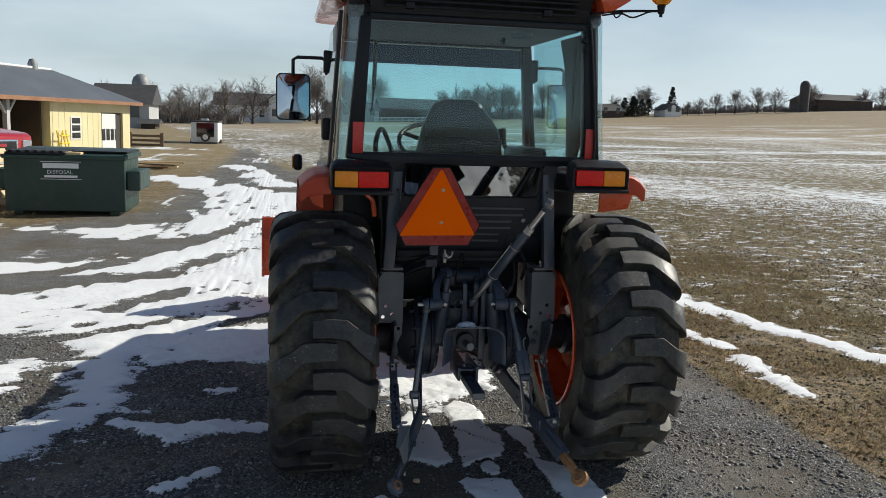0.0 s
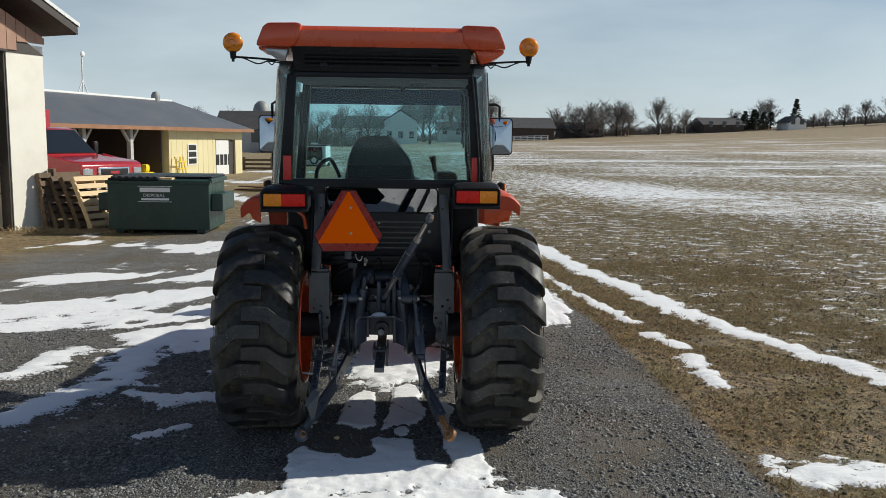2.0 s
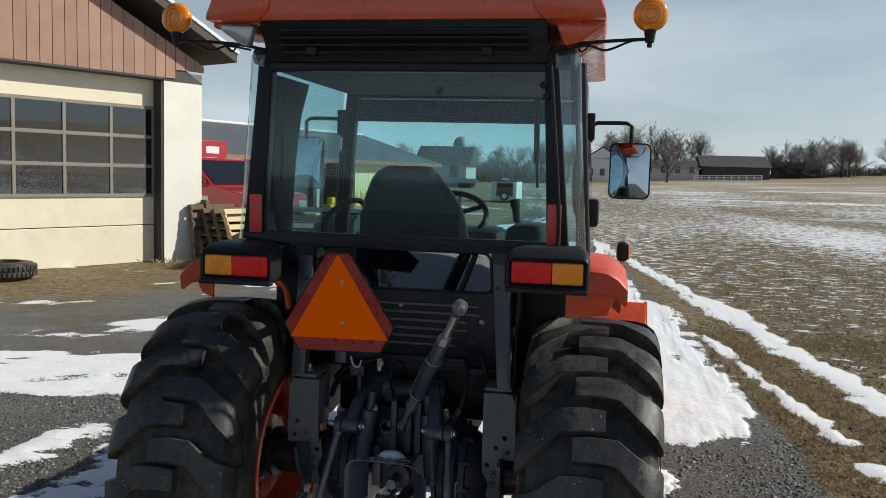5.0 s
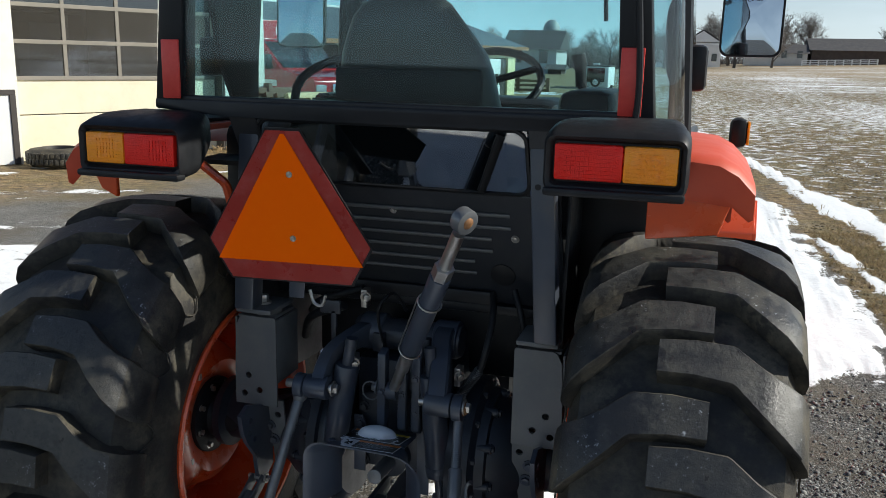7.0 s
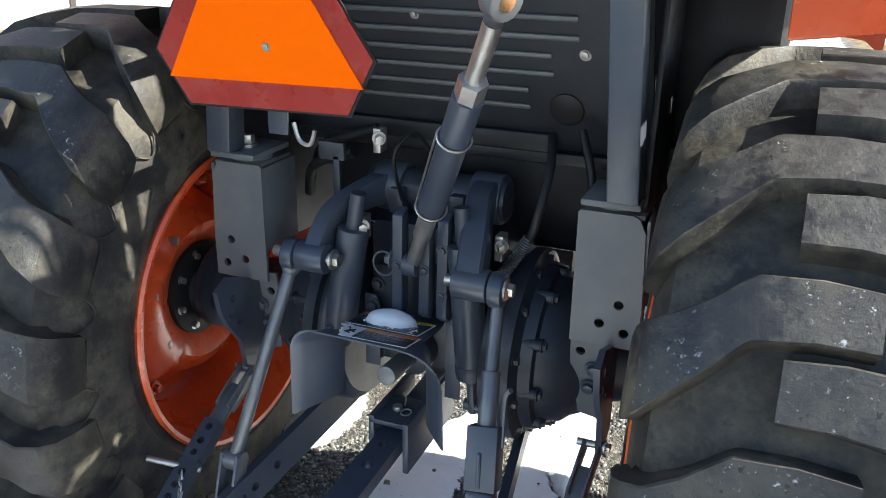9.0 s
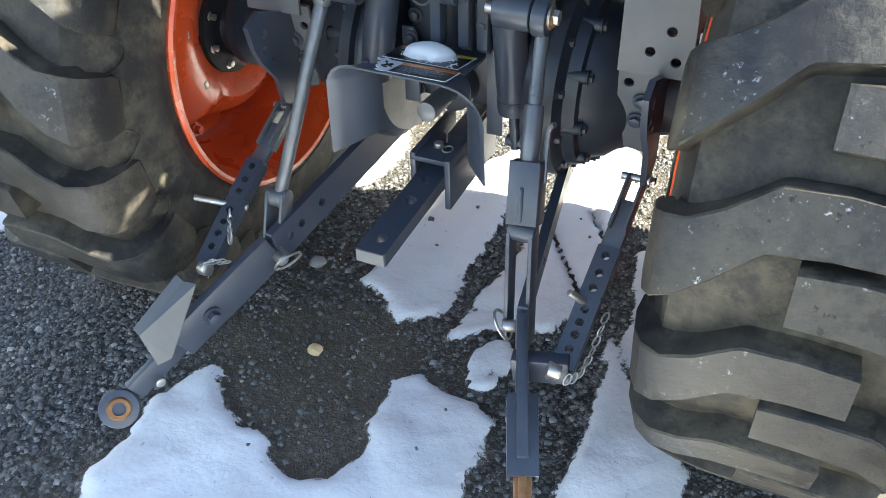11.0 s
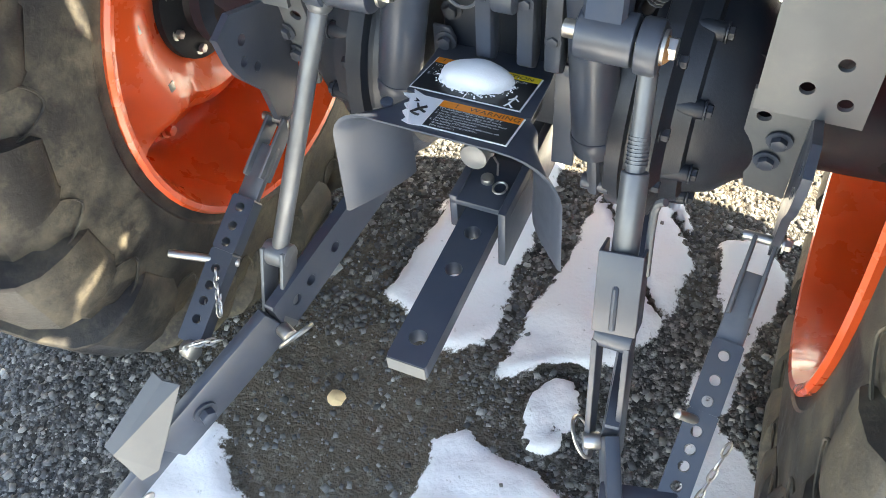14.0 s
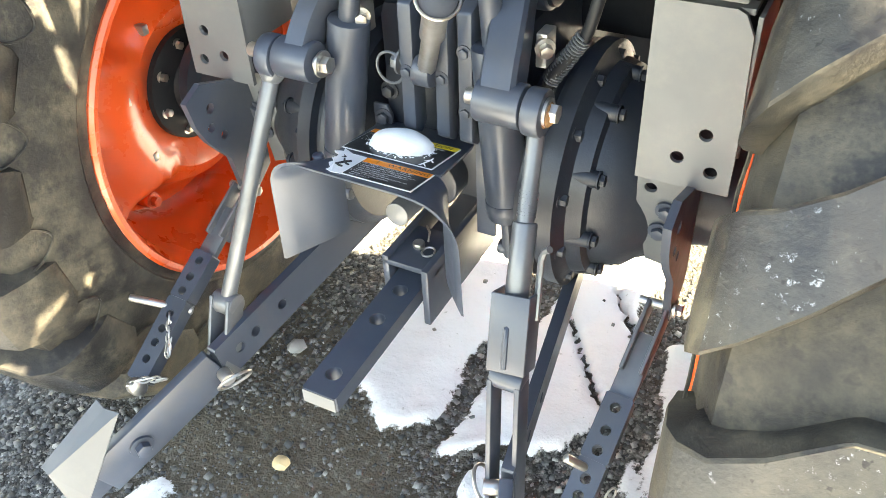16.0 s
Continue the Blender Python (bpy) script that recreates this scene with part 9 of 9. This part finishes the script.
tagged(new("soil_clods", tri_mesh("soil_clods", co, fc)), "crumbled brown soil on the field edge", "soil", kind="stuff").data.materials.append(CLODS)

co, fc = scatter_stones(50000, 2.6, 14.0, -1.0, 16.0, 0.004, 0.015, on_verge, 8)
tagged(new("soil_clods", tri_mesh("soil_clods", co, fc)), "clumps of dark crumbled soil across the stubble field", "soil", kind="stuff").data.materials.append(CLODS)


def scatter_blades(n, x0, x1, y0, y1, hmin, hmax, seed, far=False):
    rs = np.random.RandomState(seed)
    x, y = rs.uniform(x0, x1, n), rs.uniform(y0, y1, n)
    z, s, lane, field = surface(x, y)
    tuft = fbm(x * 1.6, y * 1.6, 77)
    ok = (s < 0.15) & (lane < 0.6) & (rs.rand(n) < np.clip((tuft - 0.34) * 5, 0.1, 1))
    x, y, z = x[ok], y[ok], z[ok]
    k = len(x)
    a, t = rs.uniform(0, 6.28, k), rs.uniform(0.7, 1.45, k)
    h = rs.uniform(hmin, hmax, k)
    d = np.stack([np.cos(a) * np.sin(t), np.sin(a) * np.sin(t), np.cos(t)], -1) * h[:, None]
    w = np.stack([-np.sin(a), np.cos(a), np.zeros(k)], -1) * (0.0018 + 0.06 * h[:, None])
    p = np.stack([x, y, z], -1)
    co = np.stack([p - w, p + w, p + d], 1).reshape(-1, 3)
    return co, np.arange(3 * k).reshape(-1, 3)


co, fc = scatter_blades(120000, 1.8, 5.2, -1.6, 7.5, 0.012, 0.055, 5)
tagged(new("verge_grass", tri_mesh("verge_grass", co, fc)), "flattened dry brown grass on the verge", "grass", kind="stuff").data.materials.append(BLADES)
co, fc = scatter_blades(120000, 2.0, 14.0, 1.0, 22.0, 0.025, 0.075, 6)
tagged(new("field_stubble", tri_mesh("field_stubble", co, fc)), "short dry stubble across the field", "grass", kind="stuff").data.materials.append(BLADES)


# two larger stones that stand out on the trodden mud
for i, (x, y, r, c) in enumerate(((-0.258, 0.018, 0.017, "tan"), (-0.415, 0.292, 0.022, "pale grey"))):
    rng = random.Random(40 + i)
    bm = nb()
    bmesh.ops.create_icosphere(bm, subdivisions=2, radius=r)
    for v in bm.verts:
        v.co *= rng.uniform(0.82, 1.15)
        v.co.z *= 0.6
    bm.transform(Matrix.Translation((x, y, r * 0.35)))
    solo("loose_stone", bm, WOODNEW if i == 0 else CONCRETE, c + " loose stone on the muddy gravel", "stone")
